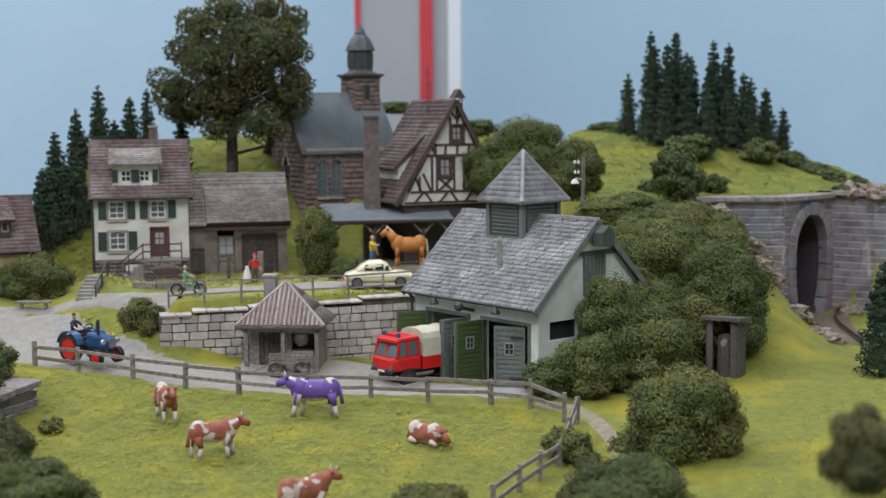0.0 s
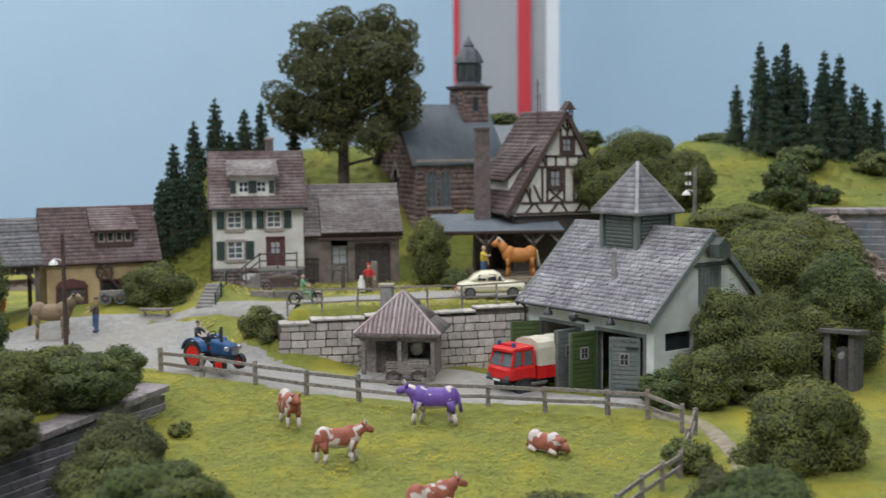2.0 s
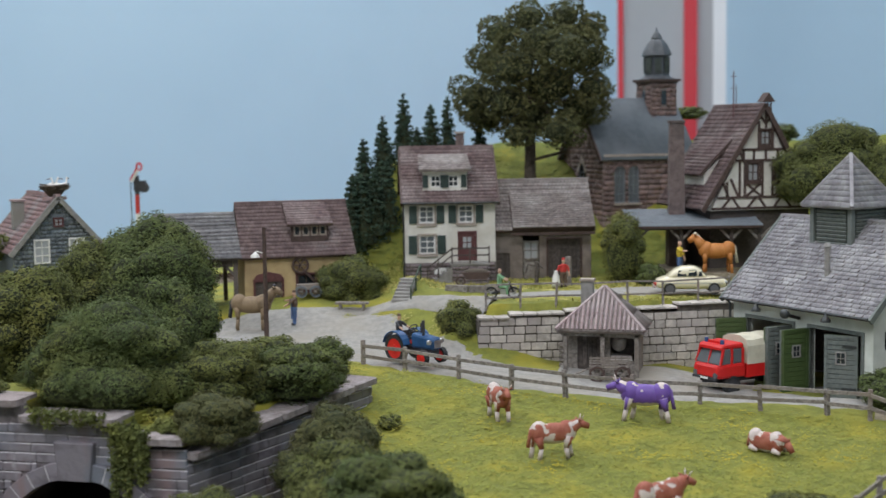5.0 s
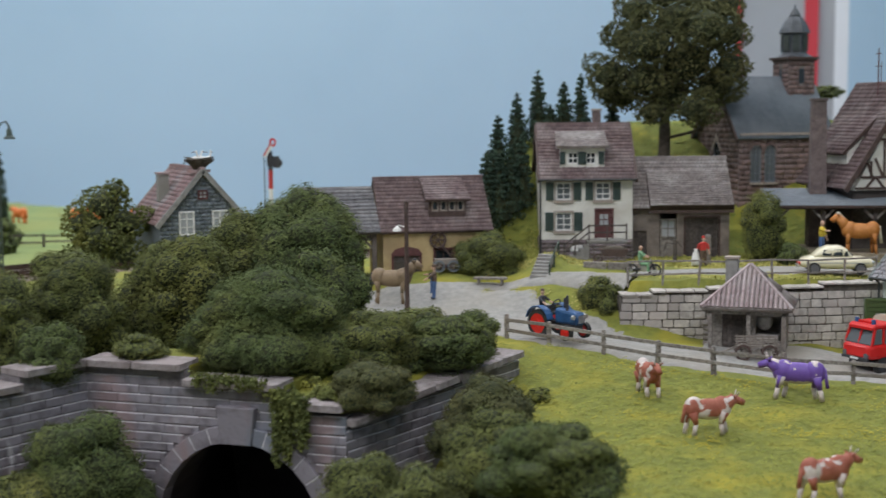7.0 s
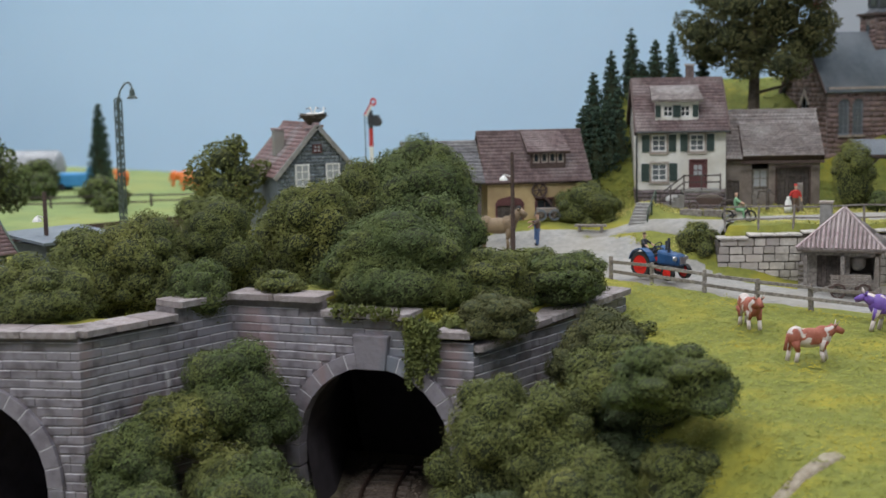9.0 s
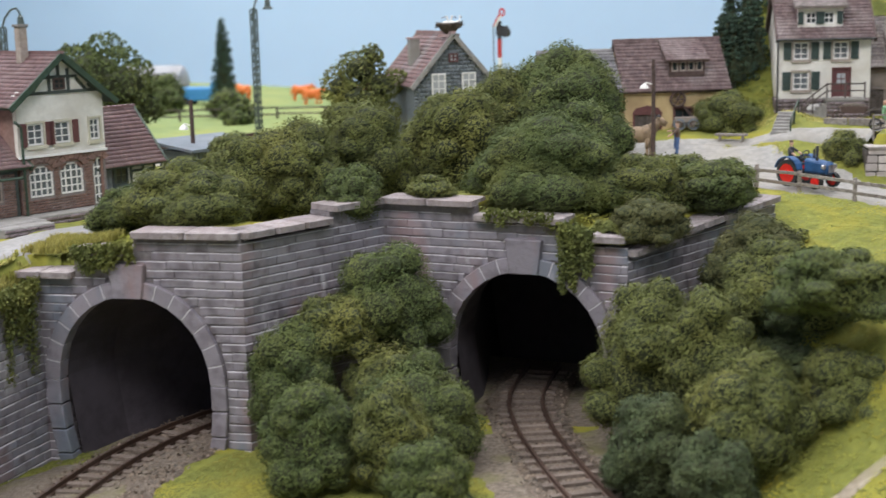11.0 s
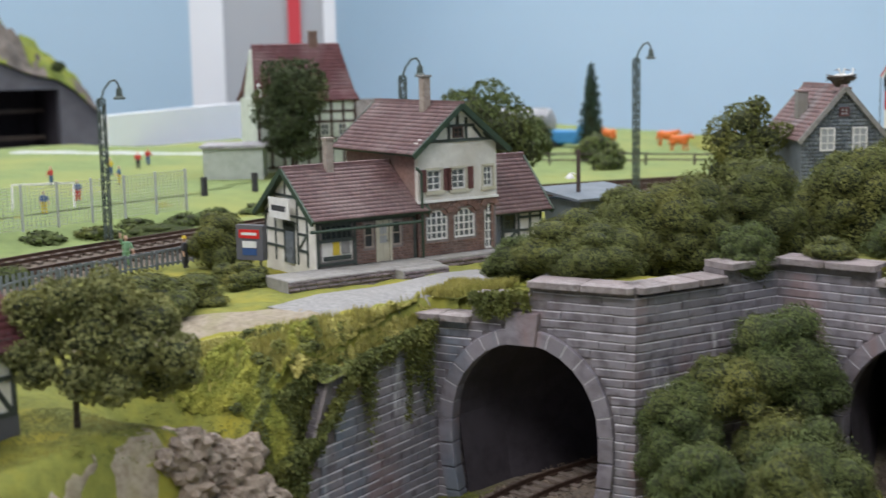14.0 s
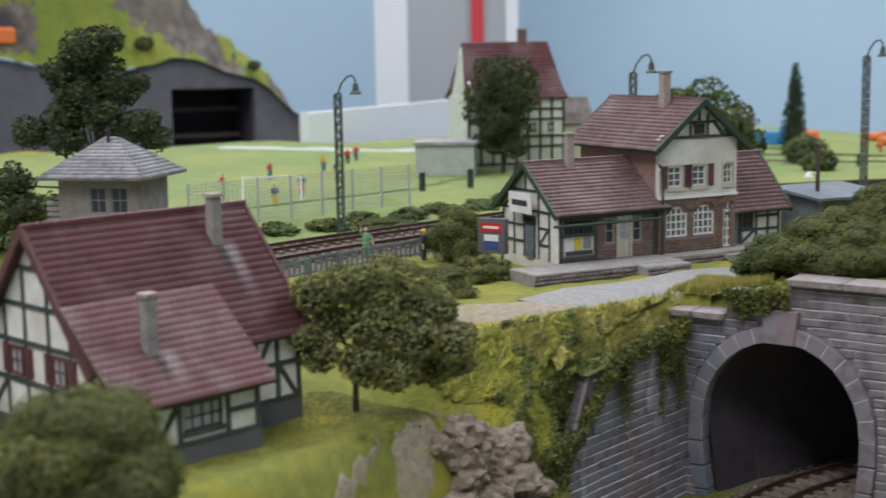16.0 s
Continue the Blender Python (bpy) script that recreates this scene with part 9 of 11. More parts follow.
def track(pts, level, label, chips=0, seed=1, sleepers=True, shoulder=False):
    """Two rails on sleepers in a ballast bed; level: the sleepers' top."""
    t = thing("railway_track", place(0, 0, 0), label, "track", "railway tracks", "structure")
    line = smooth_line(pts, 0.5)
    zf = level if callable(level) else (lambda p: level)
    # bed
    vs = []
    for k, p in enumerate(line):
        d = (line[min(k + 1, len(line) - 1)] - line[max(k - 1, 0)]).normalized()
        n = Vector((-d.y, d.x, 0))
        z = zf(p)
        for s, dz in ((-4.6, -0.3) if shoulder else (-2.7, -0.9), (-3.8 - 0.35 * math.sin(k * 0.9), 0.27) if shoulder else (-1.9, -0.1), (-0.9, -0.03), (0, -0.05), (0.9, -0.03), (1.9, -0.1), (2.7, -0.9)):
            q = p + n * s
            vs.append((q.x, q.y, z + dz - 0.04))
    m = len(line)
    i = np.arange(m * 7).reshape(m, 7)
    f = np.stack([i[:-1, :-1], i[:-1, 1:], i[1:, 1:], i[1:, :-1]], -1).reshape(-1, 4)
    mesh_from_arrays("ballast_bed", vs, f, M["ballast"], t)
    # rails
    for sgn in (-1, 1):
        bm = bmesh.new()
        prev = None
        for k, p in enumerate(line):
            d = (line[min(k + 1, m - 1)] - line[max(k - 1, 0)]).normalized()
            n = Vector((-d.y, d.x, 0))
            z = zf(p)
            ring = []
            for a, b in ((-0.13, 0.0), (0.13, 0.0), (0.13, 0.05), (0.045, 0.09), (0.07, 0.3), (-0.07, 0.3), (-0.045, 0.09), (-0.13, 0.05)):
                q = p + n * (sgn * 0.9 + a)
                ring.append(bm.verts.new((q.x, q.y, z + b)))
            if prev:
                for a in range(8):
                    bm.faces.new((prev[a], prev[(a + 1) % 8], ring[(a + 1) % 8], ring[a]))
            prev = ring
        part("rail", bm, M["rail"], t)
    if sleepers:
        acc = 0.0
        r = random.Random(seed)
        for a, b in zip(line, line[1:]):
            acc += (b - a).length
            if acc > 0.75:
                acc = 0
                d = b - a
                block("sleeper", M["sleeper"], t, (b.x, b.y, zf(b) - 0.03), (0.36, 3.0, 0.2), math.degrees(math.atan2(d.y, d.x)) + r.uniform(-1, 1))
    if chips:
        r = np.random.RandomState(seed)
        k = r.randint(0, m - 1, chips)
        L = np.array([(p.x, p.y) for p in line])
        D = np.gradient(L, axis=0)
        D /= np.linalg.norm(D, axis=1)[:, None]
        s = r.uniform(-4.1 if shoulder else -2.6, 2.6, chips)
        x = L[k, 0] - D[k, 1] * s + r.uniform(-0.3, 0.3, chips)
        y = L[k, 1] + D[k, 0] * s + r.uniform(-0.3, 0.3, chips)
        z = np.array([zf(line[a]) for a in k]) - 0.07 - 0.9 * np.clip(np.abs(s) - 1.9, 0, 1)
        if shoulder:
            z += np.where(s < -0.9, 0.9 * np.clip(-s - 1.9, 0, 1) + 0.11 * (-s - 0.9), 0)
        P = np.stack([x, y, z], 1)
        v, f = leaf_cloud(P, np.repeat([[0.0, 0.0, 1.0]], chips, 0), 0.1, seed, 1.0)
        tagged(mesh_from_arrays("ballast_stones", v, f, M["stonechip"], t), kind="stuff")
    return t


track([(-43.0, 16), (-45.6, 28), (-47.5, 36), (-48.6, 43.5), (-47.8, 50), (-44.5, 58)], lambda p: -0.76 + 0.05 * (p.x + 47), "rusty single track on brown ballast entering the west tunnel", 7500, 1, shoulder=True)
track([(-16.5, 32), (-21, 39), (-25.4, 45.1), (-27.9, 48.8), (-30.6, 53.3), (-32.6, 58), (-33.6, 64)], -0.4, "rusty curved single track on brown ballast entering the east tunnel", 5000, 2)
track([(-80, 8), (-80, 30), (-80, 50), (-79, 72), (-74.5, 92), (-64, 110), (-46, 124)], lambda p: float(height(p.x, p.y)) + 0.35, "rusty station track on brown ballast", 0, 3)
track([(-85, 8), (-85, 30), (-85, 50), (-84, 72), (-79.5, 94), (-68, 113)], lambda p: float(height(p.x, p.y)) + 0.35, "rusty station siding on brown ballast", 0, 4)
track([(27, 88), (27.6, 96), (29, 102), (32, 108)], 8.2, "rusty track before the hill portal", 0, 5, False)


# ---- fences, poles and yard things ----
def fence(name, posts, height_cm, rails, mat, label, thick=0.22, rail=(0.1, 0.2)):
    f = thing(name, place(0, 0, 0), label, "fence")
    r = random.Random(len(posts))
    tops = []
    for x, y in posts:
        g = float(height(x, y))
        dx, dy = r.uniform(-0.1, 0.1), r.uniform(-0.1, 0.1)
        bar("post", mat, f, (x, y, g - 0.4), (x + dx, y + dy, g + height_cm * r.uniform(0.92, 1.08)), thick, thick, shape="block")
        tops.append(Vector((x, y, g)))
    for a, b in zip(tops, tops[1:]):
        for z in rails:
            o = Vector((0, 0, z * height_cm))
            bar("rail", mat, f, a + o + Vector((0, -thick * 0.6, r.uniform(-0.06, 0.06))), b + o + Vector((0, -thick * 0.6, r.uniform(-0.06, 0.06))), *rail, shape="block")
    return f


fence("pasture_fence", [(-23.3, 75.4), (-20.6, 74.8), (-17.2, 74.0), (-14.0, 72.9), (-10.8, 72.0), (-7.0, 71.6), (-3.5, 71.5), (-0.3, 71.1), (3.1, 70.8), (5.2, 70.4), (6.9, 68.6)], 1.45, (0.42, 0.86), M["oldwood"], "weathered grey plank fence along the pasture", 0.24)
fence("pasture_fence", [(7.5, 68.2), (6.9, 64.6), (6.2, 61.0), (5.2, 59.3), (4.2, 57.6), (3.0, 55.0)], 1.35, (0.42, 0.86), M["oldwood"], "leaning weathered plank fence beside the path", 0.24)
fence("terrace_railing", [(-17.0, 82.2), (-14.9, 82.8), (-12.7, 83.4), (-10.4, 84.0), (-8.2, 84.6), (-6.0, 85.4), (-3.8, 86.2), (-1.8, 87.2)], 1.35, (0.35, 0.95), M["oldwood"], "thin grey wooden railing on the terrace wall", 0.12, (0.07, 0.11))
fence("station_fence", [(-76.4, 30 + 2.4 * k) for k in range(9)], 1.2, (0.25, 0.95), M["slate"], "blue-grey slatted fence along the track", 0.16, (0.08, 0.14))
for k in range(46):
    block("picket", M["slate"], bpy.data.objects["station_fence"], (-76.4, 30.2 + k * 0.42, 8.55 + 0.7), (0.05, 0.2, 1.15))
fence("field_fence", [(-100 + 5 * k, 116 + 2.2 * k) for k in range(12)], 1.5, (0.45, 0.9), M["plank"], "dark wooden field fence far behind the station", 0.22, (0.08, 0.18))


def station_lamp(x, y, z, H, rz):
    l = thing("station_lamp", place(x, y, z, rz), "grey-green lattice station lamp with a curved arm and bell shade", "street lamp", "station lamps")
    for sx in (-1, 1):
        for sy in (-1, 1):
            bar("mast_leg", M["lampgreen"], l, (sx * 0.24, sy * 0.24, -0.3), (sx * 0.16, sy * 0.16, H), 0.09, 0.09)
    n = int(H / 0.55)
    for k in range(n):
        a, b = 0.24 - 0.08 * k / n, 0.24 - 0.08 * (k + 1) / n
        z0, z1 = H * k / n, H * (k + 1) / n
        s = 1 if k % 2 else -1
        for y0 in (-1, 1):
            bar("lattice", M["lampgreen"], l, (s * a, y0 * a, z0), (-s * b, y0 * b, z1), 0.05, 0.06)
            bar("lattice", M["lampgreen"], l, (y0 * a, s * a, z0), (y0 * b, -s * b, z1), 0.05, 0.06)
    bm = bmesh.new()
    box(bm, -0.2, 0.2, -0.2, 0.2, H, H + 0.12)
    pts = [(0, 0, H), (0.25, 0, H + 0.7), (0.7, 0, H + 1.25), (1.1, 0, H + 1.35), (1.32, 0, H + 1.05), (1.35, 0, H + 0.75)]
    for a, b in zip(pts, pts[1:]):
        rod(bm, a, b, 0.07, n=6)
    arm = part("arm", bm, M["lampgreen"], l)
    bm = bmesh.new()
    lathe(bm, [(0.42, 0.02), (0.4, 0.14), (0.24, 0.28), (0.19, 0.75), (0.1, 0.85)], 12, (1.35, 0))
    for v in bm.verts:
        v.co.z += H
    part("bell_shade", bm, M["lampgreen"], l)
    return l


station_lamp(-66.2, 87.2, 9.3, 11.6, 0)
station_lamp(-86.9, 49.0, 8.6, 10.4, 30)
station_lamp(-72.8, 64.9, 8.6, 11.5, 20)


def semaphore():
    s = thing("semaphore_signal", place(-53.8, 111.2, 9.0) @ Matrix.Diagonal((0.8, 0.8, 0.9, 1)), "red and white semaphore signal with a raised arm", "signal")
    for k in range(6):
        bar("mast_section", M[("fdark", "fdark", "fdark", "whitepaint", "fred", "fdark")[k]], s, (0, 0, 1.9 * k), (0, 0, 1.9 * (k + 1)), 0.3, 0.42)
    bar("arm", M["whitepaint"], s, (-0.5, -0.4, 10.8), (0.35, -0.4, 12.0), 0.12, 0.3)
    bar("arm_edge", M["red"], s, (-0.62, -0.45, 10.95), (0.22, -0.45, 12.15), 0.12, 0.14)
    bm = bmesh.new()
    loops = []
    for i in range(14):
        t = 6.2832 * i / 14
        loops.append([bm.verts.new((0.5 + q * math.cos(t), y, 12.3 + 1.1 * q * math.sin(t))) for q, y in ((0.22, -0.46), (0.4, -0.46), (0.4, -0.34), (0.22, -0.34))])
    for p, q in zip(loops, loops[1:] + loops[:1]):
        for k in range(4):
            bm.faces.new((p[k], p[(k + 1) % 4], q[(k + 1) % 4], q[k]))
    part("arm_disc", bm, M["red"], s)
    bm = bmesh.new()
    box(bm, -0.3, 1.0, -0.3, 0.3, 9.9, 10.9)
    rod(bm, (0.8, -0.4, 10.2), (0.8, 0.4, 10.2), 0.5, n=10)
    part("lamp_case", bm, M["fdark"], s)
    bm = bmesh.new()
    rod(bm, (-0.75, 0, 0), (-0.75, 0, 11), 0.06, n=5)
    part("pull_rod", bm, M["metal"], s)


def pole(x, y, z, H, label, arms=True, mat="timber", lamp=True):
    p = thing("utility_pole", place(x, y, z), label, "pole", "utility poles")
    bm = bmesh.new()
    rod(bm, (0, 0, -0.5), (0, 0, H), 0.17, 0.13, 8)
    part("mast", bm, M[mat], p)
    if arms:
        bm = bmesh.new()
        rod(bm, (-0.6, 0, H - 1.3), (0.1, 0, H - 1.3), 0.05, n=5)
        rod(bm, (-0.6, 0, H - 0.6), (0.1, 0, H - 0.6), 0.05, n=5)
        part("crossarm", bm, M["metal"], p)
        bm = bmesh.new()
        for zz in (-1.25, -0.55):
            for xx in (-0.6, -0.35):
                lathe(bm, [(0.07, H + zz), (0.1, H + zz + 0.1), (0.05, H + zz + 0.25)], 7, (xx, 0))
        part("insulator", bm, M["whitepaint"], p)
    if lamp:
        bm = bmesh.new()
        rod(bm, (0, 0, H - 1.7), (-0.55, -0.1, H - 1.55), 0.04, n=5)
        lathe(bm, [(0.32, H - 1.95), (0.26, H - 1.8), (0.07, H - 1.6)], 9, (-0.6, -0.1))
        part("pole_lamp", bm, M["whitepaint"], p)


semaphore()
pole(9.9, 95, 13.5, 7.0, "grey wooden pole with insulators and a lamp", mat="oldwood")
pole(-31.4, 81.3, 9.7, 7.2, "brown wooden pole with a small lamp", arms=False)
pole(-58.6, 66.0, 9.2, 6.0, "brown wooden pole with a curved lamp by the hut", arms=False)


def well_house():
    h = thing("bake_house", place(-11.6, 79.3, 8.05, -3), "weathered grey timber bake house with a ribbed tile roof", "hut")
    W, D, e = 4.4, 3.2, 2.75
    ops = [(0.55, 2.05, 0.1, 2.4), (2.55, 4.0, 0.9, 2.3)]
    f = wall("front_wall", M["oldwood"], h, (0.1, 0.3), (W - 0.1, 0.3), -0.3, e, ops, thick=0.2)
    door(f, *ops[0], M["plank"], None, planks=5, depth=0.1)
    wall("side_wall", M["oldwood"], h, (0.1, D), (0.1, 0.3), -0.3, e, thick=0.2)
    wall("side_wall", M["oldwood"], h, (W - 0.1, 0.3), (W - 0.1, D), -0.3, e, thick=0.2)
    wall("back_wall", M["fieldstone"], h, (W - 0.1, D), (0.1, D), -0.3, e, thick=0.2)
    bm = bmesh.new()
    ball(bm, (3.1, 0.9, 1.9), (0.5, 0.45, 0.5), 2)
    box(bm, 2.6, 3.95, 0.5, 1.4, 0, 1.2)
    part("oven", bm, M["fieldstone"], h)
    for x in (0.05, 2.3, W - 0.05):
        bar("post", M["oldwood"], h, (x, -0.5, -0.3), (x, -0.5, e), 0.24, 0.24)
    bar("beam", M["oldwood"], h, (-0.2, -0.5, e - 0.1), (W + 0.2, -0.5, e - 0.1), 0.24, 0.26)
    c = [(-0.45, -0.95), (W + 0.45, -0.95), (W + 0.45, D + 0.4), (-0.45, D + 0.4)]
    r0, r1 = (W / 2, 1.3, 5.25), (W / 2, D - 1.0, 5.25)
    for i, (a, b) in enumerate(((r0, r0), (r0, r1), (r1, r1), (r1, r0))):
        roof(h, (*c[i], 2.85), (*c[(i + 1) % 4], 2.85), b, a, M["tile_old"], 1.3, 0.2, seed=170 + i, name="hip_roof", ripple=0.01)
    # round ribs on the front slope
    n = 19
    for k in range(n):
        u = (k + 0.5) / n
        x = c[0][0] + (c[1][0] - c[0][0]) * u
        t = 1 - abs(2 * u - 1)
        bm = bmesh.new()
        rod(bm, (x, -0.95, 2.98), (x, -0.95 + 2.25 * t, 2.98 + 2.36 * t), 0.1, 0.1, 6)
        part("rib_tile", bm, M["tile_rose"], h)
    for a, b in ((c[0], r0), (c[1], r0)):
        bar("hip_tile", M["tile_rose"], h, (*a, 2.98), (b[0], b[1], b[2] + 0.1), 0.2, 0.16)
    chimney(h, 0.95, 2.6, 3.4, 5.5, 0.75, 0.7, M["concrete"])
    # woodpile at the side and trough in front
    w = thing("woodpile", place(-12.1, 80.2, 8.05, -6), "stacked split firewood against a hut", "firewood")
    r = random.Random(5)
    for i in range(4):
        for j in range(6):
            bm = bmesh.new()
            rod(bm, (0, 0.32 * i, 0.16 + 0.3 * j), (0.7 + r.uniform(-0.1, 0.1), 0.32 * i, 0.16 + 0.3 * j), 0.15, 0.14, 6)
            part("log", bm, M["oldwood"], w)
    t = thing("farm_cart", place(-8.8, 77.4, 8.1, 5), "small weathered wooden ladder cart", "cart")
    bm = bmesh.new()
    box(bm, -1.1, 1.1, -0.4, 0.4, 0.75, 0.87)
    part("bed", bm, M["oldwood"], t)
    for s in (-1, 1):
        for z in (1.0, 1.3):
            bar("side_rail", M["oldwood"], t, (-1.2, s * 0.45, z), (1.2, s * 0.45, z), 0.07, 0.09)
        for k in range(7):
            bar("stake", M["oldwood"], t, (-1.1 + k * 0.36, s * 0.42, 0.85), (-1.1 + k * 0.36, s * 0.48, 1.4), 0.06, 0.06)
        for x in (-0.75, 0.75):
            wheel(t, (x, s * 0.55, 0.5), 0.48, M["timber"], M["oldwood"])
    bar("shaft", M["oldwood"], t, (-1.1, 0, 0.8), (-2.2, -0.2, 0.35), 0.1, 0.1)


def wheel(parent, c, r, tyre, hub, width=0.14, spokes=True, axis="y"):
    bm = bmesh.new()
    n = 18
    for ring in range(1):
        vs = []
        for i in range(n):
            t = 6.2832 * i / n
            for rr, yy in ((r, -width), (r, width), (r * 0.74, width), (r * 0.74, -width)):
                vs.append(bm.verts.new((c[0] + rr * math.cos(t), c[1] + yy / 2, c[2] + rr * math.sin(t))))
        for i in range(n):
            a, b = 4 * i, 4 * ((i + 1) % n)
            for k in range(4):
                bm.faces.new((vs[a + k], vs[b + k], vs[b + (k + 1) % 4], vs[a + (k + 1) % 4]))
    w = part("wheel", bm, tyre, parent)
    bm = bmesh.new()
    if spokes:
        for i in range(8):
            t = 6.2832 * i / 8
            rod(bm, c, (c[0] + r * 0.78 * math.cos(t), c[1], c[2] + r * 0.78 * math.sin(t)), r * 0.06, n=4)
        rod(bm, (c[0], c[1] - width * 0.7, c[2]), (c[0], c[1] + width * 0.7, c[2]), r * 0.16, n=8)
    else:
        rod(bm, (c[0], c[1] - width * 0.42, c[2]), (c[0], c[1] + width * 0.42, c[2]), r * 0.75, n=16)
        rod(bm, (c[0], c[1] - width * 0.58, c[2]), (c[0], c[1] + width * 0.58, c[2]), r * 0.3, n=10)
    part("hub", bm, hub, w)
    return w


M["tile_rose"] = surface("rose_grey_rib_tile", [(0.27, 0.20, 0.20), (0.38, 0.30, 0.30), (0.44, 0.38, 0.37)], 0.3, 0.8, 0.3, single=0.12)
well_house()


def outhouse():
    h = thing("outhouse", place(15.7, 76.9, float(height(16.5, 77)) + 0.2, -28) @ Matrix.Diagonal((0.84, 0.9, 1.0, 1)), "dark weathered plank privy with an open front", "outhouse")
    for i in range(6):
        block("plank", M["privy"], h, (0.17 + i * 0.36, 1.8, 1.6), (0.33, 0.12, 3.5))
        for x in (0, 2.1):
            block("plank", M["privy"], h, (x, 0.15 + i * 0.32, 1.6), (0.12, 0.3, 3.5))
    for x in (0.22, 1.9):
        block("plank", M["privy"], h, (x, 0, 1.6), (0.4, 0.14, 3.5))
    bm = bmesh.new()
    prism(bm, [(-0.35, -0.35, 3.3), (2.45, -0.35, 3.3), (2.45, 2.2, 3.05), (-0.35, 2.2, 3.05)], (0, 0, 0.22))
    part("roof", bm, M["privy"], h)
    bm = bmesh.new()
    rod(bm, (1.2, 0.55, 0), (1.2, 0.5, 2.0), 0.62, 0.55, 10)
    ball(bm, (1.2, 0.5, 2.05), (0.58, 0.2, 0.45), 2)
    part("door", bm, M["privy"], h)
    bm = bmesh.new()
    rod(bm, (1.2, 0.3, 2.0), (1.2, -0.1, 1.98), 0.2, n=10)
    part("heart_plate", bm, M["concrete"], h)


def yard_things():
    g = lambda x, y: float(height(x, y)) + 0.1
    b = thing("bench", place(-27.1, 86.7, g(-27.1, 86.7), 4), "pale grey wooden bench on two trestles", "bench")
    bar("seat", M["oldwood"], b, (-1.15, 0, 0.62), (1.15, 0, 0.62), 0.55, 0.14)
    for x in (-0.8, 0.8):
        bar("leg", M["oldwood"], b, (x, 0, -0.1), (x, 0, 0.6), 0.4, 0.16)
    s = thing("garden_steps", place(-23.8, 87.2, g(-23.8, 87.2) - 0.1, -4), "short flight of grey stone steps with a green rail", "stairs")
    for k in range(7):
        block("step", M["concrete"], s, (0, 0.34 * k, 0.06 + 0.2 * k), (1.2, 0.42, 0.26), shape="block")
    for x in (0.75,):
        bar("handrail", M["trimgreen"], s, (x, -0.1, 0.9), (x, 2.4, 2.3), 0.07, 0.12)
        for k in (0, 1.2, 2.4):
            bar("rail_post", M["trimgreen"], s, (x, k, 0.58 * k - 0.1), (x, k, 0.95 + 0.58 * k), 0.09, 0.09)
    bar("stone_post", M["oldwood"], thing("gate_post", place(-12.9, 92.6, 11.9), "square weathered post before the barn", "post"), (0, 0, -0.3), (0, 0, 2.1), 0.42, 0.42, shape="block")
    e = thing("bed_edging", place(-21.0, 88.9, 11.85, -4), "low grey log edging of a planted bed", "edging")
    for k in range(3):
        bar("log", M["oldwood"], e, (1.7 * k, 0, 0.25), (1.7 * k + 1.6, 0, 0.25), 0.35, 0.5, shape="block")
    w = thing("wheelbarrow", place(-19.3, 91.4, float(height(-19.3, 91.4)) + 0.1, 190), "old wooden wheelbarrow heaped with soil", "wheelbarrow")
    bm = bmesh.new()
    prism(bm, [(-0.8, -0.4, 0.5), (0.7, -0.4, 0.5), (1.0, -0.4, 1.0), (-1.0, -0.4, 1.0)], (0, 0.8, 0))
    part("tray", bm, M["timber"], w)
    bm = bmesh.new()
    ball(bm, (0, 0, 1.0), (0.9, 0.38, 0.25), 2)
    part("soil", bm, M["bark"], w)
    wheel(w, (1.1, 0, 0.35), 0.34, M["timber"], M["plank"], 0.1)
    for s2 in (-0.35, 0.35):
        bar("handle", M["plank"], w, (-0.4, s2, 0.6), (-1.9, s2, 0.85), 0.08, 0.08)
    p = thing("water_pump", place(-15.2, 92.8, 11.9), "black iron hand pump with a bent spout", "pump")
    bm = bmesh.new()
    rod(bm, (0, 0, -0.2), (0, 0, 1.7), 0.15, 0.12, 8)
    rod(bm, (0, 0, 1.4), (-0.6, 0, 1.5), 0.07, n=6)
    rod(bm, (-0.6, 0, 1.5), (-0.75, 0, 0.9), 0.06, n=6)
    rod(bm, (0, 0, 1.7), (0.5, 0, 1.2), 0.05, n=6)
    part("pump_body", bm, M["plank"], p)
    # cart and pump before the ochre barn
    c = thing("milk_cart", place(-30.8, 88.6, g(-30.8, 88.6), 20), "small pale blue-grey handcart", "cart")
    bm = bmesh.new()
    box(bm, -0.8, 0.8, -0.4, 0.4, 0.6, 0.95)
    part("bed", bm, M["oldwood"], c)
    for sx in (-0.5, 0.5):
        wheel(c, (sx, -0.45, 0.45), 0.42, M["slate"], M["oldwood"], 0.1)
        wheel(c, (sx, 0.45, 0.45), 0.42, M["slate"], M["oldwood"], 0.1)
    o = thing("farm_machine", place(-39.0, 86.6, 10.2, 20), "orange-red round farm trailer under a cart shed", "trailer")
    bm = bmesh.new()
    ball(bm, (0, 0, 1.4), (1.3, 1.0, 0.95), 2)
    part("drum", bm, M["orange"], o)
    for s2 in (-0.8, 0.8):
        wheel(o, (0.2, s2, 0.55), 0.55, M["tyre"], M["whitepaint"], 0.3, False)
    bar("chute", M["metal"], o, (-0.6, 0, 1.6), (-1.2, 0, 3.2), 0.2, 0.2)
    # rocks beside the wing wall and on the hill
    r = random.Random(9)
    for k in range(130):
        x = r.uniform(-58.2, -49.5)
        y = 28.4 + 0.1 * (x + 57) + r.uniform(-2.6, 1.6) * (0.35 + 0.65 * (x + 58.2) / 8.7)
        rock(x, y, r.uniform(0.3, 0.72), r)
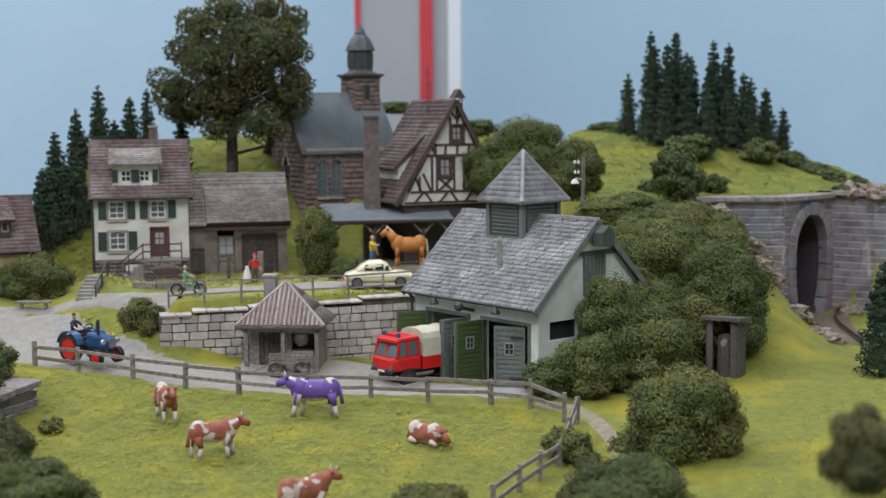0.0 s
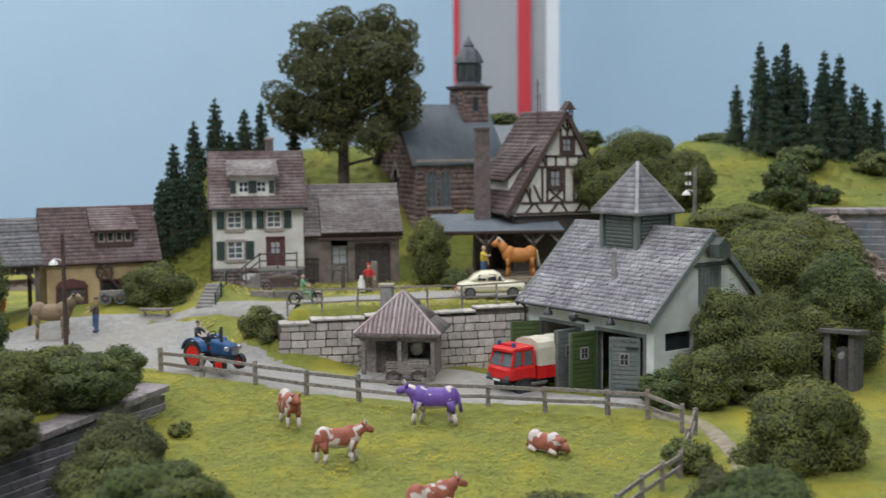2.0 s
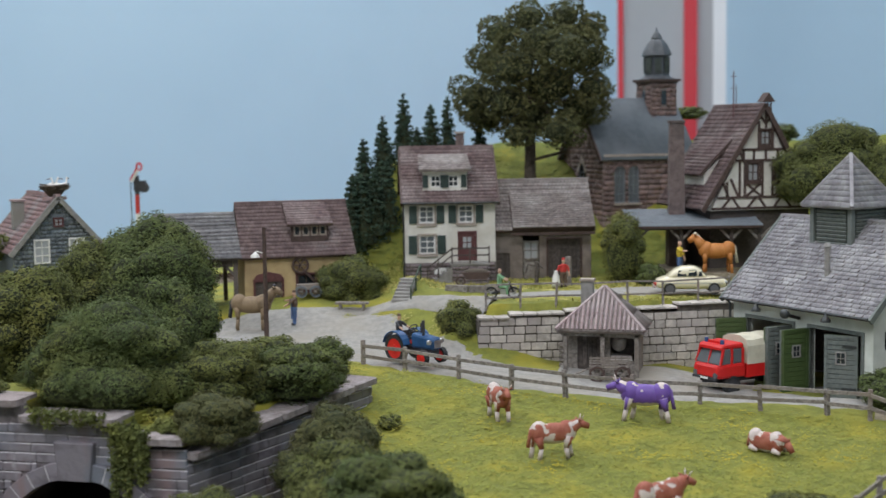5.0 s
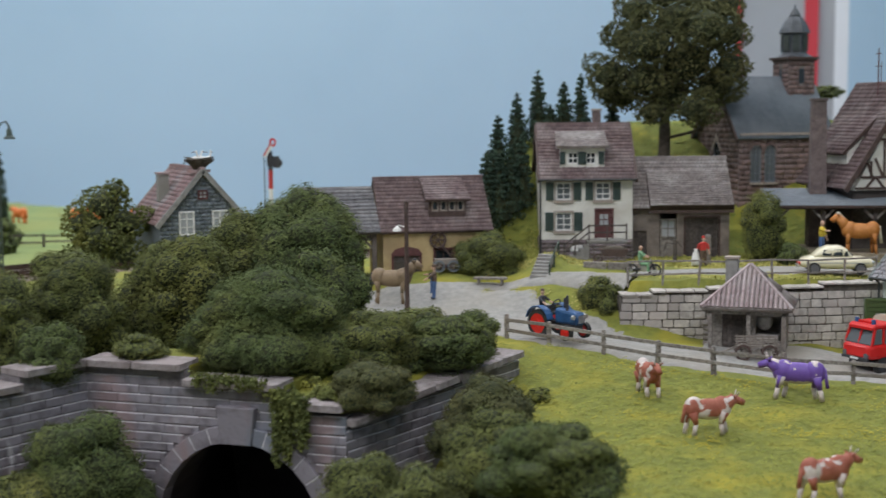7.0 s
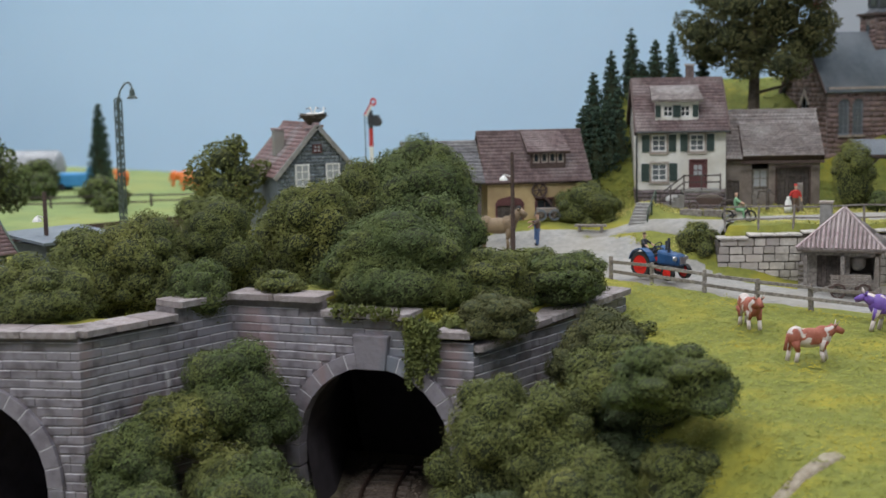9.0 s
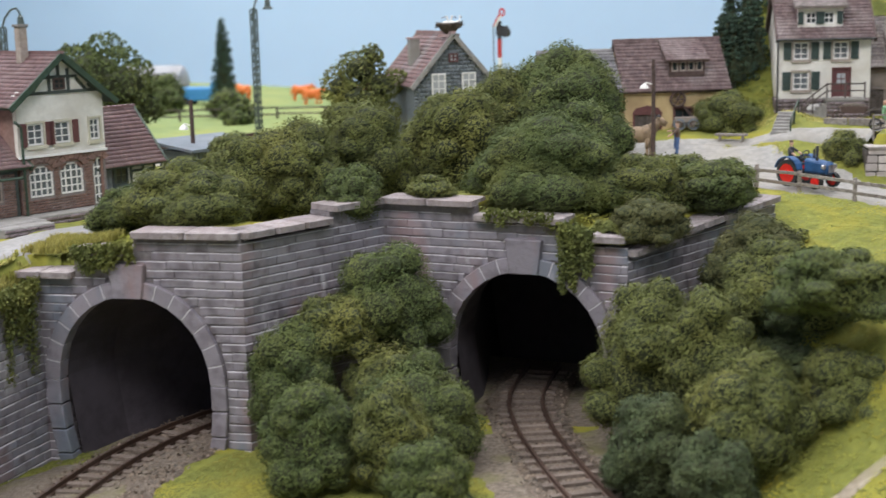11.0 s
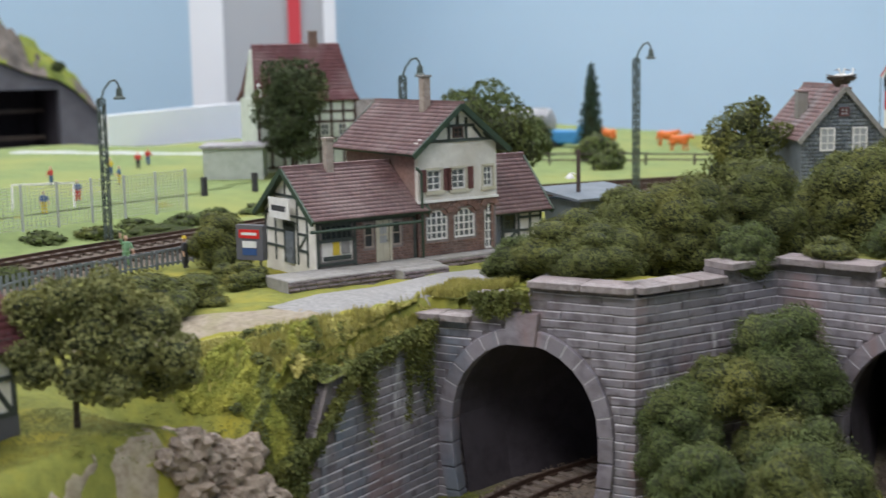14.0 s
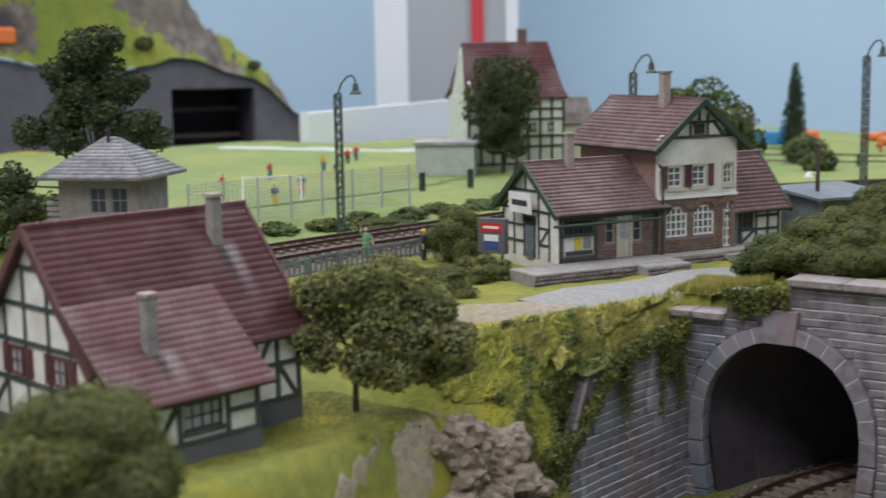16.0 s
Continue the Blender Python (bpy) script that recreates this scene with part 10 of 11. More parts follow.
    for k in range(34):
        t = r.uniform(0, 1)
        rock(-52.6 + r.uniform(-0.9, 0.9) - 0.5 * t, 25.2 + 5.0 * t, r.uniform(0.45, 1.05), r)
    for k in range(26):
        t = r.uniform(0, 1)
        rock(18.8 + 7.0 * t + r.uniform(-0.7, 0.7), 97.5 - 9 * t + r.uniform(-1.2, 1.2), r.uniform(0.4, 1.0), r)
    for k in range(8):
        rock(31.5 + r.uniform(-0.8, 3), 101.0 + r.uniform(0, 3), r.uniform(0.6, 1.2), r)


def rock(x, y, s, r):
    bm = bmesh.new()
    bmesh.ops.create_icosphere(bm, subdivisions=3, radius=1)
    o = Vector((r.uniform(0, 90), r.uniform(0, 90), r.uniform(0, 90)))
    for v in bm.verts:
        d = noise.noise(v.co * 0.9 + o) * 0.6 + noise.noise(v.co * 2.3 + o) * 0.4 - abs(noise.noise(v.co * 4.6 + o)) * 0.3
        v.co *= 1 + d
        v.co = Vector((round(v.co.x * 3) / 3 * 0.4 + v.co.x * 0.6, v.co.y, round(v.co.z * 2.5) / 2.5 * 0.5 + v.co.z * 0.5))
        v.co = Vector((v.co.x * s * 1.2, v.co.y * s, v.co.z * s * 0.75))
    ob = part("rock", bm, M["rock"], None, at=place(x, y, float(height(x, y)) + 0.1 * s, r.uniform(0, 360)))
    tagged(ob, "craggy beige rock in the grass", "rock", "rocks")


outhouse()
yard_things()


# ---- vehicles ----
def shaped(bm, sections, mi=0):
    """A body drawn through cross sections: (x, list of (y, z)) loops of equal length."""
    rings = [[bm.verts.new((x, y, z)) for y, z in loop] for x, loop in sections]
    n = len(rings[0])
    for a, b in zip(rings, rings[1:]):
        for i in range(n):
            bm.faces.new((a[i], a[(i + 1) % n], b[(i + 1) % n], b[i])).material_index = mi
    bm.faces.new(rings[0][::-1]).material_index = mi
    bm.faces.new(rings[-1]).material_index = mi


def loop(w, z0, z1, r=0.25):
    """A rounded rectangle w wide from z0 to z1."""
    h = w / 2
    r = min(r, h * 0.9, (z1 - z0) * 0.45)
    k = r * 0.3
    return [(-h + r, z0), (h - r, z0), (h - k, z0 + k), (h, z0 + r), (h, z1 - r), (h - k, z1 - k), (h - r, z1), (-h + r, z1), (-h + k, z1 - k), (-h, z1 - r), (-h, z0 + r), (-h + k, z0 + k)]


def fire_truck():
    t = thing("fire_truck", place(-0.75, 79.5, 7.68, 221.5) @ Matrix.Scale(0.89, 4), "red forward-control fire truck with a beige canvas cover", "truck")
    bm = bmesh.new()
    shaped(bm, [(1.5, loop(2.5, 0.95, 1.75, 0.12)), (1.6, loop(2.55, 0.92, 1.85, 0.15)), (3.4, loop(2.55, 0.9, 1.85, 0.2)), (3.68, loop(2.42, 0.95, 1.8, 0.25)), (3.78, loop(2.1, 1.05, 1.65, 0.25))])
    part("cab_body", bm, M["red"], t)
    bm = bmesh.new()
    shaped(bm, [(1.55, loop(2.35, 2.85, 3.1, 0.1)), (1.7, loop(2.42, 2.8, 3.18, 0.15)), (3.2, loop(2.3, 2.8, 3.12, 0.15)), (3.42, loop(2.1, 2.78, 2.95, 0.08))])
    part("cab_roof", bm, M["red"], t)
    bm = bmesh.new()
    shaped(bm, [(1.62, loop(2.3, 1.8, 2.85, 0.1)), (3.1, loop(2.3, 1.8, 2.85, 0.1)), (3.55, loop(2.35, 1.8, 1.9, 0.04))])
    part("cab_glass", bm, M["glass"], t)
    for s in (-1, 1):
        for a, b in (((3.5, s * 1.17, 1.8), (3.2, s * 1.1, 2.85)), ((2.55, s * 1.17, 1.8), (2.55, s * 1.13, 2.85)), ((1.62, s * 1.17, 1.8), (1.62, s * 1.15, 2.85))):
            bar("pillar", M["red"], t, a, b, 0.12, 0.16)
        bm = bmesh.new()
        rod(bm, (3.72, s * 0.95, 1.15), (3.82, s * 0.95, 1.15), 0.19, n=12)
        part("headlight", bm, M["greyface"], t)
        bm = bmesh.new()
        rod(bm, (3.0, s * 0.75, 3.12), (3.0, s * 0.75, 3.4), 0.14, n=10)
        part("beacon", bm, M["signblue"], t)
        wheel(t, (2.5, s * 1.08, 0.42), 0.62, M["tyre"], M["fdark"], 0.4, False)
        wheel(t, (-2.2, s * 1.08, 0.42), 0.62, M["tyre"], M["fdark"], 0.4, False)
    bar("windscreen_bar", M["red"], t, (3.52, 0, 1.8), (3.22, 0, 2.85), 0.1, 0.1)
    bar("bumper", M["fdark"], t, (3.82, -1.15, 0.92), (3.82, 1.15, 0.92), 0.12, 0.16)
    bm = bmesh.new()
    box(bm, 2.75, 3.0, -0.62, 0.62, 3.12, 3.26)
    part("light_bar", bm, M["red"], t)
    bm = bmesh.new()
    box(bm, -3.6, 3.4, -0.5, 0.5, 0.5, 0.75)
    part("chassis", bm, M["fdark"], t)
    bm = bmesh.new()
    box(bm, -3.6, 1.3, -1.25, 1.25, 0.85, 1.75)
    part("load_body", bm, M["red"], t)
    bm = bmesh.new()
    n = 8
    shaped(bm, [(-3.55 + 4.8 * k / n, [(-1.27, 1.7), (1.27, 1.7), (1.27 - 0.03 * (k % 2), 2.9), (1.1, 3.3 - 0.05 * (k % 2)), (0.5, 3.52 - 0.06 * (k % 2)), (-0.5, 3.52 - 0.06 * (k % 2)), (-1.1, 3.3 - 0.05 * (k % 2)), (-1.27 + 0.03 * (k % 2), 2.9)]) for k in range(n + 1)])
    part("canvas_cover", bm, M["cloth"], t)
    bm = bmesh.new()
    box(bm, 3.88, 3.9, -0.35, 0.35, 0.86, 1.0)
    part("number_plate", bm, M["whitepaint"], t)


def saloon_car():
    c = thing("saloon_car", place(-4.35, 88.9, 12.0, 8), "cream 1950s saloon car with rounded wings parked", "car")
    bm = bmesh.new()
    S1 = [(-2.35, 0.9, 0.55, 0.7), (-2.2, 1.5, 0.4, 0.95), (-1.6, 1.75, 0.32, 1.12), (-0.6, 1.82, 0.3, 1.12), (0.8, 1.82, 0.3, 1.12), (1.6, 1.72, 0.32, 1.08), (2.15, 1.5, 0.4, 0.95), (2.35, 1.1, 0.5, 0.8)]
    shaped(bm, [(x, loop(w, z0, z1, 0.3)) for x, w, z0, z1 in S1])
    part("body", bm, M["carcream"], c, smooth=True)
    bm = bmesh.new()
    S2 = [(-1.55, 1.3, 1.05, 1.15), (-1.1, 1.42, 1.0, 1.55), (-0.6, 1.45, 1.0, 1.78), (0.2, 1.42, 1.0, 1.8), (0.6, 1.36, 1.0, 1.62), (1.0, 1.3, 1.0, 1.12)]
    shaped(bm, [(x, loop(w, z0, z1, 0.28)) for x, w, z0, z1 in S2])
    part("cabin", bm, M["carcream"], c, smooth=True)
    for s in (-1, 1):
        for a, b, d, e in ((-0.95, -0.35, 1.17, 1.55), (-0.25, 0.35, 1.17, 1.58), (0.42, 0.7, 1.17, 1.45)):
            bm = bmesh.new()
            prism(bm, [(a, s * 0.705, d), (b, s * 0.705, d), (b - 0.05, s * 0.66, e), (a + 0.08, s * 0.66, e)], (0, s * 0.035, 0))
            part("side_window", bm, M["darkpane"], c)
        for x in (-1.45, 1.45):
            wheel(c, (x, s * 0.8, 0.36), 0.38, M["tyre"], M["greyface"], 0.26, False)
        bm = bmesh.new()
        ball(bm, (2.25, s * 0.6, 0.75), 0.14, 2)
        part("headlight", bm, M["chrome"], c)
        bar("trim_strip", M["chrome"], c, (-2.0, s * 0.9, 0.72), (2.0, s * 0.9, 0.72), 0.03, 0.05)
        bm = bmesh.new()
        rod(bm, (-2.3, s * 0.45, 0.66), (-2.42, s * 0.45, 0.66), 0.1, n=8)
        part("tail_light", bm, M["red"], c)
    for x in (-2.42, 2.42):
        bar("bumper", M["chrome"], c, (x, -0.8, 0.45), (x, 0.8, 0.45), 0.1, 0.14, shape="block")
    bm = bmesh.new()
    prism(bm, [(0.66, -0.6, 1.5), (0.66, 0.6, 1.5), (0.98, 0.55, 1.14), (0.98, -0.55, 1.14)], (0.03, 0, 0.03))
    part("windscreen", bm, M["glass"], c)


def tractor():
    t = thing("tractor", place(-20.4, 76.8, 9.15, -34) @ Matrix.Scale(1.02, 4), "blue vintage farm tractor with red wheel hubs", "tractor")
    bm = bmesh.new()
    shaped(bm, [(0.1, loop(0.8, 0.85, 1.75, 0.15)), (1.7, loop(0.74, 0.85, 1.62, 0.18)), (1.85, loop(0.6, 0.95, 1.5, 0.18))])
    part("bonnet", bm, M["blue"], t, smooth=False)
    bm = bmesh.new()
    box(bm, -0.9, 1.7, -0.3, 0.3, 0.6, 0.95)
    part("chassis", bm, M["fdark"], t)
    bm = bmesh.new()
    for k in range(6):
        box(bm, 1.86, 1.9, -0.25 + k * 0.09, -0.2 + k * 0.09, 1.0, 1.45)
    part("grille", bm, M["chrome"], t)
    for s in (-1, 1):
        wheel(t, (-0.75, s * 0.85, 0.82), 0.82, M["tyre"], M["red"], 0.42, False)
        wheel(t, (1.35, s * 0.75, 0.46), 0.46, M["tyre"], M["red"], 0.3, False)
        bm = bmesh.new()
        pts = []
        for k in range(9):
            a = math.radians(15 + 150 * k / 8)
            pts.append((-0.75 + 0.95 * math.cos(a), 0.85 + 0.95 * math.sin(a)))
        for (x0, z0), (x1, z1) in zip(pts, pts[1:]):
            prism(bm, [(x0, s * 0.6, z0), (x1, s * 0.6, z1), (x1, s * 1.12, z1), (x0, s * 1.12, z0)], (0, 0, 0.07))
        bmesh.ops.remove_doubles(bm, verts=bm.verts, dist=0.001)
        part("mudguard", bm, M["blue"], t)
        bm = bmesh.new()
        rod(bm, (1.6, s * 0.5, 1.35), (1.75, s * 0.5, 1.35), 0.14, n=10)
        part("headlight", bm, M["chrome"], t)
    bm = bmesh.new()
    rod(bm, (0.9, -0.2, 1.6), (0.9, -0.2, 2.55), 0.09, n=8)
    part("exhaust", bm, M["fdark"], t)
    bm = bmesh.new()
    rod(bm, (0.3, 0.2, 1.6), (0.3, 0.2, 2.3), 0.07, n=8)
    part("air_intake", bm, M["fdark"], t)
    bm = bmesh.new()
    rod(bm, (0.1, 0, 1.7), (-0.2, 0, 2.0), 0.05, n=6)
    for i in range(10):
        t0, t1 = 6.2832 * i / 10, 6.2832 * (i + 1) / 10
        rod(bm, (-0.2 + 0.12 * math.sin(t0), 0.3 * math.cos(t0), 2.0 + 0.2 * math.sin(t0)), (-0.2 + 0.12 * math.sin(t1), 0.3 * math.cos(t1), 2.0 + 0.2 * math.sin(t1)), 0.035, n=4)
    part("steering_wheel", bm, M["fdark"], t)
    bm = bmesh.new()
    box(bm, -0.95, -0.4, -0.3, 0.3, 1.25, 1.4)
    box(bm, -1.0, -0.9, -0.3, 0.3, 1.4, 1.75)
    part("seat", bm, M["fdark"], t)


def motorcycle():
    m = thing("motorcycle", place(-16.45, 85.4, 11.85, 5), "small green vintage motorcycle with spoked wheels", "motorcycle")
    for x in (-0.75, 0.75):
        wheel(m, (x, 0, 0.42), 0.42, M["tyre"], M["chrome"], 0.13)
    bm = bmesh.new()
    rod(bm, (-0.75, 0, 0.42), (0.1, 0, 0.55), 0.08, n=6)
    rod(bm, (0.75, 0, 0.42), (0.45, 0, 1.1), 0.07, n=6)
    rod(bm, (-0.3, 0, 0.85), (0.45, 0, 0.95), 0.08, n=6)
    part("frame", bm, M["fdark"], m)
    bm = bmesh.new()
    ball(bm, (0.15, 0, 0.92), (0.36, 0.16, 0.17), 2)
    part("tank", bm, M["fgreen"], m)
    bm = bmesh.new()
    box(bm, -0.15, 0.25, -0.15, 0.15, 0.35, 0.7)
    part("engine", bm, M["chrome"], m)
    bm = bmesh.new()
    rod(bm, (0.45, -0.35, 1.15), (0.45, 0.35, 1.15), 0.04, n=6)
    part("handlebar", bm, M["chrome"], m)


fire_truck()
saloon_car()
tractor()
motorcycle()


# ---- figurines ----
def figure(x, y, z, rz, shirt, trousers, hat=None, arm=(0, 0), sit=False, label="small painted figure", scale=1.0, apron=None):
    """A painted standing or seated figurine, one plain mesh about 2 cm tall."""
    bm = bmesh.new()
    if sit:
        for s in (-1, 1):
            rod(bm, (0, s * 0.13, 0.75), (0.5, s * 0.17, 0.7), 0.13, 0.11, 7, 1)
            rod(bm, (0.5, s * 0.17, 0.7), (0.55, s * 0.2, 0.2), 0.1, 0.08, 7, 1)
    else:
        for s in (-1, 1):
            rod(bm, (0.02, s * 0.15, 0.05), (0, s * 0.11, 0.98), 0.09, 0.14, 7, 1)
            ball(bm, (0.07, s * 0.15, 0.05), (0.16, 0.09, 0.07), 1, mi=3)
    ball(bm, (0, 0, 0.95), (0.17, 0.24, 0.2), 2, mi=1)
    ball(bm, (0, 0, 1.25), (0.18, 0.27, 0.36), 2, mi=0)
    ball(bm, (0, 0, 1.5), (0.15, 0.28, 0.14), 2, mi=0)
    rod(bm, (0, 0, 1.55), (0, 0, 1.72), 0.07, n=7, mi=2)
    ball(bm, (0.02, 0, 1.83), (0.125, 0.115, 0.155), 2, mi=2)
    if apron:
        box(bm, 0.12, 0.2, -0.2, 0.2, 0.35, 1.45, mi=4)
    for s, a in ((-1, arm[0]), (1, arm[1])):
        sh = Vector((0, s * 0.28, 1.5))
        el = sh + Vector((0.35 * math.sin(radians(a)), s * 0.1, -0.4 * math.cos(radians(a))))
        ha = el + Vector((0.3 * math.sin(radians(a * 1.15)), s * 0.03, -0.35 * math.cos(radians(a * 1.15))))
        rod(bm, sh, el, 0.09, 0.075, 6, 0)
        rod(bm, el, ha, 0.065, 0.05, 6, 2)
    if hat:
        lathe(bm, [(0.2 if hat == "fyellow" else 0.13, 1.9), (0.125, 1.93), (0.11, 2.02), (0.04, 2.05)], 9, mi=5)
    ob = part("figurine", bm, [M[shirt], M[trousers], M["skin"], M["fdark"], M[apron or "fdark"], M[hat or "fdark"]], None, at=place(x, y, z, rz) @ Matrix.Scale(scale, 4))
    return tagged(ob, label, "figurine")


figure(-13.1, 91.3, 12.0, -60, "fred", "fbrown", "fred", (-25, 10), label="painted figurine in a red shirt and cap on the lane")
b = thing("sack", place(-13.6, 91.1, 12.0), "small white sack on the ground", "sack")
bm = bmesh.new()
lathe(bm, [(0.28, 0), (0.3, 0.3), (0.22, 0.8), (0.1, 1.05), (0.14, 1.15)], 9)
part("bag", bm, M["whitepaint"], b, smooth=True)
figure(-5.25, 95.4, 12.5, -20, "fyellow", "fblue", None, (80, 15), label="painted figurine in a yellow shirt beside a horse", scale=1.2)
figure(-30.4, 84.2, float(height(-30.4, 84.2)) + 0.12, 190, "fbrown", "fblue", "fbrown", (75, 55), label="painted figurine in a blue apron holding a horse", apron="fblue", scale=1.15)
figure(-21.5, 77.2, 9.95, -20, "fdark", "fdark", "fbrown", (55, 55), sit=True, label="painted figurine sitting on a tractor")
figure(-16.65, 85.4, 12.0, 5, "fgreen", "fgreen", None, (60, 60), sit=True, label="painted figurine riding a motorcycle", scale=0.95)
figure(-78.3, 43.6, 8.75, -20, "fgreen", "fgreen", None, (150, 20), label="painted figurine in pale green waving by the track")
figure(-74.6, 45.2, 8.75, 20, "fdark", "fdark", "fyellow", (15, 15), label="painted figurine in dark clothes with a straw hat")


def animal(x, y, z, rz, kind, length, tall, label, graze=False, mats=("cowbrown", "cowwhite"), horns=True, mane=None, white_legs=True, seed=1):
    """A painted cattle or horse figurine, one plain mesh with a patched hide."""
    bm = bmesh.new()
    L, H = length, tall
    hb = H * (0.24 if graze else 0.62)
    deep = 1.22 if kind == "cow" else 1.0
    ball(bm, (0, 0, hb), (L * 0.35, H * 0.2, H * 0.215 * deep), 4)
    ball(bm, (L * 0.2, 0, hb + H * 0.03), (L * 0.16, H * 0.21, H * 0.235 * deep), 4)
    ball(bm, (-L * 0.24, 0, hb + H * 0.04), (L * 0.15, H * 0.2, H * 0.23 * deep), 4)
    if graze:
        nk, hd = Vector((L * 0.42, 0, H * 0.3)), Vector((L * 0.5, 0.05, H * 0.14))
    elif kind == "horse":
        nk, hd = Vector((L * 0.42, 0, H * 1.0)), Vector((L * 0.5, 0, H * 0.98))
    else:
        nk, hd = Vector((L * 0.4, 0, H * 0.86)), Vector((L * 0.5, 0, H * 0.84))
    rod(bm, (L * 0.24, 0, hb + H * 0.08), nk, H * (0.2 if kind == "cow" else 0.17), H * (0.12 if kind == "cow" else 0.1), 9)
    rod(bm, nk, hd + (hd - nk).normalized() * L * 0.06 + Vector((0, 0, -H * 0.08 if not graze else 0)), H * 0.11, H * 0.07, 8)
    for s in (-1, 1):
        rod(bm, nk + Vector((0, s * H * 0.08, H * 0.05)), nk + Vector((-L * 0.02, s * H * 0.2, H * 0.1)), H * 0.04, H * 0.01, 5)
        if horns and not graze:
            rod(bm, nk + Vector((L * 0.03, s * H * 0.06, H * 0.08)), nk + Vector((L * 0.06, s * H * 0.14, H * 0.2)), H * 0.025, H * 0.008, 5, 1)
        for xx, k in ((L * 0.22, 0.05 if kind == "cow" else 0.02), (-L * 0.27, -0.05 if kind == "cow" else -0.03)):
            x2 = xx + L * k * s
            if graze:
                # folded under the lying body
                rod(bm, (xx, s * H * 0.2, H * 0.1), (xx + L * 0.16, s * H * 0.24, H * 0.05), H * 0.08, H * 0.045, 7, 1)
                continue
            rod(bm, (xx, s * H * 0.12, hb - H * 0.05), (x2, s * H * 0.13, H * 0.27), H * (0.125 if kind == "cow" else 0.08), H * (0.06 if kind == "cow" else 0.042), 7)
            rod(bm, (x2, s * H * 0.13, H * 0.27), (x2 + L * 0.02 * k / 0.03, s * H * 0.13, 0), H * (0.058 if kind == "cow" else 0.04), H * (0.06 if kind == "cow" else 0.045), 7, 1 if white_legs else 0)
    rod(bm, (-L * 0.37, 0, hb + H * 0.14), (-L * 0.42, 0, H * (0.06 if graze else 0.3)), H * 0.04, H * 0.05, 6, 2 if mane else 0)
    if mane:
        for k in range(6):
            p = Vector((L * 0.24, 0, hb + H * 0.22)).lerp(nk + Vector((0, 0, H * 0.08)), k / 5)
            ball(bm, p, (L * 0.045, H * 0.06, H * 0.07), 1, mi=2)
    bm.faces.ensure_lookup_table()
    if len(mats) > 1 and kind == "cow":
        o = Vector((seed * 3.1, seed * 1.7, 0))
        for f in bm.faces:
            c = f.calc_center_median()
            w = noise.noise(c * 1.5 + o) + 0.5 * noise.noise(c * 3.6 + o)
            belly = hb - H * 0.3 < c.z < hb - H * 0.16 + 0.1 * w and abs(c.x) < 0.2 * L
            if f.material_index == 0 and c.x < 0.36 * L and (w > 0.2 or belly):
                f.material_index = 1
    ob = part("figurine_" + kind, bm, [M[mats[0]], M[mats[-1]], M[mane or mats[0]]], None, at=place(x, y, z, rz), smooth=True)
    ob.name = kind + "_figurine"
    return tagged(ob, label, "figurine", "cattle on the pasture" if kind == "cow" else "")


def herd():
    g = lambda x, y: float(height(x, y)) + 0.08
    for x, y, rz, gr, sd in ((-13.9, 67.8, -62, False, 1), (-10.3, 62.4, 22, False, 2), (-0.2, 64.6, -35, True, 3), (-4.9, 54.5, 36, False, 4)):
        animal(x, y, g(x, y), rz, "cow", 2.6 if gr else 3.1, 1.9 if gr else 1.95, "red-brown and white cow figurine lying on the pasture" if gr else "red-brown and white painted cow figurine on the pasture", gr, seed=sd)
    animal(-6.3, 69.2, g(-6.3, 69.2), 176, "cow", 3.6, 2.2, "purple and white painted cow figurine on the pasture", mats=("purple", "cowwhite"), seed=7)
    animal(-2.7, 96.2, 12.5, 183, "horse", 3.5, 2.6, "chestnut horse figurine with a pale mane", mats=("horse",), horns=False, mane="cloth", white_legs=False)
    animal(-33.1, 83.4, g(-33.1, 83.4), 6, "horse", 3.7, 2.7, "dun carthorse figurine in harness", mats=("brownhorse",), horns=False, mane="fdark", white_legs=False)
    for x, y, rz in ((-97, 150, 20), (-91.5, 143, 10), (-106, 150, 160), (-88, 150, 200)):
        animal(x, y, 8.7, rz, "cow", 3.4, 2.2, "orange painted cow figurine in the far field", mats=("orange",), white_legs=False)


herd()


# ---- far fields and the hill tunnel ----
def overlay(name, material, poly, lift):
    """A smooth sheet over the ground inside a polygon."""
    P = np.array(poly, dtype=float)
    X, Y = np.meshgrid(np.arange(P[:, 0].min(), P[:, 0].max() + 1.5, 1.5), np.arange(P[:, 1].min(), P[:, 1].max() + 1.5, 1.5))
    v = np.stack([X, Y, height(X, Y) + lift], -1).reshape(-1, 3)
    i = np.arange(len(v)).reshape(X.shape)
    f = np.stack([i[:-1, :-1], i[:-1, 1:], i[1:, 1:], i[1:, :-1]], -1).reshape(-1, 4)
    c = v[f].mean(1)
    ob = mesh_from_arrays(name, v, f[inside(poly, c[:, 0], c[:, 1])], material)
    ob.data.shade_smooth()
    return ob


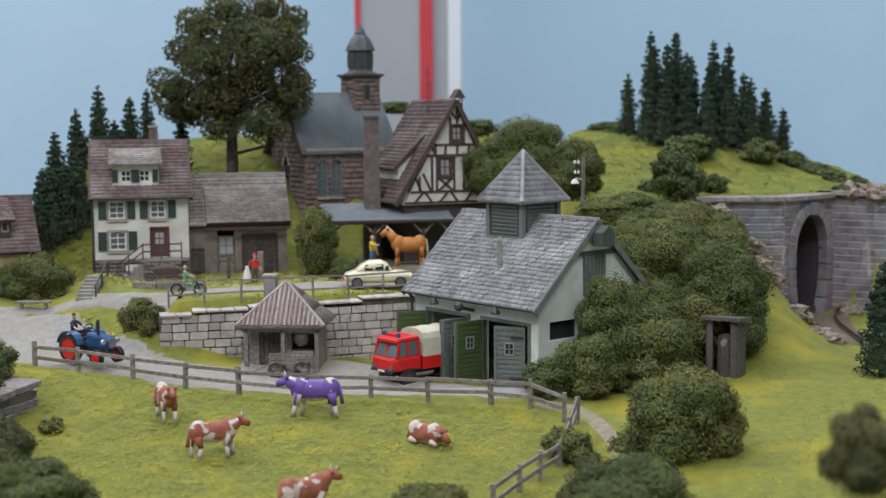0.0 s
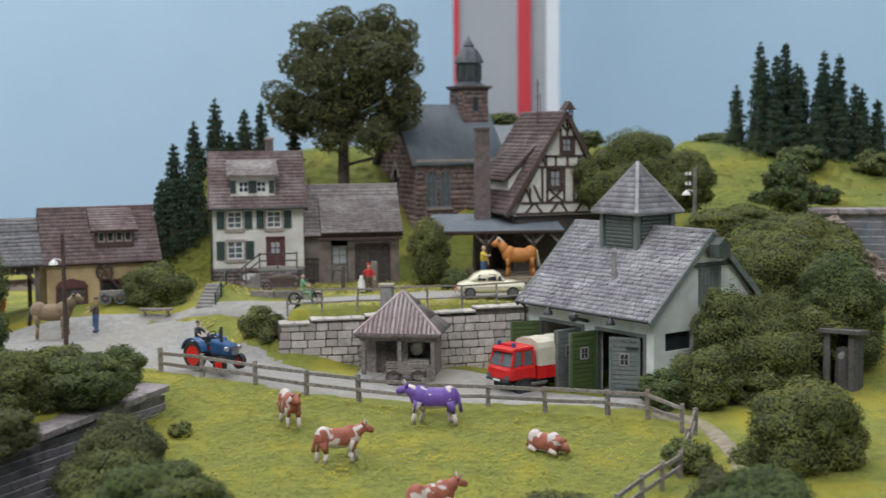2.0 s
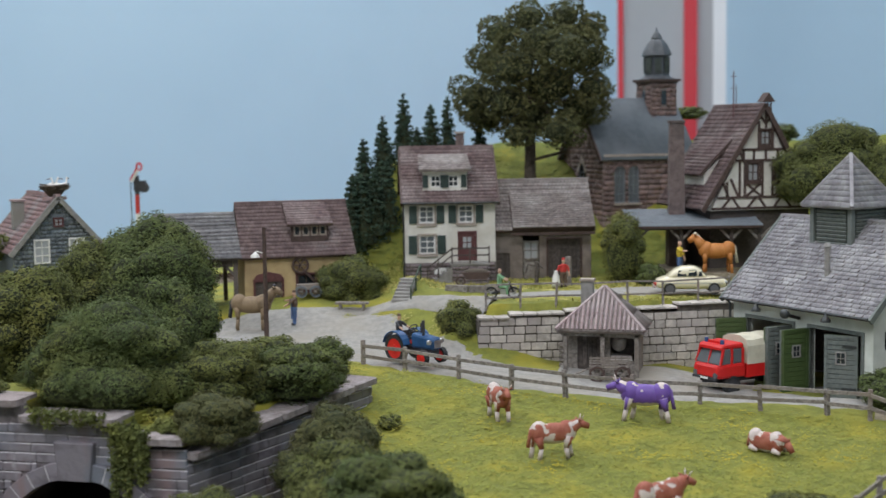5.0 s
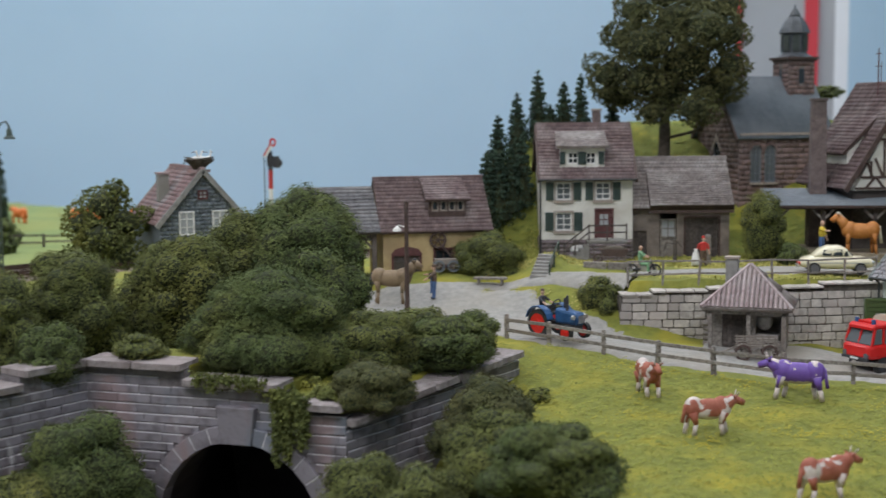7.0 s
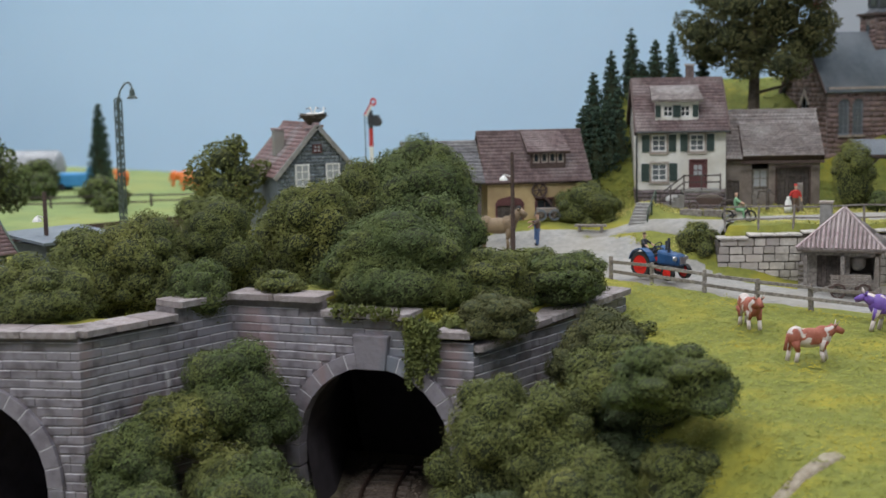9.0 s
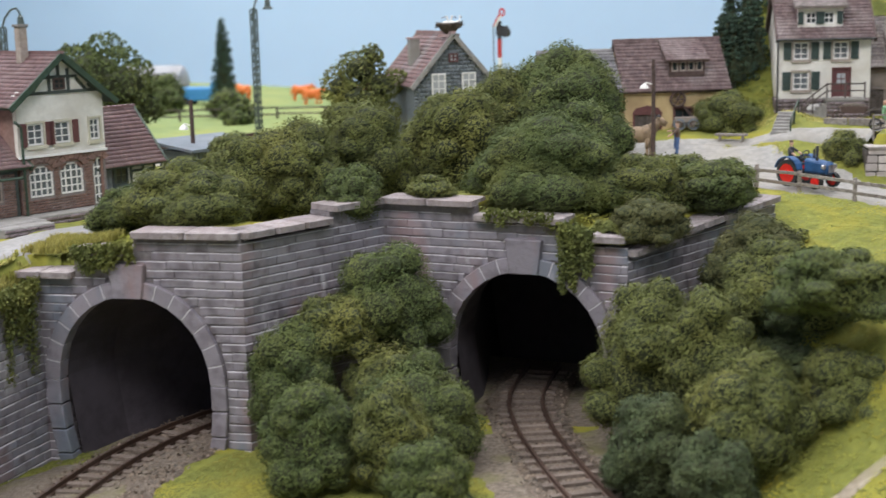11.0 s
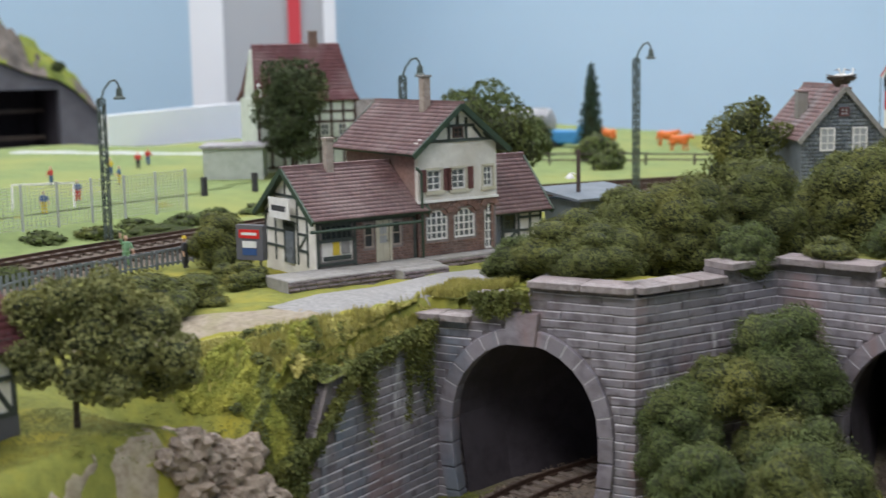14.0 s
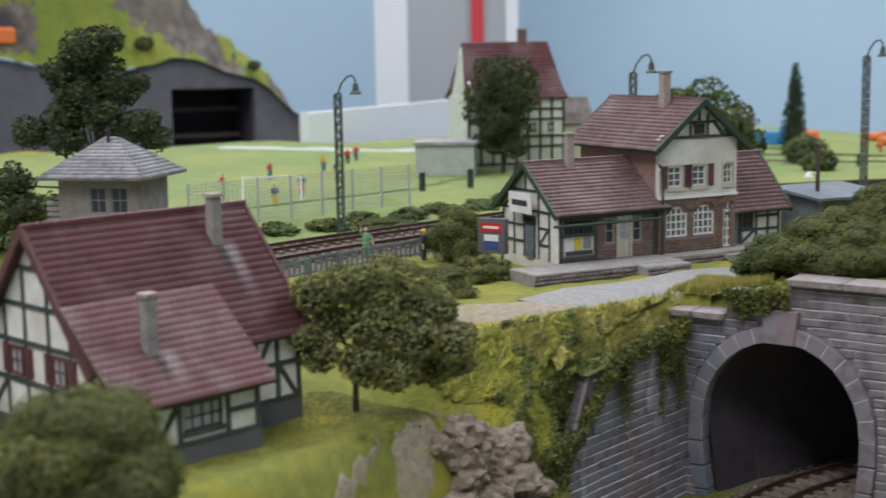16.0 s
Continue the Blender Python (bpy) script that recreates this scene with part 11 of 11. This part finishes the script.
def far_background():
    pts = [(-152, 44, 8.9), (-99.5, 40, 8.9), (-98.8, 66, 8.9), (-112, 104, 8.9), (-158, 112, 8.9)]
    tagged(overlay("pitch", M["field"], [p[:2] for p in pts], 0.2), "smooth bright green football pitch", "pitch", kind="structure")
    tagged(overlay("field", M["field"], [(-172, 60), (-99, 30), (-87.5, 30), (-87.5, 70), (-84, 92), (-70, 118), (-112, 176), (-160, 196)], 0.12), "smooth green field behind the station", "field", kind="structure")
    g = thing("goal", drawn_in(place(-109.5, 60.5, 9.0, 50), 0.91) @ Matrix.Scale(0.72, 4), "white football goal frame", "goal")
    for p, q in (((-3.6, 0, 0), (-3.6, 0, 2.9)), ((3.6, 0, 0), (3.6, 0, 2.9)), ((-3.6, 0, 2.9), (3.6, 0, 2.9)), ((-3.6, -1.5, 0), (-3.6, 0, 2.9)), ((3.6, -1.5, 0), (3.6, 0, 2.9))):
        bar("goal_bar", M["whitepaint"], g, p, q, 0.2, 0.2)
    n = thing("net_fence", drawn_in(place(-98.6, 44, 8.8, 88), 0.93), "fine grey mesh fence behind the goal", "fence")
    for k in range(8):
        bar("post", M["netgrey"], n, (k * 3.2, 0, 0), (k * 3.2, 0, 3.6), 0.16, 0.16)
    bm = bmesh.new()
    for k in range(56):
        rod(bm, (k * 0.4, 0, 0.1), (k * 0.4, 0, 3.5), 0.022, n=3)
    for k in range(14):
        rod(bm, (0, 0, 0.2 + k * 0.25), (22.4, 0, 0.2 + k * 0.25), 0.02, n=3)
    part("mesh", bm, M["netgrey"], n)
    for x, y, c, d in ((-121, 78, "fblue", "fyellow"), (-127, 74, "fred", "fblue"), (-112, 66, "fblue", "fred"), (-135, 92, "fred", "fdark"), (-138, 96, "fred", "fblue"), (-119, 62, "fred", "fyellow"), (-106, 58, "fblue", "fyellow"), (-130, 84, "fyellow", "fblue")):
        ob = figure(x, y, 8.9, x * 7, c, d, None, (40, 20), label="tiny painted football player figurine")
        ob.matrix_basis = drawn_in(ob.matrix_basis, 0.91)
    for k in range(7):
        bar("marker_post", M["fdark"], thing("marker_post", drawn_in(place(-106 + 1.2 * k, 76 + 5.5 * k, 8.8), 0.91), "short dark post at the edge of a field", "post", "field posts"), (0, 0, -0.2), (0, 0, 1.7), 0.45, 0.45)
    ribbon("far_path", M["palewall"], [(-160, 92), (-140, 98), (-124, 104), (-112, 96), (-104, 100)], [3, 3, 3, 2.5, 2.5], "pale path between the fields", lift=0.4, cat="path", seed=15)
    # hill with a dark grey tunnel face
    h = thing("tunnel_hill", drawn_in(place(-176.2, 79.4, 8.4, 68.3), 1.32), "dark grey layout face with a square tunnel mouth below a rocky hill", "hill", kind="structure")
    bm = bmesh.new()
    th = 2.0
    FU, FZ = [-60, -9, -4.6, 6.8, 11.0, 13.4, 17.0, 21.2, 24.4, 25.2, 27.3, 30.1, 33.0, 33.4], [14.2, 13.7, 12.7, 11.9, 12.4, 13.3, 13.0, 11.1, 10.4, 10.1, 8.7, 5.8, 3.7, 0.8]
    for u0, u1, z0, z1 in zip(FU, FU[1:], FZ, FZ[1:]):
        lo = 9.2 if 13.3 < (u0 + u1) / 2 < 25.2 else -14
        prism(bm, [(u0, 0, lo), (u1, 0, lo), (u1, 0, z1), (u0, 0, z0)], (0, th, 0))
    box(bm, 13.4, 25.2, 0, th, -14, -0.6)
    bmesh.ops.remove_doubles(bm, verts=bm.verts, dist=0.001)
    part("tunnel_face", bm, M["greyface"], h)
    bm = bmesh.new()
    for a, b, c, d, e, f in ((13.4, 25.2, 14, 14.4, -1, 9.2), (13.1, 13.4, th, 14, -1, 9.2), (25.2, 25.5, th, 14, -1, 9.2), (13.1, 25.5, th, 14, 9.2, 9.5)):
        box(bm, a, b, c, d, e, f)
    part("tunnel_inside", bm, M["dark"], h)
    for z in (2.2, 6.0):
        bar("inner_shelf", M["sleeper"], h, (13.6, 9, z), (25.0, 9, z), 2.0, 0.5)
    r = np.random.RandomState(3)
    us, vs = np.concatenate([np.linspace(-60, -10, 30), np.linspace(-9, 33.4, 72)]), np.concatenate([np.linspace(-0.8, 12, 40), np.linspace(13, 60, 30)])
    U, V = np.meshgrid(us, vs)
    prof = np.interp(us, FU, FZ)
    sky = np.interp(us, [-60, 0, 10, 18.5, 21.1, 22.2, 24.6, 26.6, 27.4, 30.3, 31.1, 32.6, 33.4], [46, 42, 33, 21.5, 17.6, 15.8, 15.5, 14.0, 11.6, 11.2, 9.4, 4.6, 0.8])
    D = np.clip(V, 0, 99)
    f = np.where(D < 12, S(0, 12, D) ** 0.8, 1 + 0.0 * D) - 0.9 * np.clip((D - 12) / 48, 0, 1) * (U > 10)
    Z = prof[None, :] + 0.25 + (sky - prof)[None, :] * f + (rough_noise(U, V, 7, 1.0, 5) + rough_noise(U, V, 2.4, 0.5, 6)) * (V > 0.4) * np.clip((33.4 - U) / 6, 0, 1)
    P = np.stack([U, V, Z], -1).reshape(-1, 3)
    i = np.arange(len(P)).reshape(U.shape)
    f = np.stack([i[:-1, :-1], i[:-1, 1:], i[1:, 1:], i[1:, :-1]], -1).reshape(-1, 4)
    c = P[f].mean(1)
    u, z = c[:, 0] + rough_noise(c[:, 0], c[:, 2], 4, 1.0, 8), c[:, 2] + rough_noise(c[:, 0], c[:, 2], 4, 0.6, 9)
    stony = (u > np.interp(z, [11, 12.5, 15, 21, 40], [21, 19, 14, 7, -4])) & (u < np.interp(z, [10, 11, 15.5, 21.3, 40], [25, 24.3, 22.4, 19, 19]))
    green = ~(stony | (u > 28.6) & (z < 10) | (u < -3.5) & (u > -16) & (z > 14.5) & (z < 21))
    mesh_from_arrays("rock_slope", P, f[~green], M["hillrock"], h)
    mesh_from_arrays("grass_slope", P, f[green], M["hillmoss"], h)
    bm = bmesh.new()
    prism(bm, [(-12, 2.2, 14.5), (-5.4, 2.2, 14.5), (-5.4, 2.2, 18), (-7.2, 2.2, 20.4), (-10, 2.2, 20.8), (-12, 2.2, 19)], (0, 3, 0))
    part("upper_portal", bm, M["hillrock"], h)
    # No opening here: a flat dark panel painted as the mouth's shade.
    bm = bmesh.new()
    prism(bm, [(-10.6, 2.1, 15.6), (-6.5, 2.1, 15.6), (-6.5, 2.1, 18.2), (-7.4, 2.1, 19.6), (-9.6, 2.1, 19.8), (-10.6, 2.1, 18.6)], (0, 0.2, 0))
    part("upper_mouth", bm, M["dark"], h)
    car = thing("railcar", h.matrix_basis @ place(-8.2, 1.6, 15.6), "small orange railcar before a tunnel mouth painted dark", "railcar")
    bm = bmesh.new()
    shaped(bm, [(-2.2, loop(0.9, 0.2, 2.0, 0.3)), (-1.9, loop(1.0, 0.0, 2.2, 0.3)), (1.2, loop(1.0, 0.0, 2.2, 0.3)), (1.6, loop(0.9, 0.2, 2.0, 0.3))])
    part("body", bm, M["orange"], car)
    for bx, bz, q in ((10.2, 15.5, 1.1), (25.6, 12.2, 0.8)):
        shrub = h.matrix_basis @ place(bx, 1.2, bz)
        bm = bmesh.new()
        lobes = [((0, 0, 0), (q, q, q * 0.8)), ((q * 0.6, -0.2, 0.1), (q * 0.6, q * 0.6, q * 0.5)), ((-q * 0.6, -0.1, -0.1), (q * 0.6, q * 0.6, q * 0.5))]
        Pp, Nn = lobed_cloud(lobes, 30, 77, rough=0.2)
        v2, f2 = leaf_cloud(Pp, Nn, 0.2, 77)
        tagged(mesh_from_arrays("shrub", v2, f2, M["leafdark"], None, at=shrub), "dark green shrub on the rocky hill", "bush")
    # white skirting sheet along the hall wall
    bm = bmesh.new()
    box(bm, 1.5, 64, 0, 1.5, -100, 13.6)
    tagged(part("wall_sheet", bm, M["hallwhite"], None, at=place(-165, 110, 0, 110)), "white cloth barrier along the hall wall", "barrier", kind="structure")
    # tank and lorry in the far field
    t = thing("tank_wagon", place(-120, 146, 8.6, 10), "silver cylindrical tank on a frame", "tank")
    bm = bmesh.new()
    rod(bm, (-6, 0, 2.8), (6, 0, 2.8), 2.3, n=18)
    ball(bm, (-6, 0, 2.8), (0.8, 2.3, 2.3), 2)
    ball(bm, (6, 0, 2.8), (0.8, 2.3, 2.3), 2)
    part("barrel", bm, M["tank"], t, smooth=True)
    bm = bmesh.new()
    box(bm, -6, 6, -1.2, 1.2, 0, 0.7)
    part("frame", bm, M["fdark"], t)
    l = thing("lorry", place(-108, 142, 8.6, 10), "blue lorry in the far field", "lorry")
    bm = bmesh.new()
    shaped(bm, [(-2.2, loop(2.4, 0.6, 2.4)), (2.0, loop(2.4, 0.6, 2.4)), (2.2, loop(2.2, 0.7, 3.2)), (4.0, loop(2.2, 0.7, 3.2)), (4.4, loop(2.0, 0.8, 2.2))])
    part("body", bm, M["lorryblue"], l)
    for x in (-1.4, 3.2):
        for s in (-1, 1):
            wheel(l, (x, s * 1.1, 0.5), 0.55, M["tyre"], M["fdark"], 0.3, False)


M["lorryblue"] = surface("bright_blue_paint", [(0.04, 0.22, 0.5), (0.06, 0.28, 0.58)], 1.0, 0.5, 0.0)
far_background()
